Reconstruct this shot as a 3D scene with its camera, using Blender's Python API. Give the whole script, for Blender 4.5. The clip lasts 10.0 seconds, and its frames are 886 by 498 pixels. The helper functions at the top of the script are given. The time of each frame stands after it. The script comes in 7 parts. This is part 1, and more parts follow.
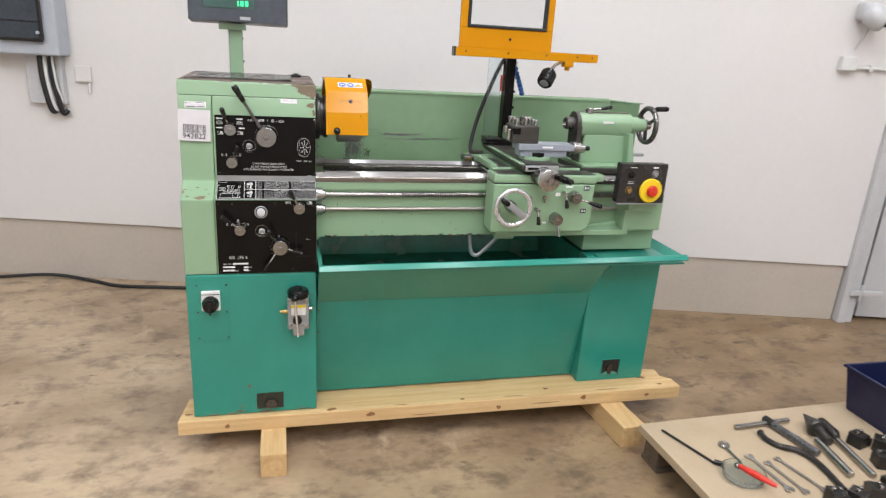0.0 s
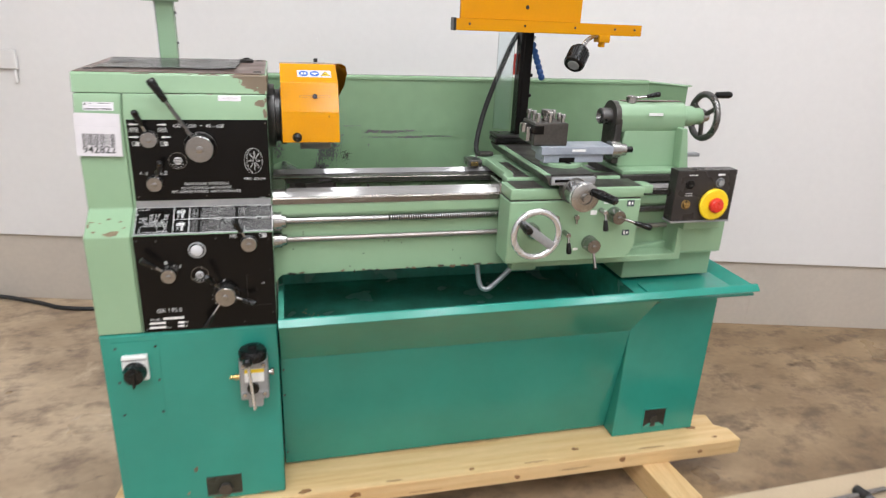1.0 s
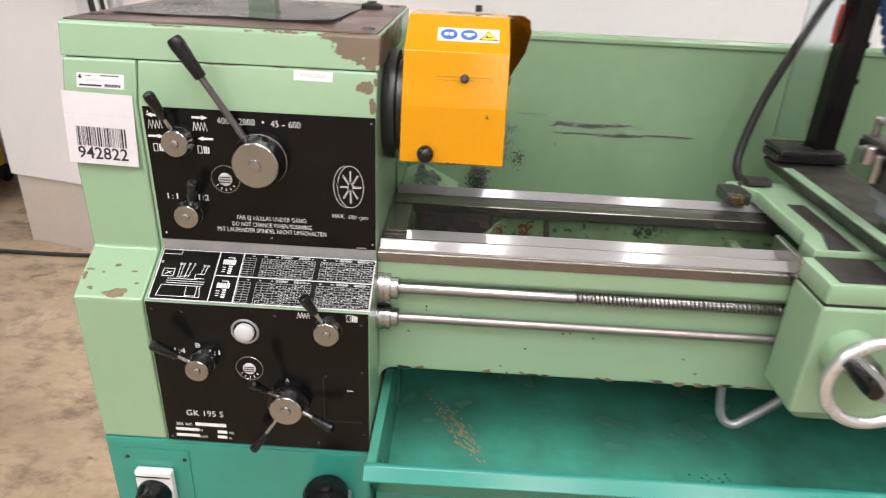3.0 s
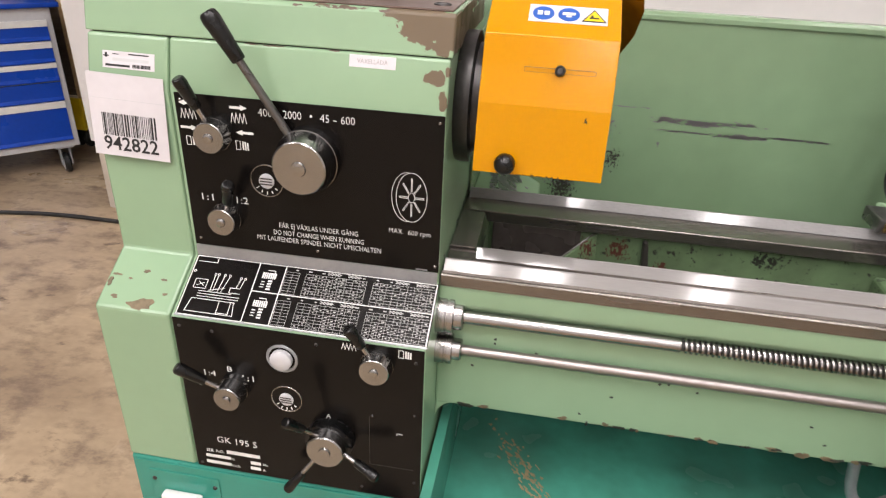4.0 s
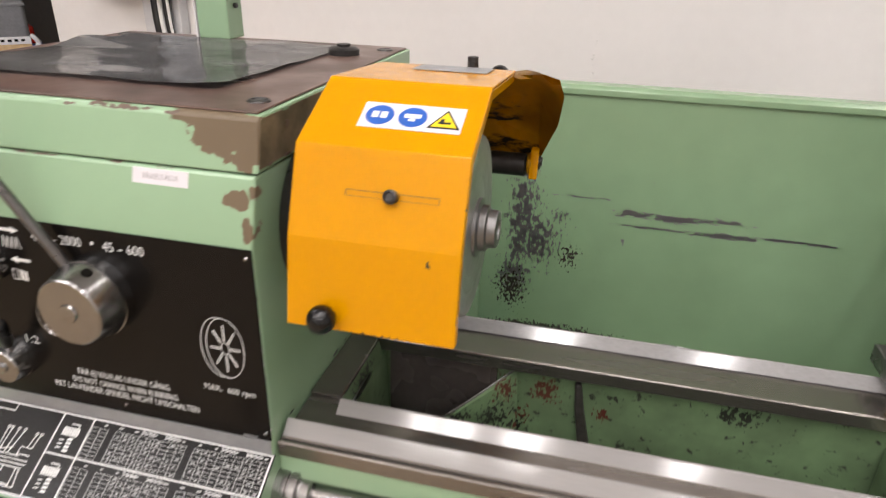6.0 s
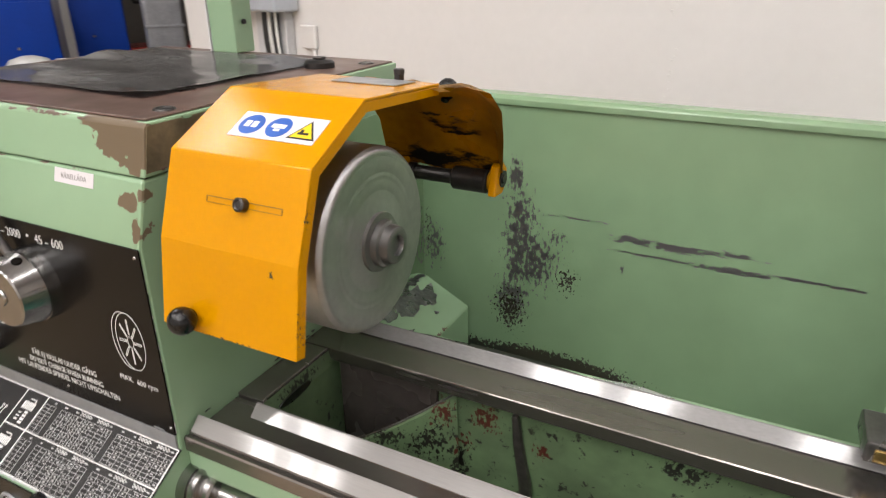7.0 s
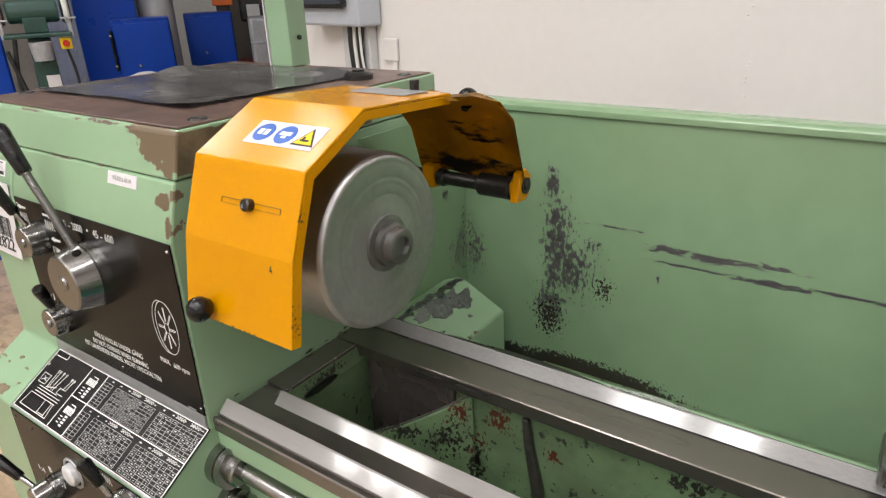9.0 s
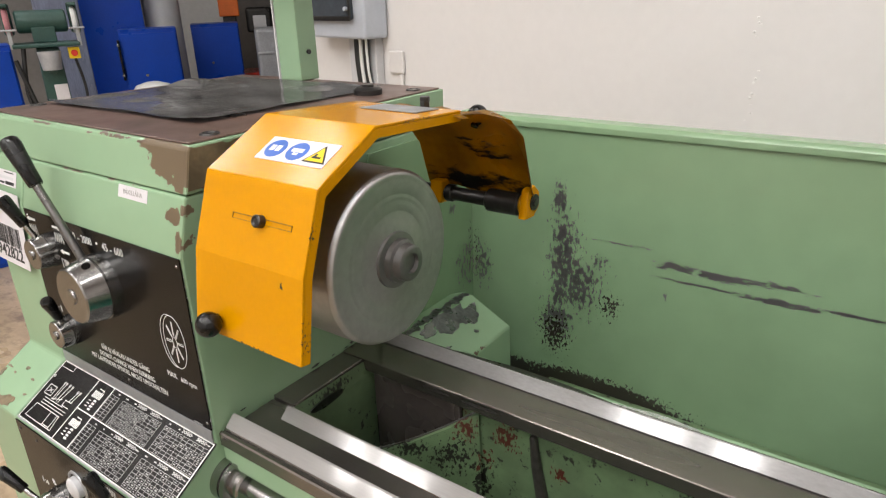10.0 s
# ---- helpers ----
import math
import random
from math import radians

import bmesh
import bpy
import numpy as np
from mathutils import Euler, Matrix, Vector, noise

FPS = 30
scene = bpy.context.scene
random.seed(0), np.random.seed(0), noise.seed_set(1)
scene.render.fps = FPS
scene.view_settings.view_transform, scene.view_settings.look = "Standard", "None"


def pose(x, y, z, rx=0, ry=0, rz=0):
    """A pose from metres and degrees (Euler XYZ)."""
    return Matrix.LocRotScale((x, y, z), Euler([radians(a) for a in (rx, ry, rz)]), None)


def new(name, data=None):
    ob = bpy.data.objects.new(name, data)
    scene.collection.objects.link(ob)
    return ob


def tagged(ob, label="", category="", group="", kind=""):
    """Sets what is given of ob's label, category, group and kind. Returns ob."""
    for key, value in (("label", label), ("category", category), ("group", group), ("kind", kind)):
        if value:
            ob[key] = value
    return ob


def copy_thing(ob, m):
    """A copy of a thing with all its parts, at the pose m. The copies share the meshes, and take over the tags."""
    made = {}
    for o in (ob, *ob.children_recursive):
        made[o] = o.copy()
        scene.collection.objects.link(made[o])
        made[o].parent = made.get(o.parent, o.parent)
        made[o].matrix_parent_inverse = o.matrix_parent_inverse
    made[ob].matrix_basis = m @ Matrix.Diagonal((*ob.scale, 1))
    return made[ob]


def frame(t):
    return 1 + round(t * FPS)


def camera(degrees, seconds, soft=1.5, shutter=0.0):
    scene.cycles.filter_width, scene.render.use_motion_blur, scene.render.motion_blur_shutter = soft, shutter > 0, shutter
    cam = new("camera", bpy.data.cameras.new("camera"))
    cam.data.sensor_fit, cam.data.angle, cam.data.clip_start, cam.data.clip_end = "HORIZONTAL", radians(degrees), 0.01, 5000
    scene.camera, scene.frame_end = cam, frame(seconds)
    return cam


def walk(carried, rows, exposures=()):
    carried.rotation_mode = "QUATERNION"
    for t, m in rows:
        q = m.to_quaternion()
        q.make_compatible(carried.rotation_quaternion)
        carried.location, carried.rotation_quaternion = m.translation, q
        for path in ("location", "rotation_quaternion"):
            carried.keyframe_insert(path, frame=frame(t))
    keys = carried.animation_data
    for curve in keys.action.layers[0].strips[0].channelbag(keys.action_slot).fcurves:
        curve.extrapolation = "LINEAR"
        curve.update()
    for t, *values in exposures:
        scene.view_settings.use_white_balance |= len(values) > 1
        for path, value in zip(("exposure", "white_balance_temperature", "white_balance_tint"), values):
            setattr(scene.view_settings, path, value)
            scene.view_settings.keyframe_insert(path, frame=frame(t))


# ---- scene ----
cam = camera(68.6, 10.0, soft=1.2, shutter=0.5)
METRES, EYE, TILT, LEAN, TURN = 2.56, 1.64, 0.0, 0.0, -14.6
ROWS = [
    (0.0, 0.0, 0.0, 0.0, 1.11, -17.97, -3.41),
    (0.5, 0.0012, 0.1287, -0.0059, 1.28, -19.26, -2.46),
    (1.0, -0.0036, 0.2541, -0.0008, 0.85, -20.34, -2.41),
    (1.5, 0.0206, 0.3779, -0.0059, 6.61, -19.96, -1.61),
    (2.0, 0.0321, 0.4804, -0.007, 11.63, -22.47, -1.8),
    (2.5, -0.0206, 0.5417, -0.0149, 13.9, -23.97, -2.16),
    (4.0, -0.0759, 0.6676, -0.0302, 24.34, -28.07, -2.47),
    (4.5, -0.0702, 0.6832, -0.029, 25.89, -28.01, -2.08),
    (5.0, -0.0533, 0.7065, -0.025, 27.15, -26.8, -1.44),
    (5.5, -0.0397, 0.7392, -0.0215, 27.61, -25.23, -2.25),
    (6.0, -0.0387, 0.7929, -0.0215, 28.68, -24.76, -1.44),
    (7.5, 0.0672, 0.8656, -0.0241, 46.44, -23.21, 0.54),
    (8.0, 0.0719, 0.8736, -0.0235, 47.64, -23.27, 1.1),
    (8.5, 0.0712, 0.8725, -0.0226, 48.91, -22.79, 1.68),
    (9.0, 0.0689, 0.8708, -0.0225, 49.47, -22.52, 2.1),
    (9.5, 0.067, 0.87, -0.0215, 49.91, -22.26, 1.86),
    (10.0, 0.0663, 0.8693, -0.0199, 49.87, -21.58, 1.67),
]
walk(cam, [(t, pose(-0.126, -2.464, EYE, TILT, LEAN, TURN) @ pose(METRES * x, METRES * y, METRES * z, 90 + pitch, roll, yaw)) for t, x, y, z, yaw, pitch, roll in ROWS], [(0, -0.16, 6000, 10), (1.0, -0.06, 5950, 9.5), (2.5, 0.08, 6100, 10.5), (4, -0.06, 6450, 15.5), (5, -0.08, 6450, 16), (6, -0.1, 6480, 14), (8, -0.1, 6400, 10.5), (10, -0.1, 6400, 10)])

# ---- light ----
world = bpy.data.worlds.new("world")
scene.world = world
world.use_nodes = True
world.node_tree.nodes["Background"].inputs[0].default_value = (0.75, 0.85, 1.0, 1)
world.node_tree.nodes["Background"].inputs[1].default_value = 0.05

CEILING = 5.0
# middles of the ceiling lamps in plan, their widths and lengths; they run across the hall, square to the white wall
# unseen; the first nine placed by their glints, the last five added to brighten
LAMP_ROWS = [(0.28, -1.85, 0.28, 2.8), (1.72, -1.10, 0.22, 4.3), (-0.26, -1.85, 0.22, 2.8), (-0.58, -1.85, 0.17, 2.8), (-3.42, -3.1, 0.24, 2.8), (-2.92, -3.1, 0.20, 2.8), (-2.56, -3.1, 0.14, 2.8),
             (-3.55, 0.75, 0.26, 1.45), (-4.95, -2.5, 0.40, 1.45), (0.9, -5.0, 0.46, 2.0), (3.2, -2.6, 0.24, 2.8), (-1.4, -4.9, 0.46, 2.0), (2.6, -5.2, 0.46, 2.0), (-5.0, 0.9, 0.42, 1.45)]
LAMP_WATTS = 52.0  # for each square metre of lamp

# the workshop's own axes: u along the white wall, v behind it
WALL = pose(0, 1.6215, 0, 0, 0, -13.63)


def lamp(x, y, width, length):
    data = bpy.data.lights.new("ceiling_lamp", "AREA")
    data.shape, data.size, data.size_y = "RECTANGLE", width * 0.93, length * 0.97
    data.energy, data.color = LAMP_WATTS * width * length, (1.0, 0.97, 0.95)
    ob = new("ceiling_lamp", data)
    ob.matrix_world = pose(x, y, CEILING - 0.115, 0, 0, -13.63)
    return ob


for x, y, width, length in LAMP_ROWS:
    lamp(x, y, width, length)


# ---- materials ----
def material(name, color, rough=0.5, metal=0.0, vary=0.12, scale=6.0, fine=90.0, bump=0.05, tint=None, amount=0.35,
             stretch=(1, 1, 1), coat=0.0, speck=None, speck_cut=0.68, speck_scale=25.0, rough_vary=0.12, random_piece=0.0, gloss=0.5, speck_soft=0.02, speck_amount=1.0, turned_about=""):
    """A painted, cast or worn surface: broad and fine variation of colour and gloss, a fine relief, optional specks."""
    m = bpy.data.materials.new(name)
    m.use_nodes = True
    nt = m.node_tree
    b = nt.nodes["Principled BSDF"]
    link = nt.links.new
    co = nt.nodes.new("ShaderNodeTexCoord")
    geo = nt.nodes.new("ShaderNodeNewGeometry")
    mp = nt.nodes.new("ShaderNodeMapping")
    mp.inputs["Scale"].default_value = stretch
    link(geo.outputs["Position"], mp.inputs["Vector"])
    big = nt.nodes.new("ShaderNodeTexNoise")
    big.inputs["Scale"].default_value, big.inputs["Detail"].default_value = scale, 3
    small = nt.nodes.new("ShaderNodeTexNoise")
    small.inputs["Scale"].default_value, small.inputs["Detail"].default_value = fine, 3
    link(mp.outputs[0], big.inputs["Vector"])
    link(mp.outputs[0], small.inputs["Vector"])
    mix = nt.nodes.new("ShaderNodeMix")
    mix.data_type = "RGBA"
    second = tint or tuple(c * (1 - vary * 2) for c in color)
    mix.inputs["A"].default_value = (*color, 1)
    mix.inputs["B"].default_value = (*second, 1)
    ramp = nt.nodes.new("ShaderNodeMapRange")
    ramp.interpolation_type = "SMOOTHSTEP"
    ramp.inputs["From Min"].default_value, ramp.inputs["From Max"].default_value = 0.30, 0.75
    ramp.inputs["To Max"].default_value = amount if tint else 1.0
    link(big.outputs["Fac"], ramp.inputs["Value"])
    link(ramp.outputs[0], mix.inputs["Factor"])
    out = mix.outputs["Result"]
    grain = nt.nodes.new("ShaderNodeMix")
    grain.data_type, grain.blend_type = "RGBA", "MULTIPLY"
    grain.inputs["Factor"].default_value = 1.0
    gr = nt.nodes.new("ShaderNodeMapRange")
    gr.inputs["From Min"].default_value, gr.inputs["From Max"].default_value = 0.3, 0.7
    gr.inputs["To Min"].default_value, gr.inputs["To Max"].default_value = 1 - vary, 1 + vary
    link(small.outputs["Fac"], gr.inputs["Value"])
    link(out, grain.inputs["A"])
    link(gr.outputs[0], grain.inputs["B"])
    out = grain.outputs["Result"]
    if random_piece:
        info = nt.nodes.new("ShaderNodeObjectInfo")
        pr = nt.nodes.new("ShaderNodeMapRange")
        pr.inputs["To Min"].default_value, pr.inputs["To Max"].default_value = 1 - random_piece, 1 + random_piece
        link(info.outputs["Random"], pr.inputs["Value"])
        pm = nt.nodes.new("ShaderNodeMix")
        pm.data_type, pm.blend_type = "RGBA", "MULTIPLY"
        pm.inputs["Factor"].default_value = 1.0
        link(out, pm.inputs["A"])
        link(pr.outputs[0], pm.inputs["B"])
        out = pm.outputs["Result"]
    if speck:
        sp = nt.nodes.new("ShaderNodeTexNoise")
        sp.inputs["Scale"].default_value, sp.inputs["Detail"].default_value = speck_scale, 6
        sp.inputs["Roughness"].default_value = 0.68
        link(mp.outputs[0], sp.inputs["Vector"])
        cut = nt.nodes.new("ShaderNodeMapRange")
        cut.inputs["From Min"].default_value, cut.inputs["From Max"].default_value = speck_cut, speck_cut + speck_soft
        cut.inputs["To Max"].default_value = speck_amount
        link(sp.outputs["Fac"], cut.inputs["Value"])
        sm = nt.nodes.new("ShaderNodeMix")
        sm.data_type = "RGBA"
        sm.inputs["B"].default_value = (*speck, 1)
        link(cut.outputs[0], sm.inputs["Factor"])
        link(out, sm.inputs["A"])
        out = sm.outputs["Result"]
    link(out, b.inputs["Base Color"])
    rr = nt.nodes.new("ShaderNodeMapRange")
    rr.interpolation_type = "SMOOTHSTEP"
    rr.inputs["From Min"].default_value, rr.inputs["From Max"].default_value = 0.2, 0.8
    rr.inputs["To Min"].default_value, rr.inputs["To Max"].default_value = max(0.03, rough - rough_vary), min(1, rough + rough_vary)
    link(big.outputs["Fac"], rr.inputs["Value"])
    link(rr.outputs[0], b.inputs["Roughness"])
    b.inputs["Metallic"].default_value = metal
    b.inputs["Coat Weight"].default_value = coat
    b.inputs["Specular IOR Level"].default_value = gloss
    if turned_about:
        tg = nt.nodes.new("ShaderNodeTangent")
        tg.direction_type, tg.axis = "RADIAL", turned_about
        b.inputs["Anisotropic"].default_value = 0.45
        link(tg.outputs[0], b.inputs["Tangent"])
    if bump:
        bp = nt.nodes.new("ShaderNodeBump")
        bp.inputs["Strength"].default_value, bp.inputs["Distance"].default_value = bump, 0.002
        link(small.outputs["Fac"], bp.inputs["Height"])
        link(bp.outputs[0], b.inputs["Normal"])
    return m


LIGHT_GREEN = material("light_green_enamel", (0.262, 0.395, 0.248), 0.25, vary=0.01, scale=1.6, fine=34, bump=0.02, tint=(0.245, 0.366, 0.225), amount=0.6, rough_vary=0.02)
# the splash guard's soft mottling stands in for faint sheens on the sheet
SPLASH_GREEN = material("splash_guard_enamel", (0.208, 0.320, 0.188), 0.23, vary=0.03, scale=2.2, fine=20, bump=0.015, tint=(0.178, 0.270, 0.150), amount=0.7, rough_vary=0.02)
# a darker, mottled and speckled copy of the light green
BED_GREEN = material("speckled_green_enamel", (0.145, 0.225, 0.115), 0.40, vary=0.06, scale=14, fine=60, bump=0.12, tint=(0.085, 0.125, 0.065), amount=0.9,
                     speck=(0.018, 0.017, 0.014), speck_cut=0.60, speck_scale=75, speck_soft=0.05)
DARK_GREEN = material("dark_green_enamel", (0.033, 0.255, 0.195), 0.20, vary=0.02, scale=3, fine=30, bump=0.03, tint=(0.027, 0.21, 0.16), amount=0.7, rough_vary=0.05)
# the pedestal green, lifted to make up for the shade inside the tray
TRAY_GREEN = material("brightened_oily_tray_enamel", (0.075, 0.34, 0.25), 0.20, vary=0.06, scale=7, fine=40, bump=0.04, tint=(0.06, 0.20, 0.145), amount=0.9)
YELLOW = material("yellow_enamel", (0.565, 0.248, 0.0), 0.16, vary=0.02, scale=3, fine=200, bump=0.035, tint=(0.515, 0.215, 0.0), amount=0.7, gloss=0.20, rough_vary=0.03)
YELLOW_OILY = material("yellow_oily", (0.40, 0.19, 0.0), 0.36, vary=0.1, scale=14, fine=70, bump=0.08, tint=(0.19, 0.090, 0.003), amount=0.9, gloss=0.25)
STEEL = material("machined_steel", (0.42, 0.41, 0.40), 0.27, 1.0, vary=0.03, scale=24, fine=200, bump=0.0, rough_vary=0.0)
HUB_STEEL = material("turned_hub_steel", (0.33, 0.325, 0.32), 0.21, 1.0, vary=0.05, scale=40, fine=500, bump=0.02, rough_vary=0.04, stretch=(1, 0.2, 1))
ROD_STEEL = material("drawn_rod_steel", (0.36, 0.35, 0.34), 0.24, 1.0, vary=0.015, scale=20, fine=200, bump=0.0, rough_vary=0.0, stretch=(6, 1, 1), turned_about="X")
FEED_STEEL = material("dull_feed_rod_steel", (0.36, 0.325, 0.31), 0.36, 0.9, vary=0.06, scale=30, fine=200, bump=0.0, rough_vary=0.03, stretch=(0.5, 4, 4))
WAY_STEEL = material("ground_way_steel", (0.30, 0.288, 0.28), 0.10, 0.15, vary=0.04, scale=7, fine=160, bump=0.004, stretch=(0.25, 6, 6), rough_vary=0.02)
WAY_DARK = material("worn_way_iron", (0.23, 0.21, 0.19), 0.24, 0.85, vary=0.06, scale=9, fine=160, bump=0.02, stretch=(0.3, 3, 3), rough_vary=0.06)
WAY_MID = material("rubbed_way_steel", (0.31, 0.305, 0.305), 0.10, 0.15, vary=0.06, scale=5, fine=120, bump=0.004, stretch=(1.2, 3, 3), rough_vary=0.02)
CAST = material("bare_cast_iron", (0.085, 0.078, 0.07), 0.42, 0.6, vary=0.15, scale=14, fine=120, bump=0.15)
BLUE_GREY = material("blue_grey_paint", (0.30, 0.325, 0.37), 0.35, vary=0.05, scale=12, fine=80, bump=0.04, tint=(0.22, 0.24, 0.28), amount=0.7)
POLISHED = material("polished_alloy", (0.68, 0.68, 0.69), 0.22, 0.75, vary=0.03, scale=20, fine=150, bump=0.01)
GREY_IRON = material("grey_handwheel_iron", (0.16, 0.155, 0.15), 0.3, 0.85, vary=0.08, scale=20, fine=150, bump=0.03)
CONTROL_GREY = material("dark_control_paint", (0.035, 0.030, 0.028), 0.3, 0.2, vary=0.1, scale=12, fine=120, bump=0.02)
CHUCK = material("chuck_steel", (0.43, 0.425, 0.42), 0.40, 0.9, vary=0.06, scale=14, fine=120, bump=0.01, rough_vary=0.1, turned_about="X")
DARK_BACKING = material("dark_grey_backing", (0.105, 0.088, 0.080), 0.30, 0.4, vary=0.10, scale=12, fine=120, bump=0.03)
NOSE_STEEL = material("spindle_nose_steel", (0.24, 0.235, 0.23), 0.34, 0.9, vary=0.08, scale=14, fine=120, bump=0.01, rough_vary=0.08, turned_about="X")
DARK_STEEL = material("oiled_dark_steel", (0.055, 0.052, 0.05), 0.35, 0.7, vary=0.12, scale=16, fine=120, bump=0.06)
BLACK_PANEL = material("black_panel", (0.005, 0.0042, 0.0038), 0.24, vary=0.08, scale=9, fine=120, bump=0.0, gloss=0.18, rough_vary=0.03)
BLACK_PLASTIC = material("black_plastic", (0.004, 0.004, 0.004), 0.26, vary=0.08, scale=30, fine=120, bump=0.02, gloss=0.4)
BLACK_RUBBER = material("black_rubber", (0.014, 0.014, 0.014), 0.55, vary=0.1, scale=20, fine=120, bump=0.05)
PRINT = material("white_print", (0.78, 0.78, 0.76), 0.5, vary=0.06, scale=60, fine=300, bump=0)
PRINT_DARK = material("black_print", (0.015, 0.015, 0.015), 0.6, vary=0.05, scale=60, fine=300, bump=0)
GRID_PRINT = material("greyed_print", (0.50, 0.50, 0.49), 0.5, vary=0.1, scale=60, fine=300, bump=0)
FADED_INK = material("faded_ink", (0.34, 0.33, 0.32), 0.6, vary=0.1, scale=60, fine=300, bump=0)
PAPER = material("label_paper", (0.63, 0.605, 0.625), 0.5, vary=0.02, scale=15, fine=80, bump=0.05)
WHITE_PLASTIC = material("white_plastic", (0.72, 0.72, 0.70), 0.4, vary=0.03, scale=20, fine=80, bump=0.02)
GREY_PLASTIC = material("grey_plastic", (0.45, 0.48, 0.53), 0.42, vary=0.03, scale=10, fine=80, bump=0.03)
GREY_ALU = material("grey_cast_aluminium", (0.36, 0.37, 0.38), 0.42, 0.55, vary=0.06, scale=20, fine=160, bump=0.08)
WINDOW_GREY = material("smoked_window", (0.055, 0.066, 0.080), 0.12, vary=0.1, scale=6, fine=50, bump=0)
RED = material("red_plastic", (0.62, 0.035, 0.02), 0.3, vary=0.05, scale=20, fine=90, bump=0)
SIGN_BLUE = material("sign_blue", (0.02, 0.10, 0.42), 0.4, vary=0.04, scale=20, fine=90, bump=0)
SIGN_YELLOW = material("sign_yellow", (0.85, 0.60, 0.01), 0.4, vary=0.04, scale=20, fine=90, bump=0)
HOSE_BLUE = material("blue_hose_plastic", (0.02, 0.09, 0.30), 0.35, vary=0.05, scale=20, fine=90, bump=0)
BLUE_PAINT = material("blue_cabinet_paint", (0.003, 0.052, 0.40), 0.35, vary=0.05, scale=4, fine=60, bump=0.04, gloss=0.3)
NAVY = material("navy_bin_plastic", (0.006, 0.010, 0.05), 0.4, vary=0.08, scale=10, fine=90, bump=0.04)
WRAP = material("blue_grey_plastic_wrap", (0.17, 0.19, 0.27), 0.22, vary=0.12, scale=9, fine=60, bump=0.1, stretch=(3, 3, 0.4))
GREY_PAINT = material("light_grey_paint", (0.55, 0.55, 0.56), 0.4, vary=0.03, scale=5, fine=60, bump=0.03)
TAN_CHIP = material("bare_primer", (0.185, 0.140, 0.080), 0.45, vary=0.14, scale=30, fine=160, bump=0.2, tint=(0.085, 0.068, 0.038), amount=0.95)
PALE_GRIT = material("dried_pale_grit", (0.42, 0.30, 0.16), 0.6, vary=0.15, scale=40, fine=160, bump=0.1)
GREY_CHIP = material("bare_metal_scuff", (0.22, 0.215, 0.225), 0.32, 0.85, vary=0.2, scale=40, fine=200, bump=0.06)
DARK_CHIP_HOLE = material("grime_and_hole_shade", (0.022, 0.026, 0.018), 0.35, vary=0.2, scale=40, fine=200, bump=0.1)
LID_TOP = material("worn_lid_top", (0.155, 0.095, 0.075), 0.36, 0.2, vary=0.10, scale=9, fine=90, bump=0.06, tint=(0.08, 0.055, 0.046), amount=0.9)
# the sheet's pale streaks stand in for the ceiling mirrored in it
SHEET = material("dark_plastic_sheet", (0.30, 0.295, 0.29), 0.11, vary=0.1, scale=6, fine=60, bump=0.03, tint=(0.10, 0.097, 0.095), amount=1.0, rough_vary=0.06, gloss=1.0, stretch=(1, 2.6, 1))
WALL_WHITE = material("white_wall_panel", (0.72, 0.70, 0.685), 0.55, vary=0.012, scale=1.6, fine=30, bump=0.05)
WAINSCOT = material("grey_beige_base_paint", (0.52, 0.46, 0.39), 0.55, vary=0.03, scale=2.5, fine=40, bump=0.08, tint=(0.46, 0.415, 0.36), amount=0.7)
CEILING_PAINT = material("ceiling_paint", (0.60, 0.59, 0.58), 0.8, vary=0.05, scale=2, fine=20, bump=0.02)
PINE = material("pine_timber", (0.66, 0.47, 0.235), 0.55, vary=0.07, scale=5, fine=60, bump=0.12, stretch=(0.5, 9, 9), tint=(0.55, 0.35, 0.15), amount=0.8, speck=(0.26, 0.12, 0.045), speck_cut=0.69, speck_scale=4.5, speck_soft=0.05)
PINE_Y = material("pine_beam", (0.62, 0.43, 0.21), 0.55, vary=0.08, scale=5, fine=60, bump=0.12, stretch=(9, 0.5, 9), tint=(0.50, 0.31, 0.13), amount=0.8)
BOARD = material("fibre_board", (0.47, 0.37, 0.25), 0.6, vary=0.03, scale=3, fine=120, bump=0.05, tint=(0.40, 0.31, 0.20), amount=0.7)
KNOT = material("pine_knot", (0.19, 0.085, 0.032), 0.6, vary=0.2, scale=60, fine=160, bump=0.1, tint=(0.34, 0.18, 0.07), amount=0.6)
PALLET_WOOD = material("old_pallet_wood", (0.13, 0.095, 0.065), 0.75, vary=0.15, scale=8, fine=90, bump=0.2, stretch=(1, 6, 6))
ORANGE = material("orange_paint", (0.8, 0.16, 0.01), 0.4, vary=0.05, scale=10, fine=60, bump=0)
GRINDER_GREEN = material("grinder_green_paint", (0.028, 0.075, 0.062), 0.4, vary=0.08, scale=10, fine=60, bump=0.05)
PINK_STONE = material("pink_grinding_stone", (0.5, 0.22, 0.24), 0.8, vary=0.1, scale=20, fine=150, bump=0.1)
BRASS = material("brass_fitting", (0.55, 0.38, 0.14), 0.3, 0.9, vary=0.08, scale=20, fine=90, bump=0.02)
GALVANISED = material("galvanised_sheet", (0.42, 0.43, 0.45), 0.42, 0.35, vary=0.08, scale=9, fine=60, bump=0.03)
BAY_WALL = material("grey_bay_wall", (0.26, 0.245, 0.23), 0.6, vary=0.05, scale=1.5, fine=20, bump=0.05)


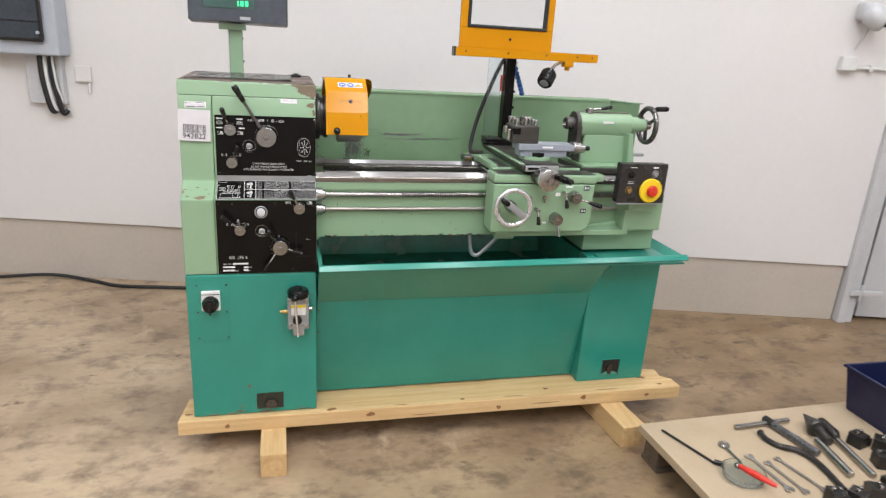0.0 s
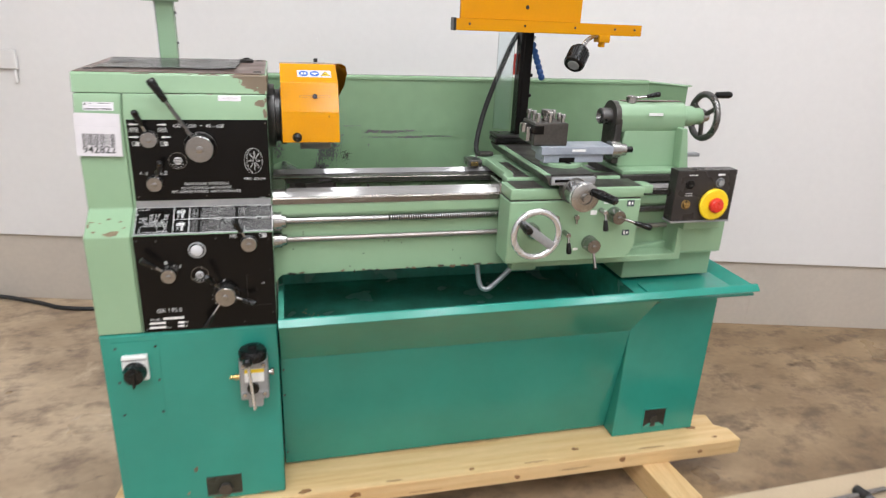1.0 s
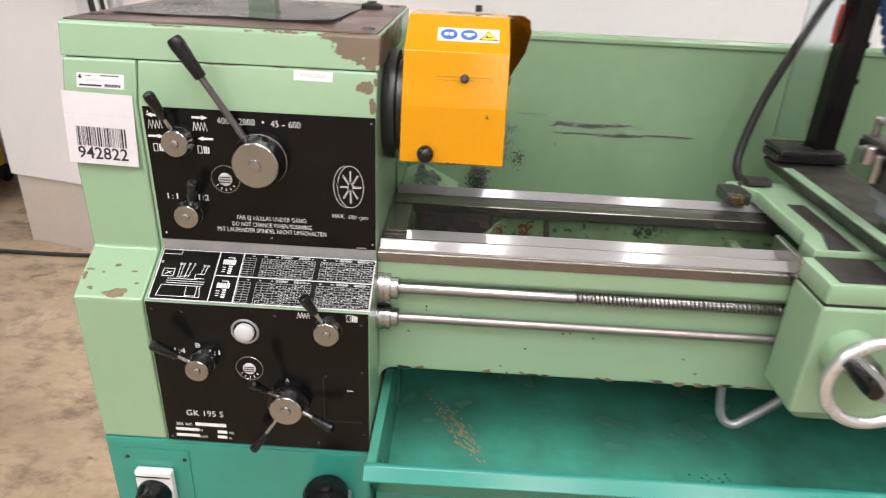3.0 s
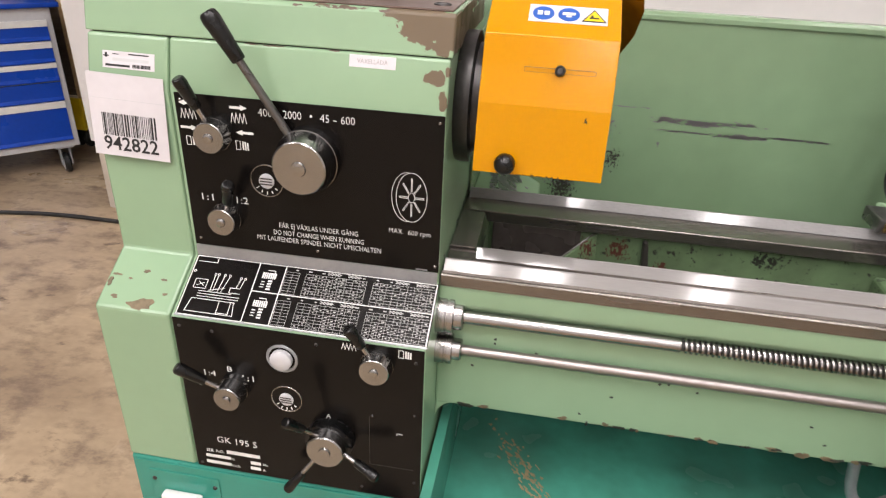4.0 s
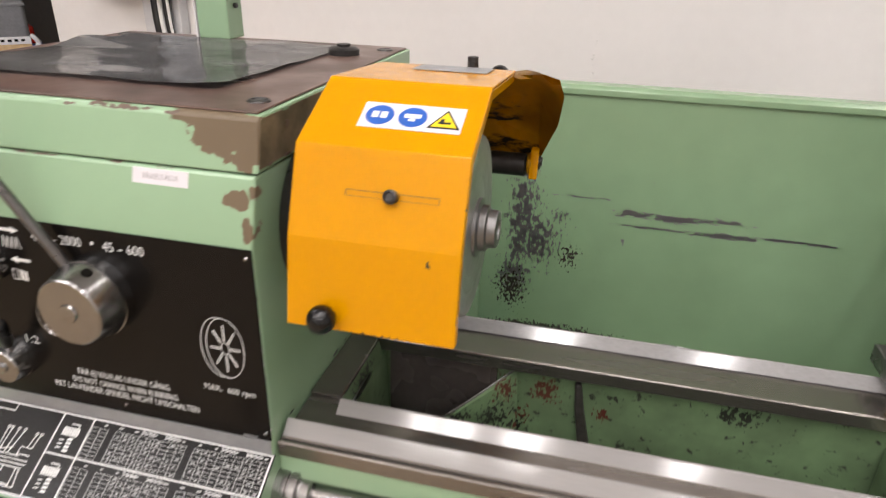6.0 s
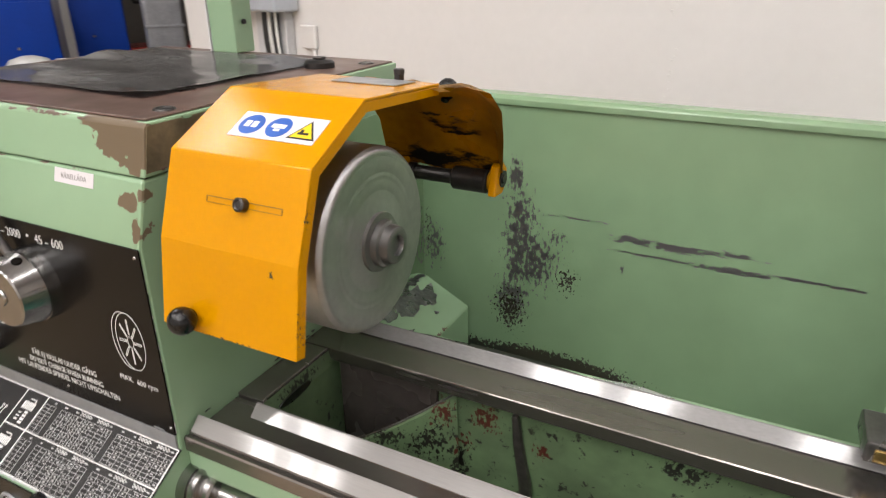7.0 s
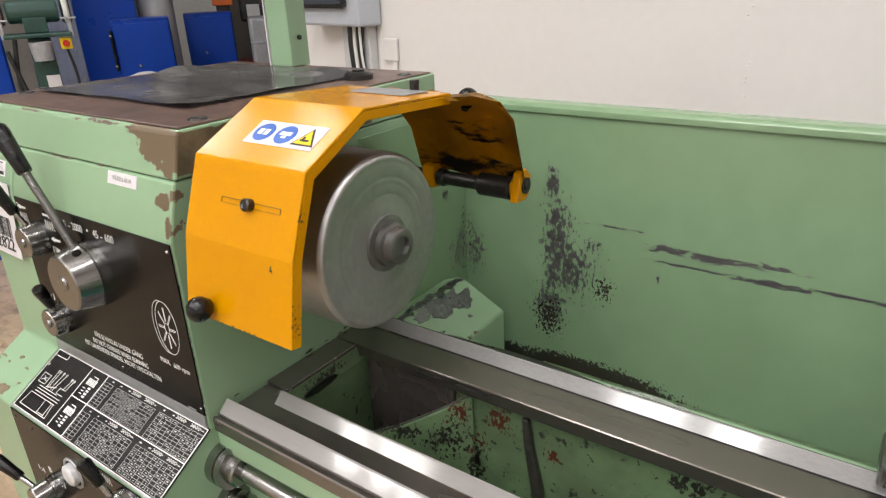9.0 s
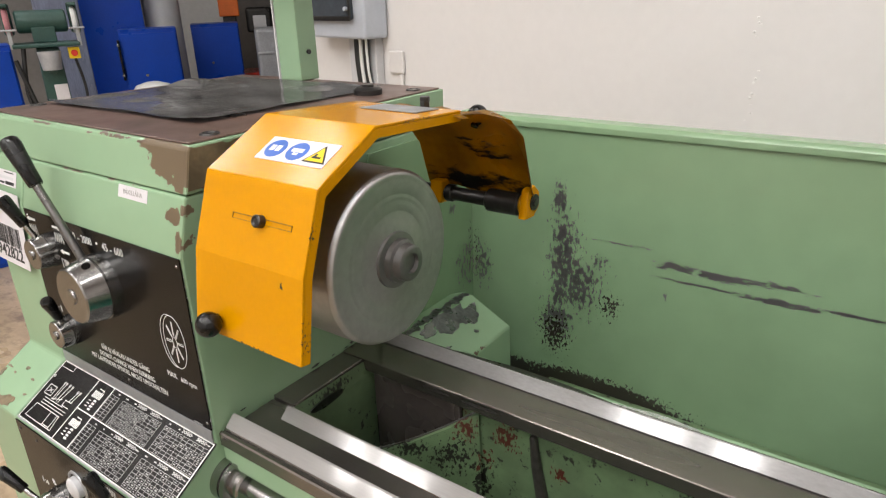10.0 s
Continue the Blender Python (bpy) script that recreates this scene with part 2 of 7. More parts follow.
def worn(mat, patches, color, rough, metal, grain=240.0, stretch=(1, 1, 1), cut=0.78, soft=0.03):
    """Lets another surface show through the paint in ragged patches: (middle, half sizes, weight) each."""
    nt = mat.node_tree
    b = nt.nodes["Principled BSDF"]
    link = nt.links.new
    geo = nt.nodes.new("ShaderNodeNewGeometry")
    total = None
    for middle, size, weight in patches:
        sub = nt.nodes.new("ShaderNodeVectorMath")
        sub.operation = "SUBTRACT"
        sub.inputs[1].default_value = middle
        link(geo.outputs["Position"], sub.inputs[0])
        div = nt.nodes.new("ShaderNodeVectorMath")
        div.operation = "DIVIDE"
        div.inputs[1].default_value = size
        link(sub.outputs[0], div.inputs[0])
        far = nt.nodes.new("ShaderNodeVectorMath")
        far.operation = "LENGTH"
        link(div.outputs[0], far.inputs[0])
        fall = nt.nodes.new("ShaderNodeMapRange")
        fall.inputs["From Min"].default_value, fall.inputs["From Max"].default_value = 0.15, 1.0
        fall.inputs["To Min"].default_value, fall.inputs["To Max"].default_value = weight, -0.35
        link(far.outputs["Value"], fall.inputs["Value"])
        if total is None:
            total = fall.outputs[0]
        else:
            top = nt.nodes.new("ShaderNodeMath")
            top.operation = "MAXIMUM"
            link(total, top.inputs[0])
            link(fall.outputs[0], top.inputs[1])
            total = top.outputs[0]
    mp = nt.nodes.new("ShaderNodeMapping")
    mp.inputs["Scale"].default_value = stretch
    link(geo.outputs["Position"], mp.inputs["Vector"])
    rag = nt.nodes.new("ShaderNodeTexNoise")
    rag.inputs["Scale"].default_value, rag.inputs["Detail"].default_value, rag.inputs["Roughness"].default_value = grain, 5, 0.62
    link(mp.outputs[0], rag.inputs["Vector"])
    steep = nt.nodes.new("ShaderNodeMapRange")
    steep.clamp = False
    steep.inputs["To Min"].default_value, steep.inputs["To Max"].default_value = -0.45, 1.45
    link(rag.outputs["Fac"], steep.inputs["Value"])
    add = nt.nodes.new("ShaderNodeMath")
    add.operation = "ADD"
    link(total, add.inputs[0])
    link(steep.outputs[0], add.inputs[1])
    fac = nt.nodes.new("ShaderNodeMapRange")
    fac.inputs["From Min"].default_value, fac.inputs["From Max"].default_value = cut, cut + soft
    link(add.outputs[0], fac.inputs["Value"])
    mix = nt.nodes.new("ShaderNodeMix")
    mix.data_type = "RGBA"
    link(fac.outputs[0], mix.inputs["Factor"])
    link(b.inputs["Base Color"].links[0].from_socket, mix.inputs["A"])
    mix.inputs["B"].default_value = (*color, 1)
    link(mix.outputs["Result"], b.inputs["Base Color"])
    for socket, value in (("Roughness", rough), ("Metallic", metal)):
        blend = nt.nodes.new("ShaderNodeMix")
        link(fac.outputs[0], blend.inputs["Factor"])
        if b.inputs[socket].links:
            link(b.inputs[socket].links[0].from_socket, blend.inputs["A"])
        else:
            blend.inputs["A"].default_value = b.inputs[socket].default_value
        blend.inputs["B"].default_value = value
        link(blend.outputs[0], b.inputs[socket])


BARE = (0.15, 0.145, 0.15)
# splash guard: scuffed column and corner, long scrapes, oily foot
worn(SPLASH_GREEN, [((0.172, 0.56, 1.275), (0.028, 1, 0.060), 0.36), ((0.180, 0.56, 1.222), (0.028, 1, 0.055), 0.34), ((0.175, 0.56, 1.122), (0.030, 1, 0.075), 0.34), ((0.183, 0.56, 1.175), (0.060, 1, 0.17), 0.30),
                    ((0.205, 0.56, 1.135), (0.100, 1, 0.11), 0.27), ((0.172, 0.56, 1.06), (0.060, 1, 0.09), 0.31), ((0.022, 0.54, 1.135), (0.050, 0.07, 0.09), 0.33), ((0.245, 0.56, 1.185), (0.030, 1, 0.025), 0.22), ((0.006, 0.50, 1.25), (0.02, 0.02, 0.018), 0.36),
                    ((0.35, 0.56, 1.15), (0.014, 1, 0.014), 0.20)], BARE, 0.34, 0.7, 175, (1, 1, 0.45), 0.66)
worn(SPLASH_GREEN, [((0.365, 0.56, 1.2005), (0.060, 1, 0.0125), 0.44), ((0.425, 0.56, 1.1985), (0.075, 1, 0.0130), 0.44), ((0.495, 0.56, 1.2015), (0.085, 1, 0.0095), 0.36), ((0.400, 0.56, 1.1790), (0.110, 1, 0.0040), 0.40),
                    ((0.500, 0.56, 1.1795), (0.110, 1, 0.0085), 0.42), ((0.605, 0.56, 1.1822), (0.110, 1, 0.0050), 0.42), ((0.277, 0.56, 1.2205), (0.080, 1, 0.0034), 0.36)], (0.19, 0.18, 0.19), 0.32, 0.75, 310, (0.2, 1, 1.0), 0.62)
worn(SPLASH_GREEN, [((0.170, 0.56, 1.035), (0.060, 1, 0.085), 0.27), ((0.265, 0.56, 1.11), (0.045, 1, 0.05), 0.20), ((0.245, 0.56, 0.938), (0.240, 1, 0.050), 0.95), ((0.10, 0.56, 0.945), (0.08, 1, 0.035), 0.55), ((0.012, 0.552, 1.16), (0.016, 0.016, 0.12), 0.42)], (0.030, 0.026, 0.020), 0.36, 0.0, 200, (1, 1, 0.7), 0.66)
# headstock lid: primer showing along the front edge and at the corner; nicked lower edge of the bed
PRIMER = (0.135, 0.098, 0.058)
worn(LIGHT_GREEN, [((-0.032, 0.027, 1.4330), (0.050, 0.04, 0.0330), 1.10), ((-0.008, 0.024, 1.4260), (0.026, 0.04, 0.0380), 1.10), ((-0.056, 0.029, 1.4460), (0.050, 0.04, 0.0120), 0.90), ((-0.017, 0.012, 1.3770), (0.021, 0.03, 0.0140), 0.90),
                   ((-0.005, 0.005, 1.3520), (0.009, 0.03, 0.0190), 0.70), ((-0.003, 0.014, 1.3850), (0.006, 0.03, 0.0150), 0.60)], PRIMER, 0.45, 0.0, 85, (1, 1, 1), 0.66)
worn(LIGHT_GREEN, [((-0.15, 0.030, 1.4470), (0.15, 0.02, 0.0052), 0.26), ((-0.33, 0.030, 1.4475), (0.17, 0.02, 0.0036), 0.20), ((-0.20, 0.019, 1.3975), (0.24, 0.02, 0.0018), 0.16), ((-0.17, 0.002, 1.3340), (0.15, 0.02, 0.0024), 0.16),
                   ((0.36, 0.021, 0.8685), (0.42, 0.02, 0.0050), 0.24), ((0.125, 0.40, 1.069), (0.012, 0.10, 0.010), 0.10)], (0.105, 0.070, 0.048), 0.42, 0.1, 95, (0.55, 1, 1), 0.66)
# the well of the bed: red primer and bare iron under the green
worn(BED_GREEN, [((0.262, 0.232, 1.066), (0.040, 0.02, 0.040), 0.22), ((0.212, 0.22, 1.066), (0.030, 0.06, 0.034), 0.26), ((0.338, 0.232, 1.042), (0.018, 0.02, 0.022), 0.32), ((0.235, 0.22, 1.02), (0.03, 0.06, 0.03), 0.22)], (0.075, 0.015, 0.009), 0.5, 0.0, 210, (1, 1, 0.6), 0.64)
worn(BED_GREEN, [((0.16, 0.17, 1.045), (0.075, 0.06, 0.022), 0.22), ((0.21, 0.20, 1.030), (0.10, 0.06, 0.055), 0.20), ((0.046, 0.15, 1.10), (0.03, 0.09, 0.016), 0.26), ((0.50, 0.232, 1.075), (0.06, 0.03, 0.03), 0.24), ((0.232, 0.225, 0.98), (0.02, 0.05, 0.09), 0.28)], (0.020, 0.019, 0.016), 0.4, 0.2, 200, (1, 1, 0.7), 0.64)
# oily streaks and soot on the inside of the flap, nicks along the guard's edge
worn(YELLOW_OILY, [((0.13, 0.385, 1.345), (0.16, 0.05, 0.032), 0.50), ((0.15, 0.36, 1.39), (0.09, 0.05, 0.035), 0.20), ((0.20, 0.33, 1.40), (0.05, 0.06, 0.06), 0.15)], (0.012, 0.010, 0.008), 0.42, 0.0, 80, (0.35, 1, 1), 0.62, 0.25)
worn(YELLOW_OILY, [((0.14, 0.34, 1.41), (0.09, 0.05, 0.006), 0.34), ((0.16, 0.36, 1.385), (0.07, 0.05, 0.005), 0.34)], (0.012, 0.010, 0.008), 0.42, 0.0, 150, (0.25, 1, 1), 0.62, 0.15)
worn(YELLOW, [((0.194, -0.010, 1.30), (0.004, 0.03, 0.05), 0.12), ((0.194, 0.01, 1.40), (0.004, 0.03, 0.05), 0.06), ((0.194, 0.17, 1.472), (0.005, 0.10, 0.012), 0.08), ((0.115, -0.018, 1.276), (0.09, 0.01, 0.003), 0.20), ((0.165, -0.005, 1.345), (0.006, 0.01, 0.006), 0.22), ((0.15, 0.05, 1.446), (0.008, 0.01, 0.006), 0.16)], (0.05, 0.035, 0.02), 0.5, 0.2, 330, (1, 1, 1), 0.62)


def floor_material():
    m = material("worn_concrete", (0.50, 0.385, 0.255), 0.36, vary=0.08, scale=1.5, fine=26, bump=0.06, tint=(0.29, 0.21, 0.135), amount=0.95, stretch=(1, 1.5, 1),
                 speck=(0.17, 0.12, 0.085), speck_cut=0.49, speck_scale=5.5, speck_soft=0.16, speck_amount=0.85, rough_vary=0.14)
    # dark smudges a hand across, where swarf and oil were trodden in
    worn(m, [((0, 0, 0), (60, 60, 60), 0.10)], (0.15, 0.105, 0.072), 0.45, 0.0, 6.5, (1, 1.7, 1), 0.86, 0.16)
    worn(m, [((0, 0, 0), (60, 60, 60), 0.10)], (0.56, 0.44, 0.31), 0.45, 0.0, 3.1, (1.6, 1, 1), 0.82, 0.22)
    # broadly darker towards the tailstock side, its edge wavering with noise
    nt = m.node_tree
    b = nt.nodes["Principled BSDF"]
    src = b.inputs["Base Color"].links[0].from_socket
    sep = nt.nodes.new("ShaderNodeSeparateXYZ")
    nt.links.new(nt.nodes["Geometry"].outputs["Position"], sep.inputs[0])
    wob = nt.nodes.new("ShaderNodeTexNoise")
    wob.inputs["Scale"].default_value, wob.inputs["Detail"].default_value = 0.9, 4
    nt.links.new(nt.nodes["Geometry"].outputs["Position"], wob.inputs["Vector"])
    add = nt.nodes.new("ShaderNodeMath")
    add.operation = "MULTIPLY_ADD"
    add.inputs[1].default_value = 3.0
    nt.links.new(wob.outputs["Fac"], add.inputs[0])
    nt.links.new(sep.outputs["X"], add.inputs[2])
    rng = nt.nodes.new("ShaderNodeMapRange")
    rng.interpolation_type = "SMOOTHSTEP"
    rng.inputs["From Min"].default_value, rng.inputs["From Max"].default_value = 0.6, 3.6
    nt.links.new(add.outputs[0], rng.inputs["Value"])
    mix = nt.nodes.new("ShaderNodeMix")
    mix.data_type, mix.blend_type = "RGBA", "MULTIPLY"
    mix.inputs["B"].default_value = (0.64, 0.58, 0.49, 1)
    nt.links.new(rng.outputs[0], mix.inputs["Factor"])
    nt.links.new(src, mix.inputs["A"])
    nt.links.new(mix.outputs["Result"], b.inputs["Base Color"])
    return m


FLOOR = floor_material()
SLOT_SHADE = material("slot_shade", (0.16, 0.075, 0.004), 0.5, vary=0.1, scale=40, fine=200, bump=0)
CHART_BLACK = material("engraved_chart", (0.006, 0.005, 0.0048), 0.20, vary=0.08, scale=60, fine=420, bump=0.2, gloss=0.25, rough_vary=0.06)


def glass(name, color, rough=0.02):
    m = bpy.data.materials.new(name)
    m.use_nodes = True
    b = m.node_tree.nodes["Principled BSDF"]
    b.inputs["Base Color"].default_value = (*color, 1)
    b.inputs["Roughness"].default_value = rough
    b.inputs["Transmission Weight"].default_value = 1.0
    b.inputs["IOR"].default_value = 1.45
    return m


CLEAR = glass("clear_plastic", (0.93, 0.95, 0.95), 0.06)
FROSTED = glass("scratched_clear_plastic", (0.85, 0.93, 0.95), 0.25)


def emitter(name, color, strength):
    m = bpy.data.materials.new(name)
    m.use_nodes = True
    b = m.node_tree.nodes["Principled BSDF"]
    b.inputs["Base Color"].default_value = (*color, 1)
    b.inputs["Emission Color"].default_value = (*color, 1)
    b.inputs["Emission Strength"].default_value = strength
    return m


DIFFUSER = emitter("lamp_diffuser", (1.0, 0.97, 0.92), 6.0)
DIGITS = emitter("green_digits", (0.05, 0.8, 0.25), 1.2)


# ---- building helpers ----
PLACE = {}


def smooth(bm, degrees=38):
    for f in bm.faces:
        f.smooth = True
    area = {f: f.calc_area() for f in bm.faces}
    for e in bm.edges:
        e.smooth = len(e.link_faces) == 2 and e.calc_face_angle(3.0) < radians(degrees)
        if e.smooth and e.calc_face_angle(0) > radians(4):
            a, b = (area[f] for f in e.link_faces)
            # a broad flat face stays flat beside its narrow bevel
            e.smooth = max(a, b) < 9 * min(a, b)


def thing(name, loc, label, category, group="", kind=""):
    ob = new(name)
    ob.empty_display_size = 0.05
    ob.location = loc
    PLACE[ob] = Vector(loc)
    return tagged(ob, label, category, group, kind)


def part(name, bm, mat, parent=None, label="", sharp=38):
    """One mesh object out of bm, which is in world coordinates; its origin goes to its middle."""
    bmesh.ops.recalc_face_normals(bm, faces=bm.faces)
    smooth(bm, sharp)
    low = Vector([min(v.co[i] for v in bm.verts) for i in range(3)])
    top = Vector([max(v.co[i] for v in bm.verts) for i in range(3)])
    mid = (low + top) / 2
    bmesh.ops.translate(bm, verts=bm.verts, vec=-mid)
    me = bpy.data.meshes.new(name)
    bm.to_mesh(me)
    bm.free()
    for one in mat if isinstance(mat, (list, tuple)) else (mat,):
        me.materials.append(one)
    ob = new(name, me)
    ob.location = mid
    PLACE[ob] = mid.copy()
    if parent:
        ob.parent = parent
        ob.location = mid - PLACE[parent]
    return tagged(ob, label)


def join(*bms):
    out = bmesh.new()
    for b in bms:
        me = bpy.data.meshes.new("joined")
        b.to_mesh(me)
        b.free()
        out.from_mesh(me)
        bpy.data.meshes.remove(me)
    return out


def turned(bm, m):
    bmesh.ops.transform(bm, matrix=m, verts=bm.verts)
    return bm


def bevel(bm, size, seg=2):
    if size > 0:
        edges = [e for e in bm.edges if len(e.link_faces) == 2 and e.calc_face_angle(0) > radians(25)]
        bmesh.ops.bevel(bm, geom=edges, offset=size, segments=seg, profile=0.5, affect="EDGES", clamp_overlap=True)
    return bm


def box(x0, x1, y0, y1, z0, z1, bev=0.002, seg=2):
    bm = bmesh.new()
    bmesh.ops.create_cube(bm, size=1, matrix=Matrix.Translation(((x0 + x1) / 2, (y0 + y1) / 2, (z0 + z1) / 2)) @ Matrix.Diagonal((x1 - x0, y1 - y0, z1 - z0, 1)))
    return bevel(bm, bev, seg)


def prism(profile, a0, a1, axis="x", bev=0.002, seg=2):
    """A profile pushed along an axis. axis x: (y, z) pairs; y: (x, z) pairs; z: (x, y) pairs."""
    put = {"x": lambda p, a: (a, p[0], p[1]), "y": lambda p, a: (p[0], a, p[1]), "z": lambda p, a: (p[0], p[1], a)}[axis]
    bm = bmesh.new()
    lo = [bm.verts.new(put(p, a0)) for p in profile]
    hi = [bm.verts.new(put(p, a1)) for p in profile]
    n = len(profile)
    bm.faces.new(lo[::-1])
    bm.faces.new(hi)
    for i in range(n):
        bm.faces.new((lo[i], lo[(i + 1) % n], hi[(i + 1) % n], hi[i]))
    bmesh.ops.recalc_face_normals(bm, faces=bm.faces)
    return bevel(bm, bev, seg)


def aim(p0, p1):
    """The pose at p0 whose z axis points at p1."""
    d = Vector(p1) - Vector(p0)
    return Matrix.Translation(p0) @ d.to_track_quat("Z", "Y").to_matrix().to_4x4()


def spun(profile, p0, p1, seg=28):
    """A turned body: (radius, height) pairs along the line from p0 towards p1, closed at both ends."""
    bm = bmesh.new()
    rings = []
    for r, h in profile:
        rings.append([bm.verts.new((max(r, 1e-4) * math.cos(2 * math.pi * i / seg), max(r, 1e-4) * math.sin(2 * math.pi * i / seg), h)) for i in range(seg)])
    for a, b in zip(rings, rings[1:]):
        for i in range(seg):
            bm.faces.new((a[i], a[(i + 1) % seg], b[(i + 1) % seg], b[i]))
    bm.faces.new(rings[0][::-1])
    bm.faces.new(rings[-1])
    return turned(bm, aim(p0, p1))


def rod(p0, p1, r, r2=None, seg=16, edge=0.15):
    length = (Vector(p1) - Vector(p0)).length
    r2 = r if r2 is None else r2
    e = min(edge * min(r, r2), length * 0.3)
    return spun([(r - e, 0), (r, e), (r2, length - e), (r2 - e, length)], p0, p1, seg)


def ball(c, r, seg=18, squash=(1, 1, 1)):
    bm = bmesh.new()
    bmesh.ops.create_uvsphere(bm, u_segments=seg, v_segments=seg // 2 + 2, radius=r, matrix=Matrix.Translation(c) @ Matrix.Diagonal((*squash, 1)))
    return bm


def tube(points, r, seg=10, smooth_steps=6, closed=False):
    """A round tube along a smooth line through the points."""
    pts = [Vector(p) for p in points]
    line = []
    n = len(pts)
    spans = n if closed else n - 1
    for i in range(spans):
        if closed:
            p0, p1, p2, p3 = pts[i - 1], pts[i], pts[(i + 1) % n], pts[(i + 2) % n]
        else:
            p0, p1, p2, p3 = pts[max(i - 1, 0)], pts[i], pts[i + 1], pts[min(i + 2, n - 1)]
        for s in range(smooth_steps):
            t = s / smooth_steps
            line.append(0.5 * (2 * p1 + (p2 - p0) * t + (2 * p0 - 5 * p1 + 4 * p2 - p3) * t * t + (3 * p1 - p0 - 3 * p2 + p3) * t ** 3))
    if not closed:
        line.append(pts[-1])
    bm = bmesh.new()
    rings = []
    up = Vector((0.13, 0.31, 0.94)).normalized()
    for i, p in enumerate(line):
        a = line[i - 1] if (i > 0 or closed) else p
        b = line[(i + 1) % len(line)] if (i < len(line) - 1 or closed) else p
        d = (b - a).normalized()
        side = d.cross(up).normalized()
        up = side.cross(d).normalized()
        rings.append([bm.verts.new(p + r * (math.cos(2 * math.pi * k / seg) * side + math.sin(2 * math.pi * k / seg) * up)) for k in range(seg)])
    pairs = list(zip(rings, rings[1:])) + ([(rings[-1], rings[0])] if closed else [])
    for a, b in pairs:
        for k in range(seg):
            bm.faces.new((a[k], a[(k + 1) % seg], b[(k + 1) % seg], b[k]))
    if not closed:
        bm.faces.new(rings[0][::-1])
        bm.faces.new(rings[-1])
    return bm


def ring(c, axis, r, thick, seg=40, tseg=12, flat=1.0):
    """A torus round c, its axis along the given direction; flat: its thickness along the axis against its width."""
    bm = bmesh.new()
    rings = []
    for i in range(seg):
        a = 2 * math.pi * i / seg
        rings.append([bm.verts.new(((r + thick * math.cos(2 * math.pi * k / tseg)) * math.cos(a), (r + thick * math.cos(2 * math.pi * k / tseg)) * math.sin(a),
                                    thick * flat * math.sin(2 * math.pi * k / tseg))) for k in range(tseg)])
    for i in range(seg):
        a, b = rings[i], rings[(i + 1) % seg]
        for k in range(tseg):
            bm.faces.new((a[k], b[k], b[(k + 1) % tseg], a[(k + 1) % tseg]))
    return turned(bm, aim(c, Vector(c) + Vector(axis)))


def blob(m, rx, ry, seed, rough=0.35, n=22, lift=0.0004):
    """A thin flake with an uneven outline in the plane of the pose m."""
    rnd = random.Random(seed)
    lift += 0.00055 * ((seed * 0.618) % 1.0)
    ph = [rnd.uniform(0, 6.28) for _ in range(6)]
    bm = bmesh.new()
    vs = []
    for i in range(n):
        a = 2 * math.pi * i / n
        k = 1 + rough * (0.5 * math.sin(2 * a + ph[0]) + 0.35 * math.sin(3 * a + ph[1]) + 0.3 * math.sin(5 * a + ph[2]) + 0.2 * math.sin(8 * a + ph[3])) + rough * rnd.uniform(-0.18, 0.18)
        vs.append(bm.verts.new((rx * k * math.cos(a), ry * k * math.sin(a), lift)))
    low = [bm.verts.new((v.co.x * 1.03, v.co.y * 1.03, -0.0005)) for v in vs]
    bm.faces.new(vs)
    for i in range(n):
        bm.faces.new((low[i], low[(i + 1) % n], vs[(i + 1) % n], vs[i]))
    return turned(bm, m)


def writing(text, size, m, mat, parent, name="writing", width=0.0, label="", weight=-0.011):
    """Words laid on a surface: the pose m has its x along the line, its y up and its z out of the surface."""
    cu = bpy.data.curves.new(name, "FONT")
    cu.body, cu.size, cu.align_x, cu.align_y = text, size, "CENTER", "CENTER"
    cu.extrude, cu.resolution_u, cu.offset = 0.0002, 2, weight * size
    tmp = new("tmp", cu)
    me = bpy.data.meshes.new_from_object(tmp)
    bpy.data.objects.remove(tmp)
    bpy.data.curves.remove(cu)
    bm = bmesh.new()
    bm.from_mesh(me)
    bpy.data.meshes.remove(me)
    xs = [v.co.x for v in bm.verts]
    wide = width / (max(xs) - min(xs)) if width else 1.0
    bmesh.ops.translate(bm, verts=bm.verts, vec=(-(max(xs) + min(xs)) / 2, 0, 0))
    turned(bm, m @ Matrix.Diagonal((wide, 1, 1, 1)))
    return part(name, bm, mat, parent, label)


def face(x, y, z):
    """A pose on a front face: x to the right, y up, z towards the front."""
    return pose(x, y, z, 90, 0, 0)


def bars(rects, m, thick=0.0003):
    """Flat bars, (x, y, width, height) round their middles, in the plane of the pose m, as one bmesh."""
    out = bmesh.new()
    for x, y, w, h in rects:
        bmesh.ops.create_cube(out, size=1, matrix=m @ Matrix.Translation((x, y, 0)) @ Matrix.Diagonal((w, h, thick, 1)))
    return out


def plate(m, w, h, thick=0.001, corner=0.0):
    """A thin plate round the pose m, in its xy plane."""
    bm = bmesh.new()
    bmesh.ops.create_cube(bm, size=1, matrix=Matrix.Diagonal((w, h, thick, 1)))
    if corner:
        edges = [e for e in bm.edges if abs((e.verts[0].co - e.verts[1].co).z) > thick * 0.5]
        bmesh.ops.bevel(bm, geom=edges, offset=corner, segments=4, profile=0.5, affect="EDGES")
    return turned(bm, m)


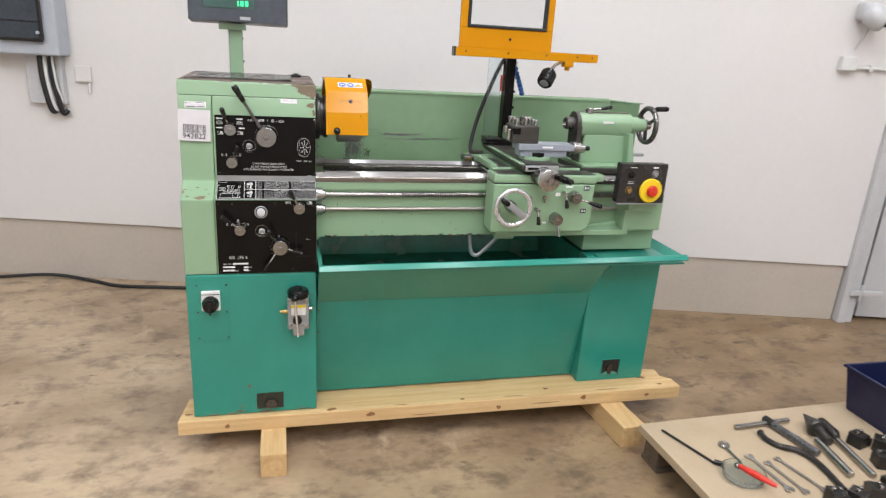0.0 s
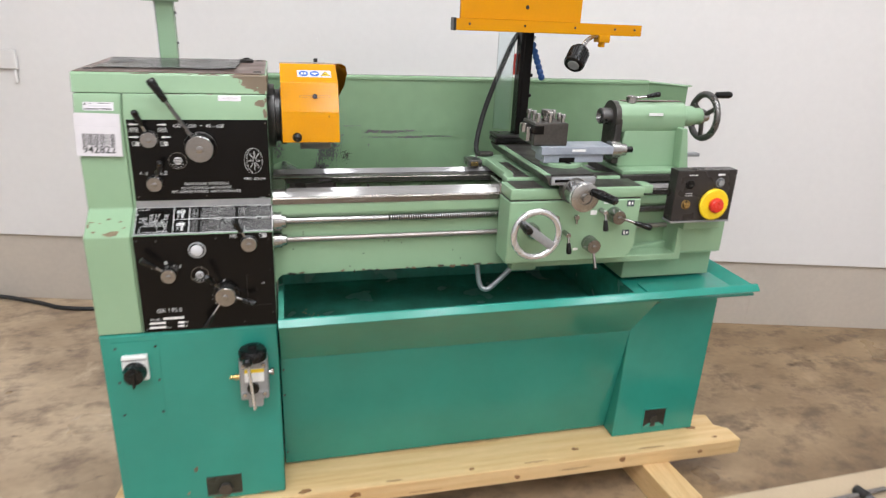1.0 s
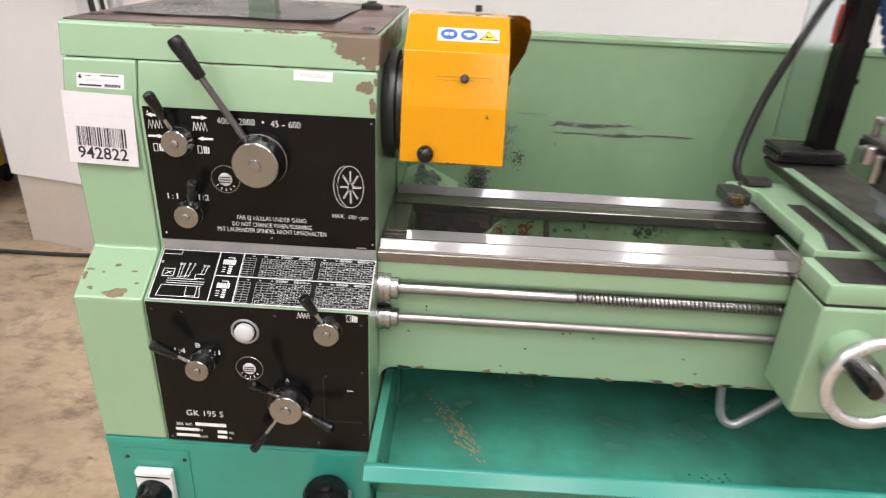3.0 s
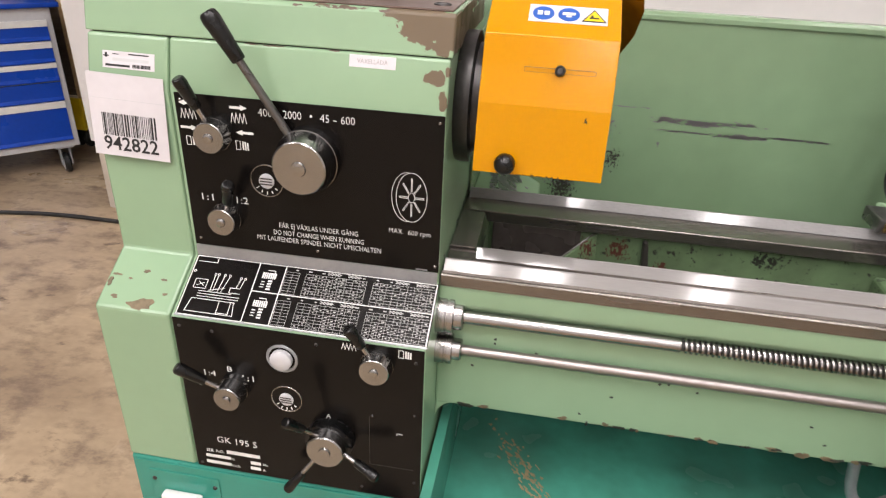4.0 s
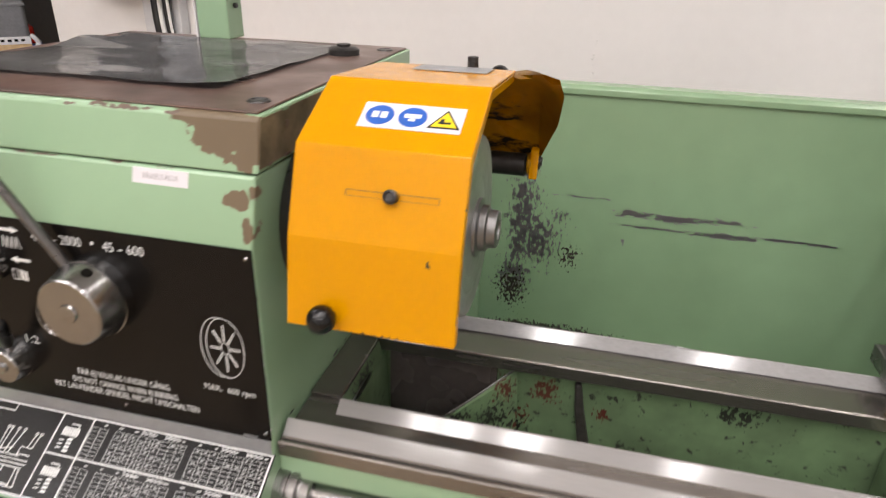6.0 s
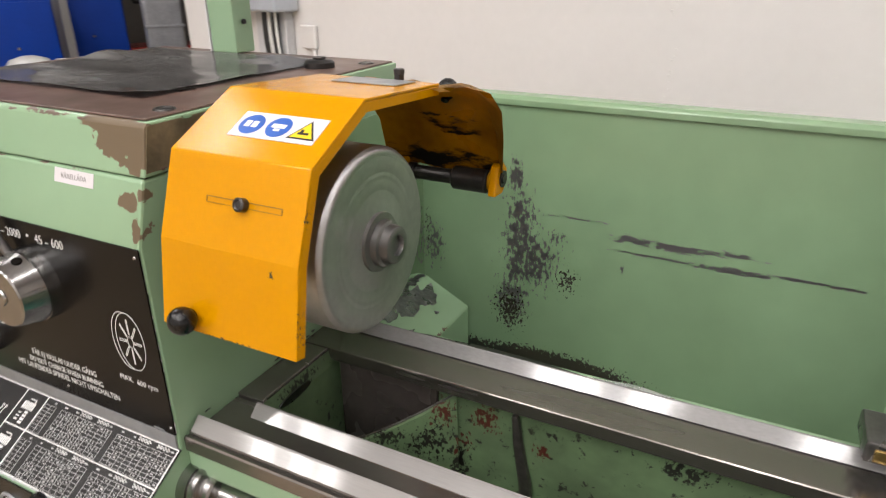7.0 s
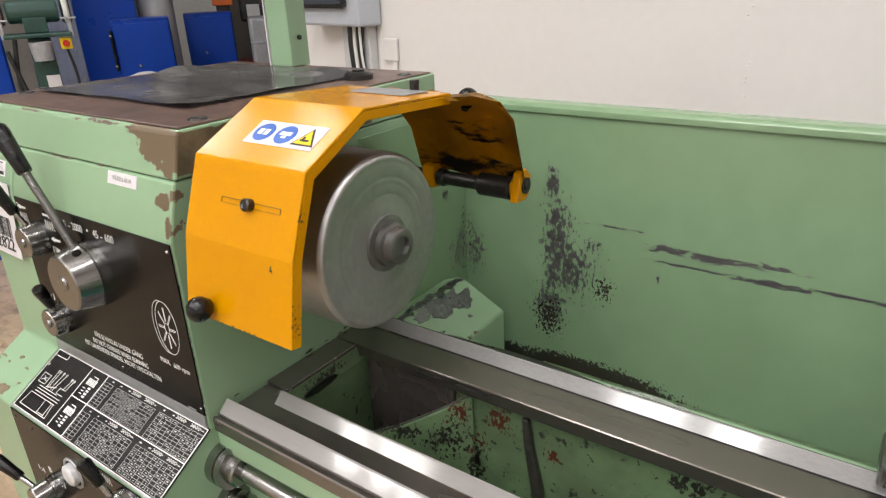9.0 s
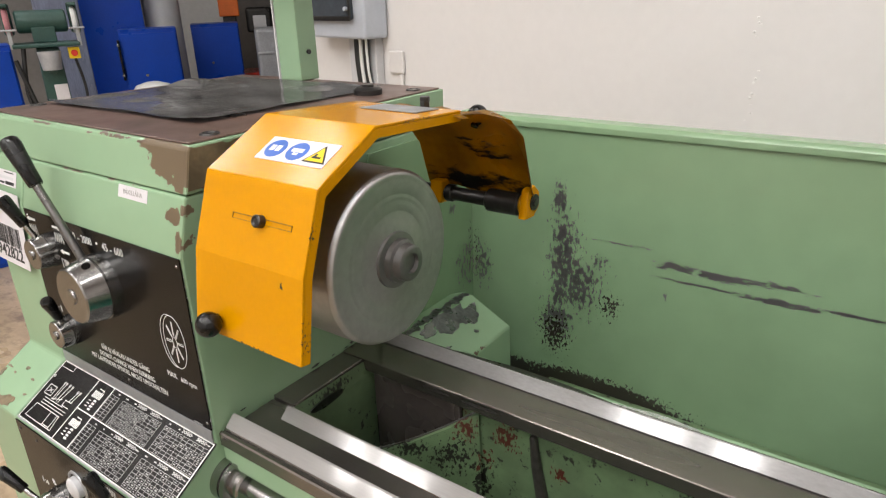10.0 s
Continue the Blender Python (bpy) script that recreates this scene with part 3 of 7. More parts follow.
def lines(strokes, m, w=0.0008, thick=0.0003):
    """Thin straight strokes, (x0, y0, x1, y1), in the plane of the pose m, as one bmesh."""
    out = bmesh.new()
    for x0, y0, x1, y1 in strokes:
        d = math.hypot(x1 - x0, y1 - y0)
        bmesh.ops.create_cube(out, size=1, matrix=m @ pose((x0 + x1) / 2, (y0 + y1) / 2, 0, 0, 0, math.degrees(math.atan2(y1 - y0, x1 - x0))) @ Matrix.Diagonal((d + w * 0.6, w, thick, 1)))
    return out


def oval(cx, cy, rx, ry, n=28, a0=0.0, a1=360.0):
    p = [(cx + rx * math.cos(radians(a0 + (a1 - a0) * i / n)), cy + ry * math.sin(radians(a0 + (a1 - a0) * i / n))) for i in range(n + 1)]
    return [(*a, *b) for a, b in zip(p, p[1:])]


# ---- the workshop ----
def in_wall(bm):
    return turned(bm, WALL)


def setting(name, bm, mat, label, category):
    return tagged(part(name, bm, mat), label, category, kind="structure")


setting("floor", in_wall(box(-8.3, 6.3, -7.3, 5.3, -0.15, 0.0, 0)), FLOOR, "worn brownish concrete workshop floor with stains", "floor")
setting("ceiling", in_wall(box(-8.3, 6.3, -7.3, 5.3, CEILING, CEILING + 0.15, 0)), CEILING_PAINT, "plain pale workshop ceiling", "ceiling")
north = setting("wall_north", in_wall(box(-2.27, 3.55, 0, 0.24, 0.385, CEILING, 0.004)), WALL_WHITE, "smooth white painted wall above a beige base", "wall")
base = setting("wall_base", in_wall(box(-2.255, 3.54, 0.018, 0.22, 0, 0.384, 0.003)), WAINSCOT, "grey-beige painted concrete base of the wall", "wall")
for u in (-1.62, 0.55, 2.66):
    part("joint", in_wall(box(u - 0.002, u + 0.002, 0.0165, 0.019, 0.0, 0.38, 0)), WAINSCOT, base)
setting("wall_north_door_side", in_wall(box(4.85, 6.3, 0, 0.24, 0, CEILING, 0)), WALL_WHITE, "smooth white painted wall beside the door", "wall")
setting("wall_above_door", in_wall(box(3.55, 4.85, 0, 0.24, 2.5, CEILING, 0)), WALL_WHITE, "smooth white painted wall above the door", "wall")
setting("wall_east", in_wall(box(6.3, 6.5, -7.3, 5.3, 0, CEILING, 0)), WALL_WHITE, "plain white side wall of the workshop", "wall")
setting("wall_west", in_wall(box(-8.5, -8.3, -7.3, 5.3, 0, CEILING, 0)), BAY_WALL, "pale far wall of the workshop", "wall")
setting("wall_south", in_wall(box(-8.3, 6.3, -7.5, -7.3, 0, CEILING, 0)), WALL_WHITE, "plain white wall across the workshop", "wall")
setting("wall_bay", in_wall(box(-8.3, 6.3, 5.3, 5.5, 0, CEILING, 0)), BAY_WALL, "pale back wall of the side bay", "wall")

rnd = random.Random(3)
bumps = [ball((0.250 + rnd.uniform(-0.013, 0.013), 0.0, z), rnd.uniform(0.0022, 0.0042), 8, (1.2, 0.5, 0.9)) for z in (1.505, 1.492, 1.488, 1.47, 1.458, 1.372, 1.352, 1.342, 1.312, 1.301, 1.283, 1.262, 1.24)]
tagged(part("plaster_bump", in_wall(join(*bumps)), WALL_WHITE, north), kind="stuff")

door = setting("door_1", in_wall(box(3.72, 4.85, 0.05, 0.10, 0.02, 2.5, 0.003)), GREY_PAINT, "white painted steel door in a white frame", "door")
part("door_frame", in_wall(join(box(3.55, 3.60, -0.035, 0.20, 0, 2.5, 0.004), box(3.60, 3.66, -0.015, 0.20, 0, 2.5, 0.004))), GREY_PAINT, door)
part("seal", in_wall(box(3.662, 3.70, 0.055, 0.12, 0.0, 2.5, 0.004)), BLACK_RUBBER, door)
part("hinge", in_wall(join(box(3.58, 3.80, -0.045, -0.02, 0.195, 0.235, 0.006), rod((3.66, -0.035, 0.16), (3.66, -0.035, 0.27), 0.012))), GREY_PAINT, door)

for x, y, width, length in LAMP_ROWS:
    m = pose(x, y, CEILING, 0, 0, -13.63)
    fixture = thing("ceiling_light", m.translation, "unseen long white ceiling light with a milky diffuser", "light", "ceiling lights")
    w, h = width / 2, length / 2
    part("frame", turned(box(-w - 0.02, w + 0.02, -h - 0.02, h + 0.02, -0.1, -0.002, 0.005), m), GREY_PAINT, fixture)
    part("diffuser", turned(box(-w, w, -h, h, -0.112, -0.101, 0.003), m), DIFFUSER, fixture)


def wall_things():
    # distribution box with a smoked window, cable trunking below it
    b = thing("distribution_box", WALL @ Vector((-1.61, 0, 1.40)), "pale grey distribution box with smoked window on the wall", "electrical box")
    part("housing", in_wall(box(-1.86, -1.355, -0.13, -0.003, 1.41, 1.95, 0.012, 3)), GREY_PLASTIC, b)
    part("window", in_wall(box(-1.81, -1.425, -0.15, -0.128, 1.49, 1.90, 0.01, 3)), WINDOW_GREY, b, "smoked transparent window")
    part("window_rim", in_wall(join(box(-1.81, -1.425, -0.153, -0.148, 1.485, 1.505, 0.003), box(-1.44, -1.42, -0.153, -0.148, 1.505, 1.9, 0.003), box(-1.81, -1.44, -0.153, -0.1485, 1.59, 1.596, 0))), DARK_STEEL, b)
    part("latch", in_wall(rod((-1.445, -0.152, 1.535), (-1.445, -0.166, 1.535), 0.009)), GREY_PLASTIC, b)
    part("trunking", in_wall(join(box(-1.61, -1.51, -0.045, -0.003, 1.13, 1.41, 0.004), box(-1.46, -1.40, -0.045, -0.003, 1.13, 1.41, 0.004))), GREY_PAINT, b, "grey slotted cable trunking")
    for du, r, mat, end in ((-1.505, 0.018, BLACK_RUBBER, 1.09), (-1.48, 0.011, WHITE_PLASTIC, 1.10), (-1.445, 0.014, BLACK_RUBBER, 1.08)):
        part("cable", in_wall(tube([(du, -0.065, 1.42), (du, -0.065, 1.30), (du + 0.012, -0.06, 1.18), (du + 0.03, -0.05, end), (du + 0.05, -0.03, end + 0.015)], r)), mat, b)
    part("thin_cable", in_wall(tube([(-1.435, -0.07, 1.42), (-1.425, -0.07, 1.25), (-1.415, -0.04, 1.15), (-1.41, -0.02, 1.12)], 0.006)), WHITE_PLASTIC, b)
    s = thing("socket_box", WALL @ Vector((-1.31, 0, 1.33)), "small white plastic socket box on the wall", "socket")
    part("housing", in_wall(box(-1.340, -1.245, -0.022, -0.003, 1.265, 1.36, 0.006, 3)), WALL_WHITE, s)
    part("gland", in_wall(rod((-1.262, -0.014, 1.264), (-1.262, -0.014, 1.20), 0.009)), WALL_WHITE, s)
    # mains cable along the foot of the wall
    c = thing("floor_cable", WALL @ Vector((-1.2, -0.05, 0)), "black rubber cable lying along the wall on the floor", "cable")
    part("cord", in_wall(tube([(-3.6, -0.60, 0.012), (-3.0, -0.46, 0.012), (-2.45, -0.22, 0.012), (-2.0, -0.10, 0.012), (-1.62, -0.04, 0.03), (-1.35, -0.06, 0.012), (-1.15, -0.12, 0.012), (-0.85, -0.10, 0.012), (-0.4, -0.08, 0.012), (0.2, -0.06, 0.012)], 0.011)), BLACK_RUBBER, c)
    # camera on a conduit by the door
    k = thing("wall_lamp", WALL @ Vector((3.25, 0, 1.85)), "grey round wall fitting on a bracket above conduit", "wall fitting")
    part("bracket", in_wall(box(3.20, 3.30, -0.10, -0.002, 1.88, 1.98, 0.02, 3)), GREY_PAINT, k)
    part("head", in_wall(spun([(0.05, 0), (0.065, 0.02), (0.065, 0.10), (0.05, 0.12)], (3.22, -0.09, 1.93), (3.36, -0.20, 1.82))), GREY_PAINT, k)
    part("lens", in_wall(spun([(0.02, 0), (0.02, 0.012)], (3.30, -0.155, 1.865), (3.36, -0.20, 1.82))), BLACK_PLASTIC, k)
    part("lead", in_wall(tube([(3.27, -0.08, 1.88), (3.26, -0.05, 1.80), (3.23, -0.03, 1.72)], 0.006)), GREY_PAINT, k)
    j = thing("junction_box", WALL @ Vector((3.2, 0, 1.64)), "small white junction box with conduit on the wall", "electrical box")
    part("housing", in_wall(box(3.17, 3.26, -0.05, -0.002, 1.60, 1.68, 0.006)), WHITE_PLASTIC, j)
    part("conduit", in_wall(tube([(3.26, -0.02, 1.62), (3.40, -0.02, 1.62), (3.52, -0.02, 1.62)], 0.010)), WHITE_PLASTIC, j)
    part("clip", in_wall(box(3.35, 3.37, -0.035, -0.002, 1.60, 1.64, 0.003)), WHITE_PLASTIC, j)


wall_things()


# ---- the timber under the machine ----
def timber():
    p = thing("plank", (0.57, -0.03, 0.10), "pale pine plank under the machine, chipped at its end", "plank", "timber skids")
    part("board", prism([(-0.535, -0.112), (1.60, -0.125), (1.672, -0.122), (1.668, -0.05), (1.625, -0.02), (1.635, 0.045), (1.56, 0.06), (-0.51, 0.06)], 0.1005, 0.16, "z", 0.003), PINE, p)
    rnd = random.Random(12)
    for x, y, a, b in ((0.06, -0.098, 0.020, 0.009), (0.62, -0.095, 0.010, 0.006), (1.02, -0.06, 0.012, 0.008), (1.52, -0.02, 0.020, 0.012), (1.58, -0.09, 0.010, 0.006), (-0.50, -0.06, 0.012, 0.008), (0.35, -0.102, 0.026, 0.003), (0.85, -0.100, 0.04, 0.002), (1.30, -0.103, 0.05, 0.0025)):
        part("knot", blob(pose(x, y, 0.1601), a, b, int(1000 + x * 500), 0.3, 22), KNOT, p)
    for x, z, a, b in ((0.22, 0.135, 0.016, 0.010), (0.78, 0.122, 0.010, 0.008), (1.18, 0.140, 0.014, 0.009), (-0.35, 0.128, 0.010, 0.008), (1.50, 0.130, 0.009, 0.007), (0.45, 0.115, 0.05, 0.0015), (1.0, 0.127, 0.07, 0.0015)):
        part("knot", blob(pose(x, -0.1120 - 0.0061 * (x + 0.535) - 0.0002, z, 90, 0, 0), a, b, int(2000 + x * 500), 0.3, 22), KNOT, p)
    q = thing("plank", (0.57, 0.42, 0.10), "pale pine plank under the rear of the machine", "plank", "timber skids")
    part("board", box(-0.53, 1.62, 0.33, 0.50, 0.1005, 0.16, 0.003), PINE, q)
    a = thing("timber_beam", (-0.17, 0.1, 0), "square pine beam under the planks", "beam", "timber beams")
    part("beam", box(-0.222, -0.124, -0.288, 0.62, 0, 0.10, 0.003), PINE_Y, a)
    b = thing("timber_beam", (1.33, 0.1, 0), "square pine beam lying askew under the planks", "beam", "timber beams")
    part("beam", turned(box(-0.055, 0.055, -0.34, 0.55, 0, 0.10, 0.003), pose(1.312, 0.02, 0, 0, 0, 4)), PINE_Y, b)


timber()

# ---- the lathe ----
L = thing("lathe", (0.5, 0.15, 0.16), "green engine lathe with yellow guards standing on pine planks", "lathe")


def base_cabinet():
    # left pedestal
    cab = part("pedestal", prism([(-0.083, 0.161), (-0.083, 0.758), (0.46, 0.758), (0.46, 0.161)], -0.475, -0.001, "x", 0.004), DARK_GREEN, L, "dark green sheet pedestal under the headstock", sharp=20)
    part("front_sheet", box(-0.464, -0.004, -0.0865, -0.0835, 0.165, 0.754, 0.001), DARK_GREEN, cab)
    # a flat dark plate stands in for the shaded opening
    part("foot_recess", box(-0.236, -0.132, -0.089, -0.0868, 0.182, 0.252, 0.001), DARK_CHIP_HOLE, cab, "dark foot opening with a bolt")
    part("foot_bolt", join(spun([(0.022, 0), (0.022, 0.01)], (-0.18, -0.089, 0.205), (-0.18, -0.12, 0.205), 6), box(-0.234, -0.134, -0.091, -0.0888, 0.183, 0.19, 0.001)), CAST, cab)
    cover = part("access_cover", box(-0.445, -0.325, -0.0885, -0.0868, 0.488, 0.738, 0.0006), DARK_GREEN, cab)
    for x in (-0.437, -0.333):
        for z in (0.504, 0.611, 0.719):
            part("screw", spun([(0.004, 0), (0.003, 0.002)], (x, -0.0885, z), (x, -0.1, z), 10), DARK_STEEL, cab)
    sw = part("main_switch", box(-0.422, -0.355, -0.105, -0.089, 0.622, 0.700, 0.004), WHITE_PLASTIC, L, "white switch plate with a black rotary knob")
    part("rotary_knob", join(spun([(0.031, 0), (0.031, 0.006), (0.027, 0.018), (0.025, 0.03)], (-0.389, -0.1052, 0.652), (-0.389, -0.2, 0.652)),
                             prism([(-0.395, 0.668), (-0.383, 0.668), (-0.386, 0.620), (-0.392, 0.620)], -0.145, -0.120, "y", 0.003)), BLACK_PLASTIC, sw)
    part("label_strip", box(-0.42, -0.358, -0.1058, -0.1045, 0.687, 0.6895, 0), PRINT_DARK, sw)
    # hand pump for the slideway oil
    pump = part("oil_pump", join(box(-0.112, -0.032, -0.135, -0.088, 0.545, 0.676, 0.005), box(-0.112, -0.032, -0.137, -0.10, 0.556, 0.575, 0.004), box(-0.092, -0.05, -0.13, -0.092, 0.515, 0.548, 0.006)), GREY_ALU, L, "grey cast oil pump with black cap and lever")
    part("cap", spun([(0.033, 0), (0.0385, 0.004), (0.0395, 0.026), (0.035, 0.033), (0.013, 0.036), (0.012, 0.042), (0.006, 0.044)], (-0.072, -0.126, 0.6760), (-0.072, -0.126, 2), 30), BLACK_PLASTIC, pump)
    part("label_plate", box(-0.098, -0.044, -0.1365, -0.1345, 0.605, 0.648, 0.001), PRINT, pump)
    part("label_band", box(-0.098, -0.044, -0.1372, -0.1362, 0.636, 0.647, 0), SIGN_YELLOW, pump)
    part("hub", spun([(0.017, 0), (0.017, 0.008), (0.008, 0.010)], (-0.076, -0.1355, 0.586), (-0.076, -0.2, 0.586)), BLACK_PLASTIC, pump)
    part("lever", rod((-0.074, -0.15, 0.522), (-0.084, -0.170, 0.682), 0.0048), POLISHED, pump)
    part("lever_ball", ball((-0.085, -0.172, 0.690), 0.0135), BLACK_PLASTIC, pump)
    part("fitting", join(rod((-0.108, -0.112, 0.612), (-0.128, -0.112, 0.612), 0.008), rod((-0.124, -0.112, 0.612), (-0.14, -0.112, 0.612), 0.005)), BRASS, pump)
    part("nozzle", join(rod((-0.036, -0.112, 0.62), (-0.018, -0.112, 0.62), 0.007), rod((-0.02, -0.112, 0.612), (-0.02, -0.112, 0.632), 0.005)), STEEL, pump)
    for x in (-0.10, -0.044):
        for z in (0.566, 0.66):
            part("bolt", spun([(0.006, 0), (0.006, 0.005)], (x, -0.137, z), (x, -0.2, z), 6), STEEL, pump)

    # long apron sheet between the pedestals
    part("apron_sheet", prism([(-0.030, 0.607), (0.042, 0.168), (0.43, 0.168), (0.43, 0.62), (-0.030, 0.62)], 0.002, 1.186, "x", 0.002), DARK_GREEN, L, "long dark green sheet between the pedestals")
    for z in (0.22, 0.47, 0.57):
        part("screw", spun([(0.004, 0), (0.003, 0.003)], (0.010, -0.0295 + 0.164 * (0.607 - z), z), (0.010, -0.2, z), 10), DARK_STEEL, L)
    # right pedestal
    leg = part("pedestal", prism([(-0.022, 0.161), (-0.026, 0.775), (0.46, 0.775), (0.46, 0.161)], 1.187, 1.522, "x", 0.004), DARK_GREEN, L, "dark green sheet pedestal under the bed end")
    x0, z0 = 1.307, 0.191
    # drawn flat: dark plate for the shaded opening, lighter trapezoid for its floor
    part("foot_recess", box(x0, x0 + 0.088, -0.0240, -0.0218, z0, z0 + 0.076, 0.001), DARK_STEEL, leg, "dark foot opening with a bolt")
    part("recess_lip", join(box(x0 - 0.004, x0, -0.0265, -0.0222, z0 - 0.004, z0 + 0.080, 0.001), box(x0 + 0.088, x0 + 0.092, -0.0265, -0.0222, z0 - 0.004, z0 + 0.080, 0.001), box(x0 + 0.0002, x0 + 0.0878, -0.0265, -0.0222, z0 + 0.0762, z0 + 0.080, 0.001)), DARK_GREEN, leg)
    part("recess_floor", prism([(x0 + 0.0005, z0 + 0.0005), (x0 + 0.0875, z0 + 0.0005), (x0 + 0.066, z0 + 0.015), (x0 + 0.022, z0 + 0.015)], -0.0255, -0.0243, "y", 0), TRAY_GREEN, leg)
    part("foot_bolt", join(spun([(0.016, 0), (0.016, 0.006)], (x0 + 0.040, -0.0245, z0 + 0.036), (x0 + 0.040, -0.12, z0 + 0.036), 6), box(x0 + 0.030, x0 + 0.050, -0.0275, -0.0257, z0 + 0.001, z0 + 0.026, 0.001)), CAST, leg)
    # chip tray: sloping front, shelf under the bed's right foot
    outer = [(-0.168, 0.806), (-0.168, 0.790), (-0.032, 0.612), (0.50, 0.612), (0.545, 0.80), (0.545, 0.812)]
    inner = [(0.54, 0.812), (0.535, 0.80), (0.49, 0.632), (-0.026, 0.632), (-0.1625, 0.788), (-0.1635, 0.806)]
    tray = part("chip_tray", prism(outer + inner, 0.004, 1.186, "x", 0.0015), DARK_GREEN, L, "dark green chip tray with a folded lip")
    bm = bmesh.new()
    cols = []
    for i in range(11):
        k = i / 10
        cols.append([bm.verts.new((1.1865 + 0.075 * k, -0.166 + (0.1385 * j / 4), 0.792 + ((0.618 + 0.172 * k) - 0.792) * j / 4)) for j in range(5)] + [bm.verts.new((1.1865 + 0.075 * k, -0.0275, 0.7925))])
    for a, b in zip(cols, cols[1:]):
        for j in range(6):
            bm.faces.new((a[j], a[(j + 1) % 6], b[(j + 1) % 6], b[j]))
    bm.faces.new(cols[0])
    bm.faces.new(cols[-1][::-1])
    part("tray_corner", bm, DARK_GREEN, tray)
    part("tray_floor", box(0.006, 1.145, -0.028, 0.492, 0.628, 0.634, 0), TRAY_GREEN, tray)
    part("tray_lining", prism([(-0.1605, 0.803), (-0.0245, 0.634), (-0.023, 0.6355), (-0.159, 0.8045)], 0.006, 1.145, "x", 0), TRAY_GREEN, tray)
    part("tray_end", prism([(-0.164, 0.805), (-0.034, 0.618), (0.498, 0.618), (0.54, 0.805)], 0.0045, 0.020, "x", 0), TRAY_GREEN, tray)
    part("tray_back", prism([(0.491, 0.634), (0.536, 0.80), (0.534, 0.80), (0.489, 0.636)], 0.006, 1.145, "x", 0), TRAY_GREEN, tray)
    part("tray_end", prism([(-0.144, 0.784), (-0.026, 0.6345), (0.488, 0.6345), (0.533, 0.784)], 1.146, 1.1565, "x", 0), TRAY_GREEN, tray)
    part("tray_shelf", prism([(1.146, 0.7845), (1.500, 0.792), (1.545, 0.816), (1.548, 0.812), (1.502, 0.786), (1.158, 0.778), (1.146, 0.778)], -0.150, 0.54, "y", 0.0015), DARK_GREEN, tray)
    lip = prism([(-0.188, 0.797), (-0.171, 0.8140), (-0.163, 0.8145), (-0.163, 0.8065), (-0.170, 0.8065), (-0.1845, 0.7925)], 0.003, 1.545, "x", 0.0015)
    for v in lip.verts:  # the lip rises a little towards the tailstock end
        v.co.z += 0.008 * v.co.x
    part("tray_lip", lip, DARK_GREEN, tray, "rubbed sloping lip of the tray")
    part("tray_under", box(1.19, 1.545, -0.163, -0.02, 0.782, 0.790, 0.001), DARK_GREEN, tray)


base_cabinet()


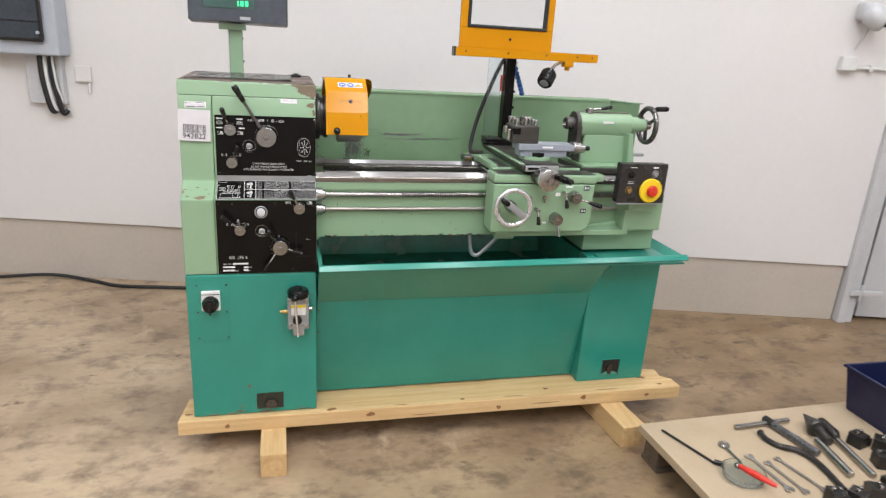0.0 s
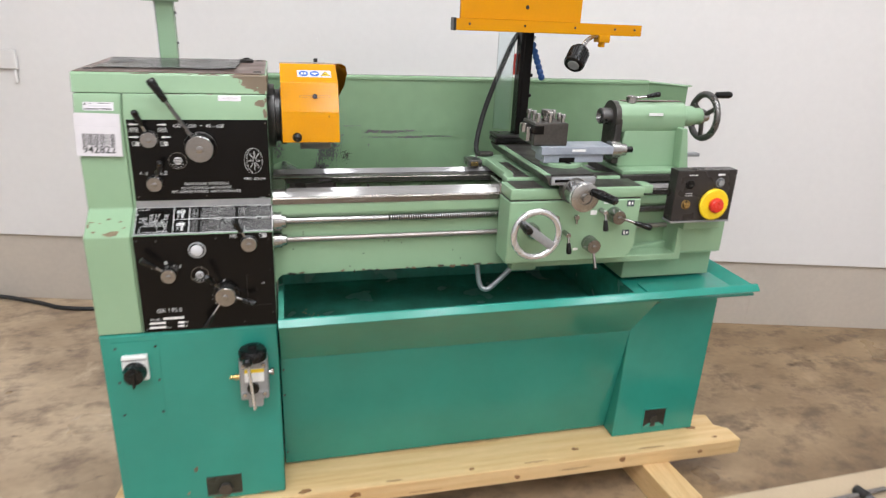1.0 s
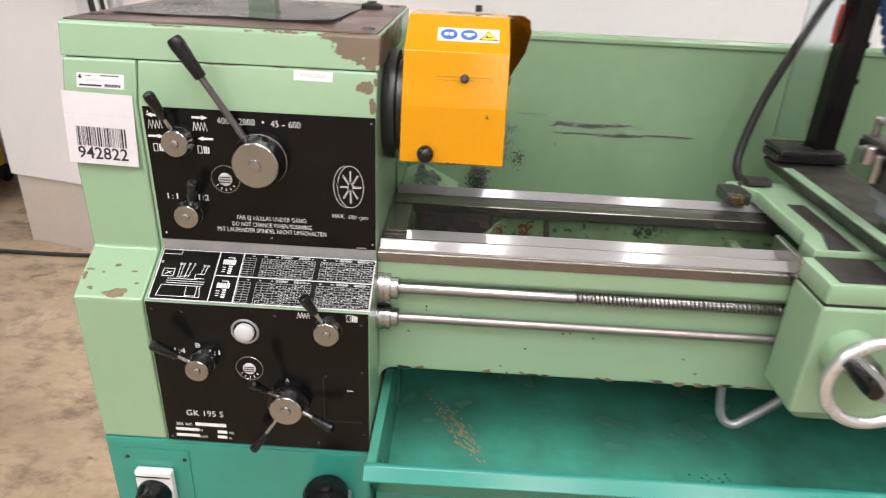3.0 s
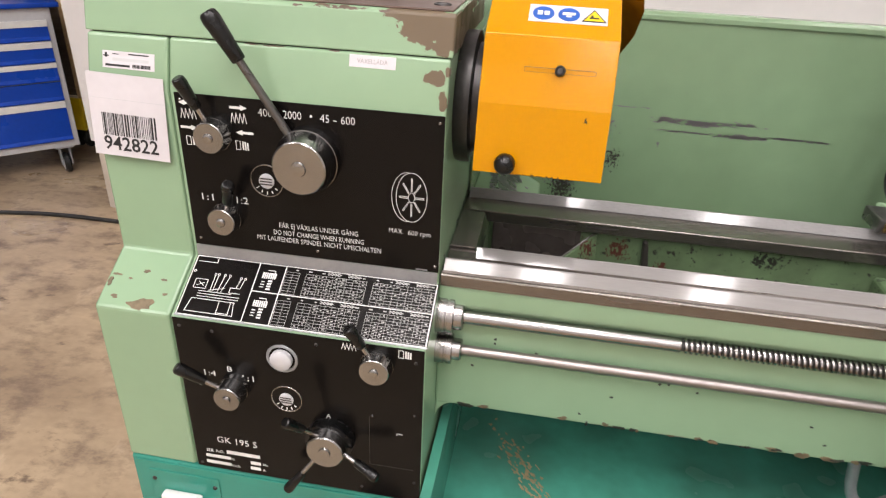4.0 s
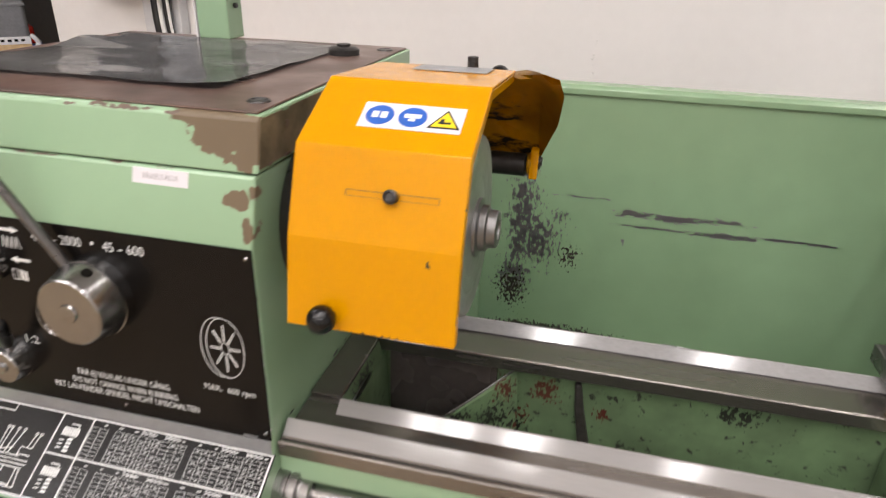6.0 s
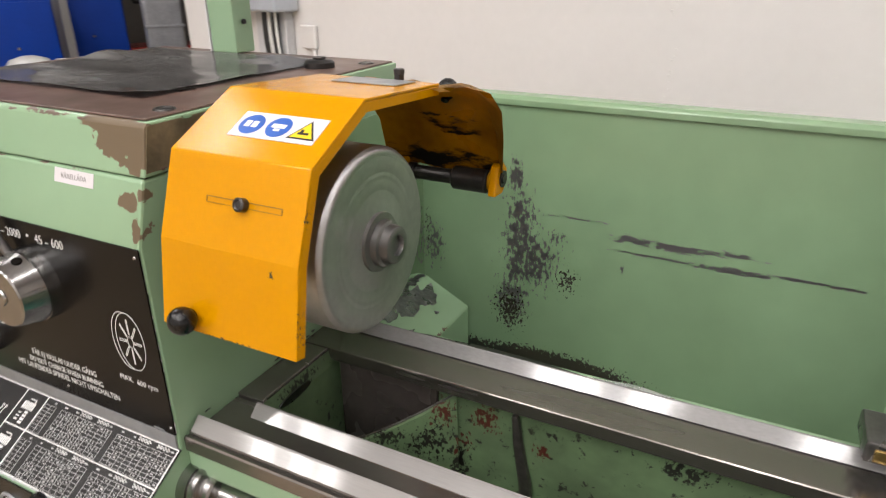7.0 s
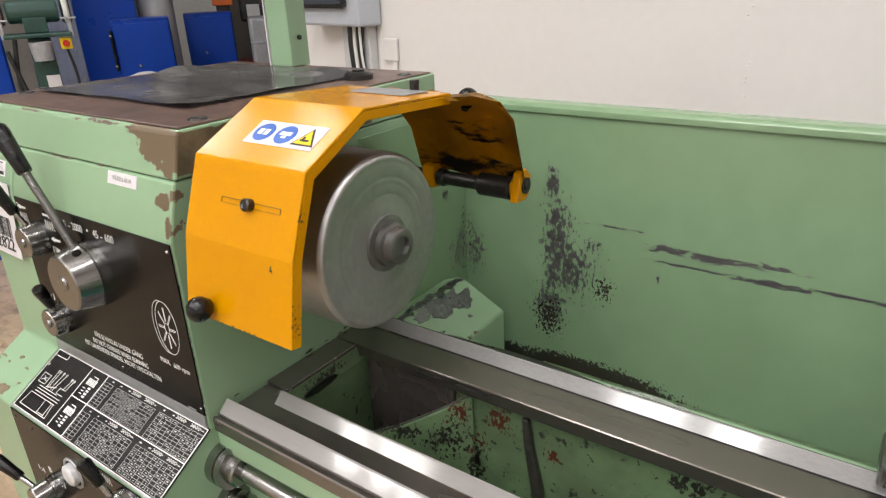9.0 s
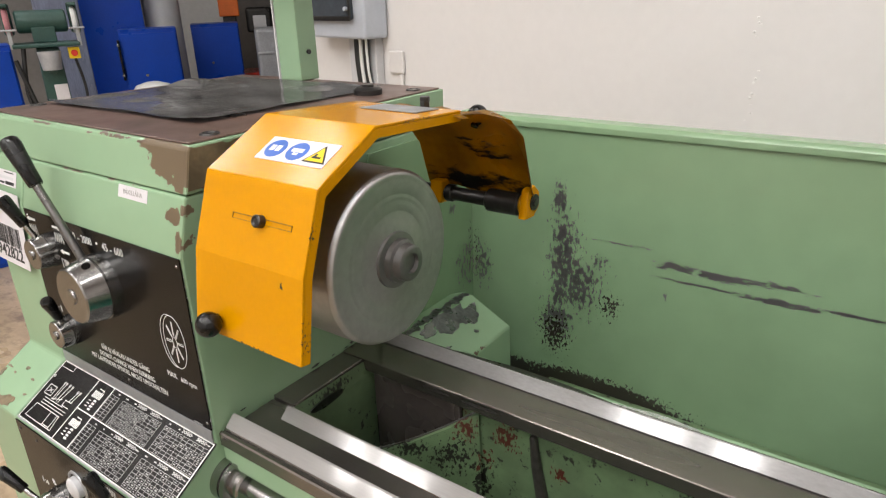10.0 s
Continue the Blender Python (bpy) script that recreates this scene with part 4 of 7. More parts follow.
def bed():
    # front and rear walls of the bed, with the ways on top
    front = [(0.022, 0.868), (0.022, 1.045), (0.008, 1.062), (0.008, 1.092), (0.078, 1.092), (0.078, 0.868)]
    body = part("bed", prism(front, 0.0, 1.47, "x", 0.003), LIGHT_GREEN, L, "light green cast bed with ground steel ways")
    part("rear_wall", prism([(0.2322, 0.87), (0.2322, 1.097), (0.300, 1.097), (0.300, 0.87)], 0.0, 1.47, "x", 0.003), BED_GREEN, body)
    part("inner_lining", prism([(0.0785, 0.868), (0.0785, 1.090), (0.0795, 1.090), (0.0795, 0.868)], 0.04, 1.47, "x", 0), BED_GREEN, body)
    # front way: outer ledge, ground strip, valley, inner strip
    part("front_way", prism([(0.0055, 1.0925), (0.0055, 1.1085), (0.0070, 1.1105), (0.0095, 1.1105), (0.0100, 1.1090), (0.0130, 1.1090), (0.0145, 1.1120), (0.0340, 1.1120), (0.0350, 1.1085), (0.0640, 1.1085), (0.0655, 1.1092), (0.088, 1.1092), (0.090, 1.105), (0.090, 1.0925)], 0.002, 1.465, "x", 0), WAY_DARK, body, sharp=8)
    part("front_strip", prism([(0.0140, 1.1125), (0.0262, 1.1243), (0.0285, 1.1250), (0.0345, 1.1110)], 0.004, 1.465, "x", 0), WAY_STEEL, body, sharp=8)
    part("inner_strip", prism([(0.0645, 1.1085), (0.0768, 1.1205), (0.0790, 1.1210), (0.0835, 1.1095)], 0.043, 1.465, "x", 0), WAY_STEEL, body, sharp=8)
    part("rear_flat_way", prism([(0.219, 1.0975), (0.219, 1.1140), (0.2202, 1.1155), (0.305, 1.1155), (0.309, 1.110), (0.309, 1.0975)], 0.002, 1.465, "x", 0), WAY_DARK, body, sharp=8)
    part("rear_groove", prism([(0.2672, 1.1154), (0.2672, 1.1159), (0.2702, 1.1159), (0.2702, 1.1154)], 0.006, 1.465, "x", 0), DARK_STEEL, body)
    # added ledge: its bright top stands in for reflected light on the guard's foot
    ledge = part("rear_ledge", box(0.13, 1.465, 0.3005, 0.3345, 1.085, 1.100, 0.003), LIGHT_GREEN, body)
    part("oily_patch", blob(pose(0.245, 0.321, 1.1002), 0.125, 0.0125, 71, 0.12, 60), DARK_CHIP_HOLE, ledge)
    part("bare_patch", blob(pose(0.415, 0.324, 1.1002), 0.055, 0.0095, 72, 0.2, 40), POLISHED, ledge)
    part("rear_strip", prism([(0.2703, 1.1150), (0.2828, 1.1284), (0.2850, 1.1288), (0.3015, 1.1150)], 0.006, 1.465, "x", 0), WAY_MID, body, sharp=8)
    # left end of the well: iron rim, green end wall, hole
    part("end_rim", box(0.001, 0.040, 0.0905, 0.2185, 1.085, 1.1140, 0.0015), WAY_DARK, body)
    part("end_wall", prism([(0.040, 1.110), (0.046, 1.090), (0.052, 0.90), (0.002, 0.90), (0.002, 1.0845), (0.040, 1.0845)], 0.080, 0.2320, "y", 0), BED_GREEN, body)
    # a flat dark disc stands in for the shade inside the dirty hole
    part("core_hole", turned(spun([(0.021, 0), (0.021, 0.002)], (0, 0, 0), (1, 0, 0), 24), pose(0.0452, 0.140, 1.0935, 0, 8, 0) @ Matrix.Diagonal((1, 1.45, 0.36, 1))), DARK_CHIP_HOLE, body)
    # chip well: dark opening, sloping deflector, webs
    # thin dark sheet over the rear wall at the well's left
    part("dark_backing", box(0.0535, 0.200, 0.2235, 0.2318, 0.90, 1.0965, 0.002), DARK_BACKING, body)
    # partition hanging from a curved rim
    rim = [(0.222, 0.2318, 1.0895), (0.212, 0.2270, 1.082), (0.186, 0.2070, 1.066), (0.150, 0.170, 1.052), (0.094, 0.126, 1.032), (0.072, 0.080, 1.010)]
    bm = bmesh.new()
    front = [[bm.verts.new((x + 0.004, y - 0.004, z)), bm.verts.new((x + 0.018, y - 0.016, 0.88))] for x, y, z in rim]
    back = [[bm.verts.new((x, y, z)), bm.verts.new((x + 0.014, y - 0.010, 0.88))] for x, y, z in rim]
    for i in range(len(rim) - 1):
        for r in ((front[i][0], front[i + 1][0], front[i + 1][1], front[i][1]), (back[i][0], back[i][1], back[i + 1][1], back[i + 1][0]), (front[i][0], back[i][0], back[i + 1][0], front[i + 1][0])):
            bm.faces.new(r)
    part("deflector", bm, BED_GREEN, body)
    part("deflector_edge", tube([(x, y, z + 0.001) for x, y, z in rim], 0.0015, 6), GREY_IRON, body)
    part("rib", prism([(0.300, 1.090), (0.308, 1.090), (0.315, 1.05), (0.329, 0.99), (0.338, 0.88), (0.322, 0.88), (0.313, 0.99), (0.303, 1.05)], 0.222, 0.2320, "y", 0.003), CAST, body)
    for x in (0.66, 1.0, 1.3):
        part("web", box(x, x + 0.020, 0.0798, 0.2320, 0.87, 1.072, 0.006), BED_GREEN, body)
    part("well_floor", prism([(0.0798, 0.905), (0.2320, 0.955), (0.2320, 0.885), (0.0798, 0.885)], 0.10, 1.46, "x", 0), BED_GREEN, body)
    part("foot_fillet", prism([(0.0005, 0.870), (0.034, 0.870)] + [(0.034 - 0.0335 * math.sin(radians(15 * k)), 0.836 + 0.034 * math.cos(radians(15 * k))) for k in range(1, 7)], 0.024, 0.075, "y", 0), LIGHT_GREEN, body)
    # right end of the bed: foot and end box
    foot = part("bed_foot", prism([(1.140, 0.80), (1.475, 0.80), (1.475, 1.09), (1.30, 1.09), (1.30, 0.93), (1.140, 0.91)], 0.0, 0.32, "y", 0.004), LIGHT_GREEN, body)
    part("end_bracket", box(1.285, 1.47, -0.05, 0.0, 0.90, 1.06, 0.008), LIGHT_GREEN, body)
    part("bed_flange", prism([(0.778, 0.885), (1.31, 0.885), (1.31, 1.06), (1.285, 1.06), (1.285, 0.907), (0.778, 0.907)], -0.06, 0.021, "y", 0.003), LIGHT_GREEN, body)
    # lead screw and feed rod
    ls = part("lead_screw", rod((0.0, 0.010, 1.0425), (1.40, 0.010, 1.0425), 0.0080), DARK_STEEL, L, "steel lead screw with a square thread")
    turns, seg = 146, 10
    bm = bmesh.new()
    pitch, x0 = 0.0072, 0.338
    rows = []
    for i in range(turns * seg + 1):
        a = 2 * math.pi * i / seg
        x = x0 + pitch * i / seg
        c, s = math.cos(a), math.sin(a)
        rows.append([bm.verts.new((x + dx, 0.010 + r * c, 1.0425 + r * s)) for dx, r in ((0, 0.0078), (0.0007, 0.0112), (0.0035, 0.0112), (0.0042, 0.0078))])
    for a, b in zip(rows, rows[1:]):
        for k in range(3):
            bm.faces.new((a[k], b[k], b[k + 1], a[k + 1]))
    part("thread", bm, ROD_STEEL, ls)
    part("smooth_end", rod((0.02, 0.010, 1.0425), (0.338, 0.010, 1.0425), 0.0102), ROD_STEEL, ls)
    fr = part("feed_rod", rod((0.0, 0.010, 0.984), (1.40, 0.010, 0.984), 0.0080), FEED_STEEL, L, "smooth steel feed rod")
    for z, k, owner in ((1.0425, 0.84, ls), (0.984, 0.68, fr)):
        part("bushing", spun([(0.034 * k, 0), (0.034 * k, 0.013), (0.031 * k, 0.0135), (0.031 * k, 0.016), (0.0335 * k, 0.0165), (0.0335 * k, 0.024), (0.024 * k, 0.025), (0.024 * k, 0.036), (0.021 * k, 0.038)], (0.0, 0.010, z), (1, 0.010, z)), ROD_STEEL, owner, "stepped steel bushing")


bed()


def headstock():
    prof = [(-0.0825, 0.7595), (-0.0825, 1.043), (0.0, 1.095), (0.0, 1.336), (0.0175, 1.398), (0.475, 1.398), (0.475, 0.7595)]
    hs = part("headstock", prism(prof, -0.3605, 0.0, "x", 0.003), LIGHT_GREEN, L, "light green headstock with worn paint", sharp=20)
    part("end_cover", prism([(-0.0830, 0.7595), (-0.0830, 1.043), (0.0, 1.095), (0.0, 1.336), (0.0175, 1.398), (0.475, 1.398), (0.475, 0.7595)], -0.475, -0.3625, "x", 0.004), LIGHT_GREEN, hs, sharp=20)
    part("seam", join(box(-0.3626, -0.3604, 0.026, 0.46, 1.09, 1.397, 0), box(-0.3626, -0.3604, -0.078, 0.46, 0.77, 1.035, 0)), DARK_STEEL, hs)
    lid = part("lid", prism([(0.0185, 1.3994), (0.0290, 1.446), (0.033, 1.4495), (0.485, 1.4495), (0.485, 1.3994)], -0.477, 0.002, "x", 0.002), LIGHT_GREEN, hs, sharp=20)
    part("lid_seam", box(-0.470, -0.004, 0.0235, 0.47, 1.398, 1.4006, 0), DARK_STEEL, hs)
    part("lid_top", box(-0.472, -0.002, 0.035, 0.48, 1.4495, 1.4520, 0.0012), LID_TOP, lid, "worn brown metal lid top")
    for x, y in ((-0.022, 0.075), (-0.45, 0.09), (-0.022, 0.44), (-0.45, 0.44)):
        part("lid_bolt", join(ring((x, y, 1.452), (0, 0, 1), 0.0095, 0.002, 20, 6), spun([(0.007, 0), (0.007, 0.001)], (x, y, 1.452), (x, y, 2), 6)), DARK_STEEL, lid)
    part("oil_cap", spun([(0.021, 0), (0.021, 0.007), (0.017, 0.010), (0.009, 0.011), (0.009, 0.014)], (-0.06, 0.38, 1.452), (-0.06, 0.38, 2), 24), DARK_STEEL, lid)
    # panels
    up = part("upper_panel", box(-0.354, -0.0005, -0.0022, -0.0004, 1.116, 1.3345, 0.0004), BLACK_PANEL, hs, "black gear lever panel with white print")
    part("grey_strip", prism([(-0.0025, 1.098), (-0.0025, 1.115), (-0.0005, 1.115), (-0.0005, 1.097)], -0.354, -0.002, "x", 0.0003), GREY_ALU, hs)
    low = part("lower_panel", box(-0.357, -0.001, -0.0848, -0.083, 0.762, 1.0425, 0.0004), BLACK_PANEL, hs, "black feed gearbox panel with white print")
    return hs, lid, up, low


HS, LID, UPPER, LOWER = headstock()


def knob(c, r, depth, parent, name="knob", ring_groove=True):
    """A turned steel hub on a front face at c, standing out by depth."""
    x, y, z = c
    return part(name, spun([(r * 1.14, 0), (r * 1.11, depth * 0.32), (r * 1.06, depth * 0.33), (r * 1.06, depth * 0.36), (r * 1.10, depth * 0.37), (r * 1.0, depth * 0.95), (r * 0.95, depth), (r * 0.33, depth), (r * 0.31, depth + 0.001), (r * 0.30, depth + 0.0022), (r * 0.2, depth + 0.003)],
                           (x, y, z), (x, y - 1, z), 36), HUB_STEEL, parent)


def handle(p0, p1, grip_len, parent, r=0.004, grip=0.0085, mat=None, name="handle"):
    """A steel rod from p0 to p1 with a tapered black grip on its far end."""
    p0, p1 = Vector(p0), Vector(p1)
    d = (p1 - p0).normalized()
    g = p1 - d * grip_len
    part(name, rod(p0, g + d * 0.004, r), mat or STEEL, parent)
    part("grip", spun([(grip * 0.72, 0), (grip * 0.8, 0.002), (grip * 0.86, grip_len * 0.3), (grip * 1.06, grip_len * 0.85), (grip * 0.95, grip_len * 0.96), (grip * 0.7, grip_len)], g, p1, 18), BLACK_PLASTIC, parent)


def levers():
    f = -0.0022
    speed = part("speed_lever", spun([(0.0425, 0), (0.0415, 0.012), (0.0400, 0.0125), (0.0400, 0.0140), (0.0411, 0.0145), (0.0352, 0.039), (0.0335, 0.0405), (0.010, 0.0405), (0.0095, 0.0415), (0.0090, 0.0425), (0.004, 0.043)], (-0.176, f, 1.263), (-0.176, -1, 1.263), 48), HUB_STEEL, L, "steel speed lever hub with a long black handle")
    handle((-0.196, -0.010, 1.291), (-0.283, -0.0245, 1.440), 0.064, speed, 0.0052, 0.0112, GREY_IRON)
    part("set_screw", join(ring((-0.1622, -0.0245, 1.3000), (0.35, -0.24, 0.94), 0.0042, 0.0011, 16, 6), spun([(0.0038, 0), (0.0038, 0.0006)], (-0.1622, -0.0245, 1.3000), (-0.1622 + 0.35, -0.0245 - 0.24, 1.3000 + 0.94), 6)), BLACK_PANEL, speed)
    rev = knob((-0.301, f, 1.285), 0.0205, 0.0245, L, "reverse_lever")
    handle((-0.305, -0.012, 1.297), (-0.327, -0.034, 1.362), 0.044, rev, 0.0036, 0.0085)
    rat = knob((-0.299, f, 1.166), 0.0195, 0.0235, L, "ratio_lever")
    handle((-0.296, -0.012, 1.174), (-0.276, -0.035, 1.230), 0.040, rat, 0.0036, 0.0080)
    g = -0.0848
    q = knob((-0.274, g, 0.937), 0.0195, 0.0325, L, "feed_ratio_lever")
    handle((-0.280, -0.105, 0.943), (-0.335, -0.128, 0.993), 0.045, q, 0.0036, 0.0085)
    t = knob((-0.064, g, 1.015), 0.0205, 0.024, L, "thread_lever")
    handle((-0.069, -0.096, 1.026), (-0.097, -0.108, 1.082), 0.036, t, 0.0036, 0.0085)
    # three-armed feed selector
    s = knob((-0.134, g, 0.868), 0.0275, 0.034, L, "feed_selector")
    part("number_ring", spun([(0.0350, 0), (0.0350, 0.016)], (-0.134, g, 0.868), (-0.134, -1, 0.868), 36), BLACK_PLASTIC, s)
    for dx, dz, y in ((-0.041, 0.078, -0.150), (-0.060, -0.084, -0.122), (0.081, -0.018, -0.132)):
        handle((-0.134 + 0.25 * dx, -0.106, 0.868 + 0.25 * dz), (-0.134 + dx, y, 0.868 + dz), 0.040, s, 0.0036, 0.0075)
    # sight glasses
    for x, z, y, r in ((-0.2375, 1.2250, f, 0.0225), (-0.199, 0.926, g, 0.0225)):
        o = part("oil_sight", ring((x, y, z), (0, -1, 0), r, 0.0009, 36, 6), STEEL, L, "round oil sight glass")
        part("glass", spun([(0.0105, 0), (0.0105, 0.002), (0.0085, 0.003)], (x, y, z), (x, -1, z)), GREY_PAINT, o)
        for dz in (-0.004, 0.0, 0.004):
            part("line", box(x - 0.0085, x + 0.0085, y - 0.0036, y - 0.0028, z + dz - 0.0009, z + dz + 0.0009, 0), CAST, o)
        for k in range(5):
            a = radians(215 + k * 27)
            part("mark", turned(box(-0.0020, 0.0020, -0.0012, 0, -0.0005, 0.0005, 0), pose(x + 0.0160 * math.cos(a), y - 0.0004, z + 0.0172 * math.sin(a), 0, -math.degrees(a), 0)), PRINT, o)
    b = part("push_button", ring((-0.2003, g, 0.998), (0, -1, 0), 0.0210, 0.0022, 36, 8), GREY_ALU, L, "round white push button in a steel ring")
    part("button_face", spun([(0.0155, 0), (0.0155, 0.007), (0.013, 0.009), (0.004, 0.0095)], (-0.2003, g, 0.998), (-0.2003, -1, 0.998)), GREY_PAINT, b)


levers()


def chuck_and_guard():
    y, z = 0.139, 1.324
    sp = part("spindle_flange", spun([(0.088, 0), (0.09, 0.004), (0.09, 0.020), (0.075, 0.022), (0.075, 0.034), (0.082, 0.036), (0.082, 0.05)], (0.0, y, z), (1, y, z), 48), DARK_STEEL, L, "dark steel spindle flange")
    prof = [(0.092, 0.0), (0.0965, 0.003), (0.0965, 0.084), (0.0940, 0.0885), (0.0925, 0.0895)]
    for r, d in ((0.087, 0.0003), (0.071, 0.0005), (0.064, 0.0002), (0.053, 0.0004)):
        prof += [(r + 0.002, 0.0895), (r, 0.0895 - d), (r - 0.001, 0.0895 - d), (r - 0.003, 0.0895)]
    prof += [(0.040, 0.0897), (0.036, 0.0912), (0.030, 0.0912)]
    part("chuck", spun(prof, (0.088, y, z), (1, y, z), 64), CHUCK, L, "grey steel chuck with concentric turning marks")
    part("spindle_nose", spun([(0.0315, 0), (0.0310, 0.004), (0.0270, 0.005), (0.0245, 0.0055), (0.0240, 0.012), (0.0205, 0.0135), (0.0195, 0.022), (0.0175, 0.0235), (0.0110, 0.0235), (0.0100, 0.019)], (0.1785, y, z), (1, y, z), 40), NOSE_STEEL, L, "darker grey turned spindle nose")
    # folded yellow guard round the chuck
    shell = [(-0.0180, 1.2755), (-0.0040, 1.3570), (0.0240, 1.4325), (0.1060, 1.4745), (0.2500, 1.4668)]

    def inset(d):
        """The shell's line moved inwards by d."""
        out = []
        for k, p in enumerate(shell):
            a, b = Vector(shell[max(k - 1, 0)]), Vector(shell[min(k + 1, len(shell) - 1)])
            p = Vector(p)
            n1 = Vector(((p - a).y, -(p - a).x)).normalized() if k else None
            n2 = Vector(((b - p).y, -(b - p).x)).normalized() if k < len(shell) - 1 else None
            n = (n1 or n2) if not (n1 and n2) else (n1 + n2) / (1 + n1.dot(n2))
            out.append((p.x + d * n.x, p.y + d * n.y))
        return out
    g = part("chuck_guard", prism(shell + inset(0.003)[::-1], 0.038, 0.193, "x", 0.0011), YELLOW, L, "folded yellow sheet chuck guard with safety label", sharp=6)
    part("edge_flange", prism(inset(0.0031) + inset(0.0125)[::-1], 0.1895, 0.1927, "x", 0.0008), YELLOW, g, sharp=12)
    part("edge_flange", prism(inset(0.0031) + inset(0.0105)[::-1], 0.0383, 0.0413, "x", 0.0008), YELLOW, g, sharp=12)
    # dished rear flap, its outer edge bent outwards
    rear = [(0.236, 1.4630), (0.250, 1.4640), (0.284, 1.4600), (0.326, 1.438), (0.366, 1.392), (0.386, 1.330)]
    edge = [(0.200, 0.240, 1.4640), (0.225, 0.246, 1.4655), (0.240, 0.278, 1.455), (0.246, 0.298, 1.432), (0.240, 0.322, 1.392), (0.219, 0.376, 1.338)]
    wavy = bmesh.new()
    cols = []
    for i in range(15):
        x = 0.045 + 0.168 * i / 14
        cols.append([wavy.verts.new((x, y + 0.0025 * math.sin(i * 0.9 + k), z + 0.0025 * math.sin(i * 1.3 + k * 1.7))) for k, (y, z) in enumerate(rear)])
    cols.append([wavy.verts.new(p) for p in edge])
    for a, b in zip(cols, cols[1:]):
        for k in range(len(rear) - 1):
            wavy.faces.new((a[k], a[k + 1], b[k + 1], b[k]))
    bmesh.ops.solidify(wavy, geom=wavy.faces[:], thickness=0.003)
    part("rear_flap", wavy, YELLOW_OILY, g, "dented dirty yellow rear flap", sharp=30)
    sm = pose(0.1290, 0.0105, 1.3965, 69.6, 0, 0)
    # dark outline bars stand in for the shaded rim of the engraved slot
    part("slot", join(plate(sm @ pose(0, 0.0026, 0), 0.082, 0.0007, 0.0010), plate(sm @ pose(0, -0.0026, 0), 0.082, 0.0004, 0.0010), plate(sm @ pose(0.041, 0, 0), 0.0006, 0.005, 0.0010), plate(sm @ pose(-0.041, 0, 0), 0.0006, 0.005, 0.0010)), SLOT_SHADE, g)
    part("slot_screw", turned(spun([(0.0062, 0), (0.0062, 0.007), (0.0045, 0.008), (0.003, 0.0065)], (0, 0, 0), (0, 0, 1), 14), sm), DARK_STEEL, g)
    part("knob", join(spun([(0.006, 0), (0.006, 0.006)], (0.077, -0.017, 1.293), (0.077, -1, 1.25)), ball((0.077, -0.029, 1.292), 0.0130)), BLACK_PLASTIC, g)
    m = pose(0.1310, 0.0612, 1.4520, 27.1, 0, 0)
    st = part("safety_label", plate(m, 0.092, 0.033, 0.0006), PAPER, g, "white safety label with pictograms")
    for k, dx in enumerate((-0.029, 0.001)):
        part("sign_disc", turned(spun([(0.0128, 0), (0.0128, 0.0003)], (0, 0, 0), (0, 0, 1), 28), m @ pose(dx, 0, 0.0003)), SIGN_BLUE, st)
        part("sign_mark", bars([(dx - 0.004, 0, 0.006, 0.008), (dx + 0.004, 0, 0.006, 0.008)] if k == 0 else [(dx, 0.001, 0.015, 0.005), (dx, -0.004, 0.006, 0.003)], m @ pose(0, 0, 0.0009)), PRINT, st)
    tri = prism([(-0.0145, -0.0115), (0.0145, -0.0115), (0, 0.0125)], 0.0003, 0.0007, "z", 0)
    part("sign_triangle_edge", turned(tri, m @ pose(0.0305, 0, 0)), PRINT_DARK, st)
    part("sign_triangle", turned(prism([(-0.0115, -0.0098), (0.0115, -0.0098), (0, 0.0092)], 0.0007, 0.0010, "z", 0), m @ pose(0.0305, 0, 0)), SIGN_YELLOW, st)
    part("sign_mark", bars([(0.0305, -0.005, 0.011, 0.0025), (0.028, -0.002, 0.003, 0.004)], m @ pose(0, 0, 0.0012)), PRINT_DARK, st)
    part("top_plate", turned(box(-0.0395, 0.0395, -0.0215, 0.0215, 0.0003, 0.0016, 0.0004), pose(0.1315, 0.2165, 1.4686, -3, 0, 0)), GREY_ALU, g)
    part("top_screw", join(spun([(0.006, 0), (0.006, 0.008)], (0.146, 0.246, 1.4665), (0.146, 0.246, 2), 6), rod((0.146, 0.246, 1.4735), (0.146, 0.246, 1.4795), 0.006)), DARK_STEEL, g)
    part("rear_ball", join(ball((0.163, 0.331, 1.4460), 0.0130), rod((0.163, 0.322, 1.433), (0.163, 0.328, 1.440), 0.005)), BLACK_PLASTIC, g)
    part("hinge_bar", join(rod((0.0, 0.380, 1.3215), (0.200, 0.380, 1.3215), 0.0098), rod((0.079, 0.380, 1.3215), (0.092, 0.380, 1.3215), 0.0125), rod((0.148, 0.380, 1.3215), (0.1995, 0.380, 1.3215), 0.0158)), DARK_STEEL, g, "oily black hinge bar")
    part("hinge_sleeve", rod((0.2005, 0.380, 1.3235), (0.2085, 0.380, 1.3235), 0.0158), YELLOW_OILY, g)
    part("hinge_lug", prism([(0.360, 1.308), (0.386, 1.306), (0.400, 1.318), (0.400, 1.338), (0.386, 1.350), (0.370, 1.346)], 0.205, 0.216, "x", 0.002), YELLOW, g)
    part("hinge_lug", prism([(0.366, 1.308), (0.394, 1.306), (0.394, 1.340), (0.368, 1.340)], 0.058, 0.078, "x", 0.002), YELLOW, g)
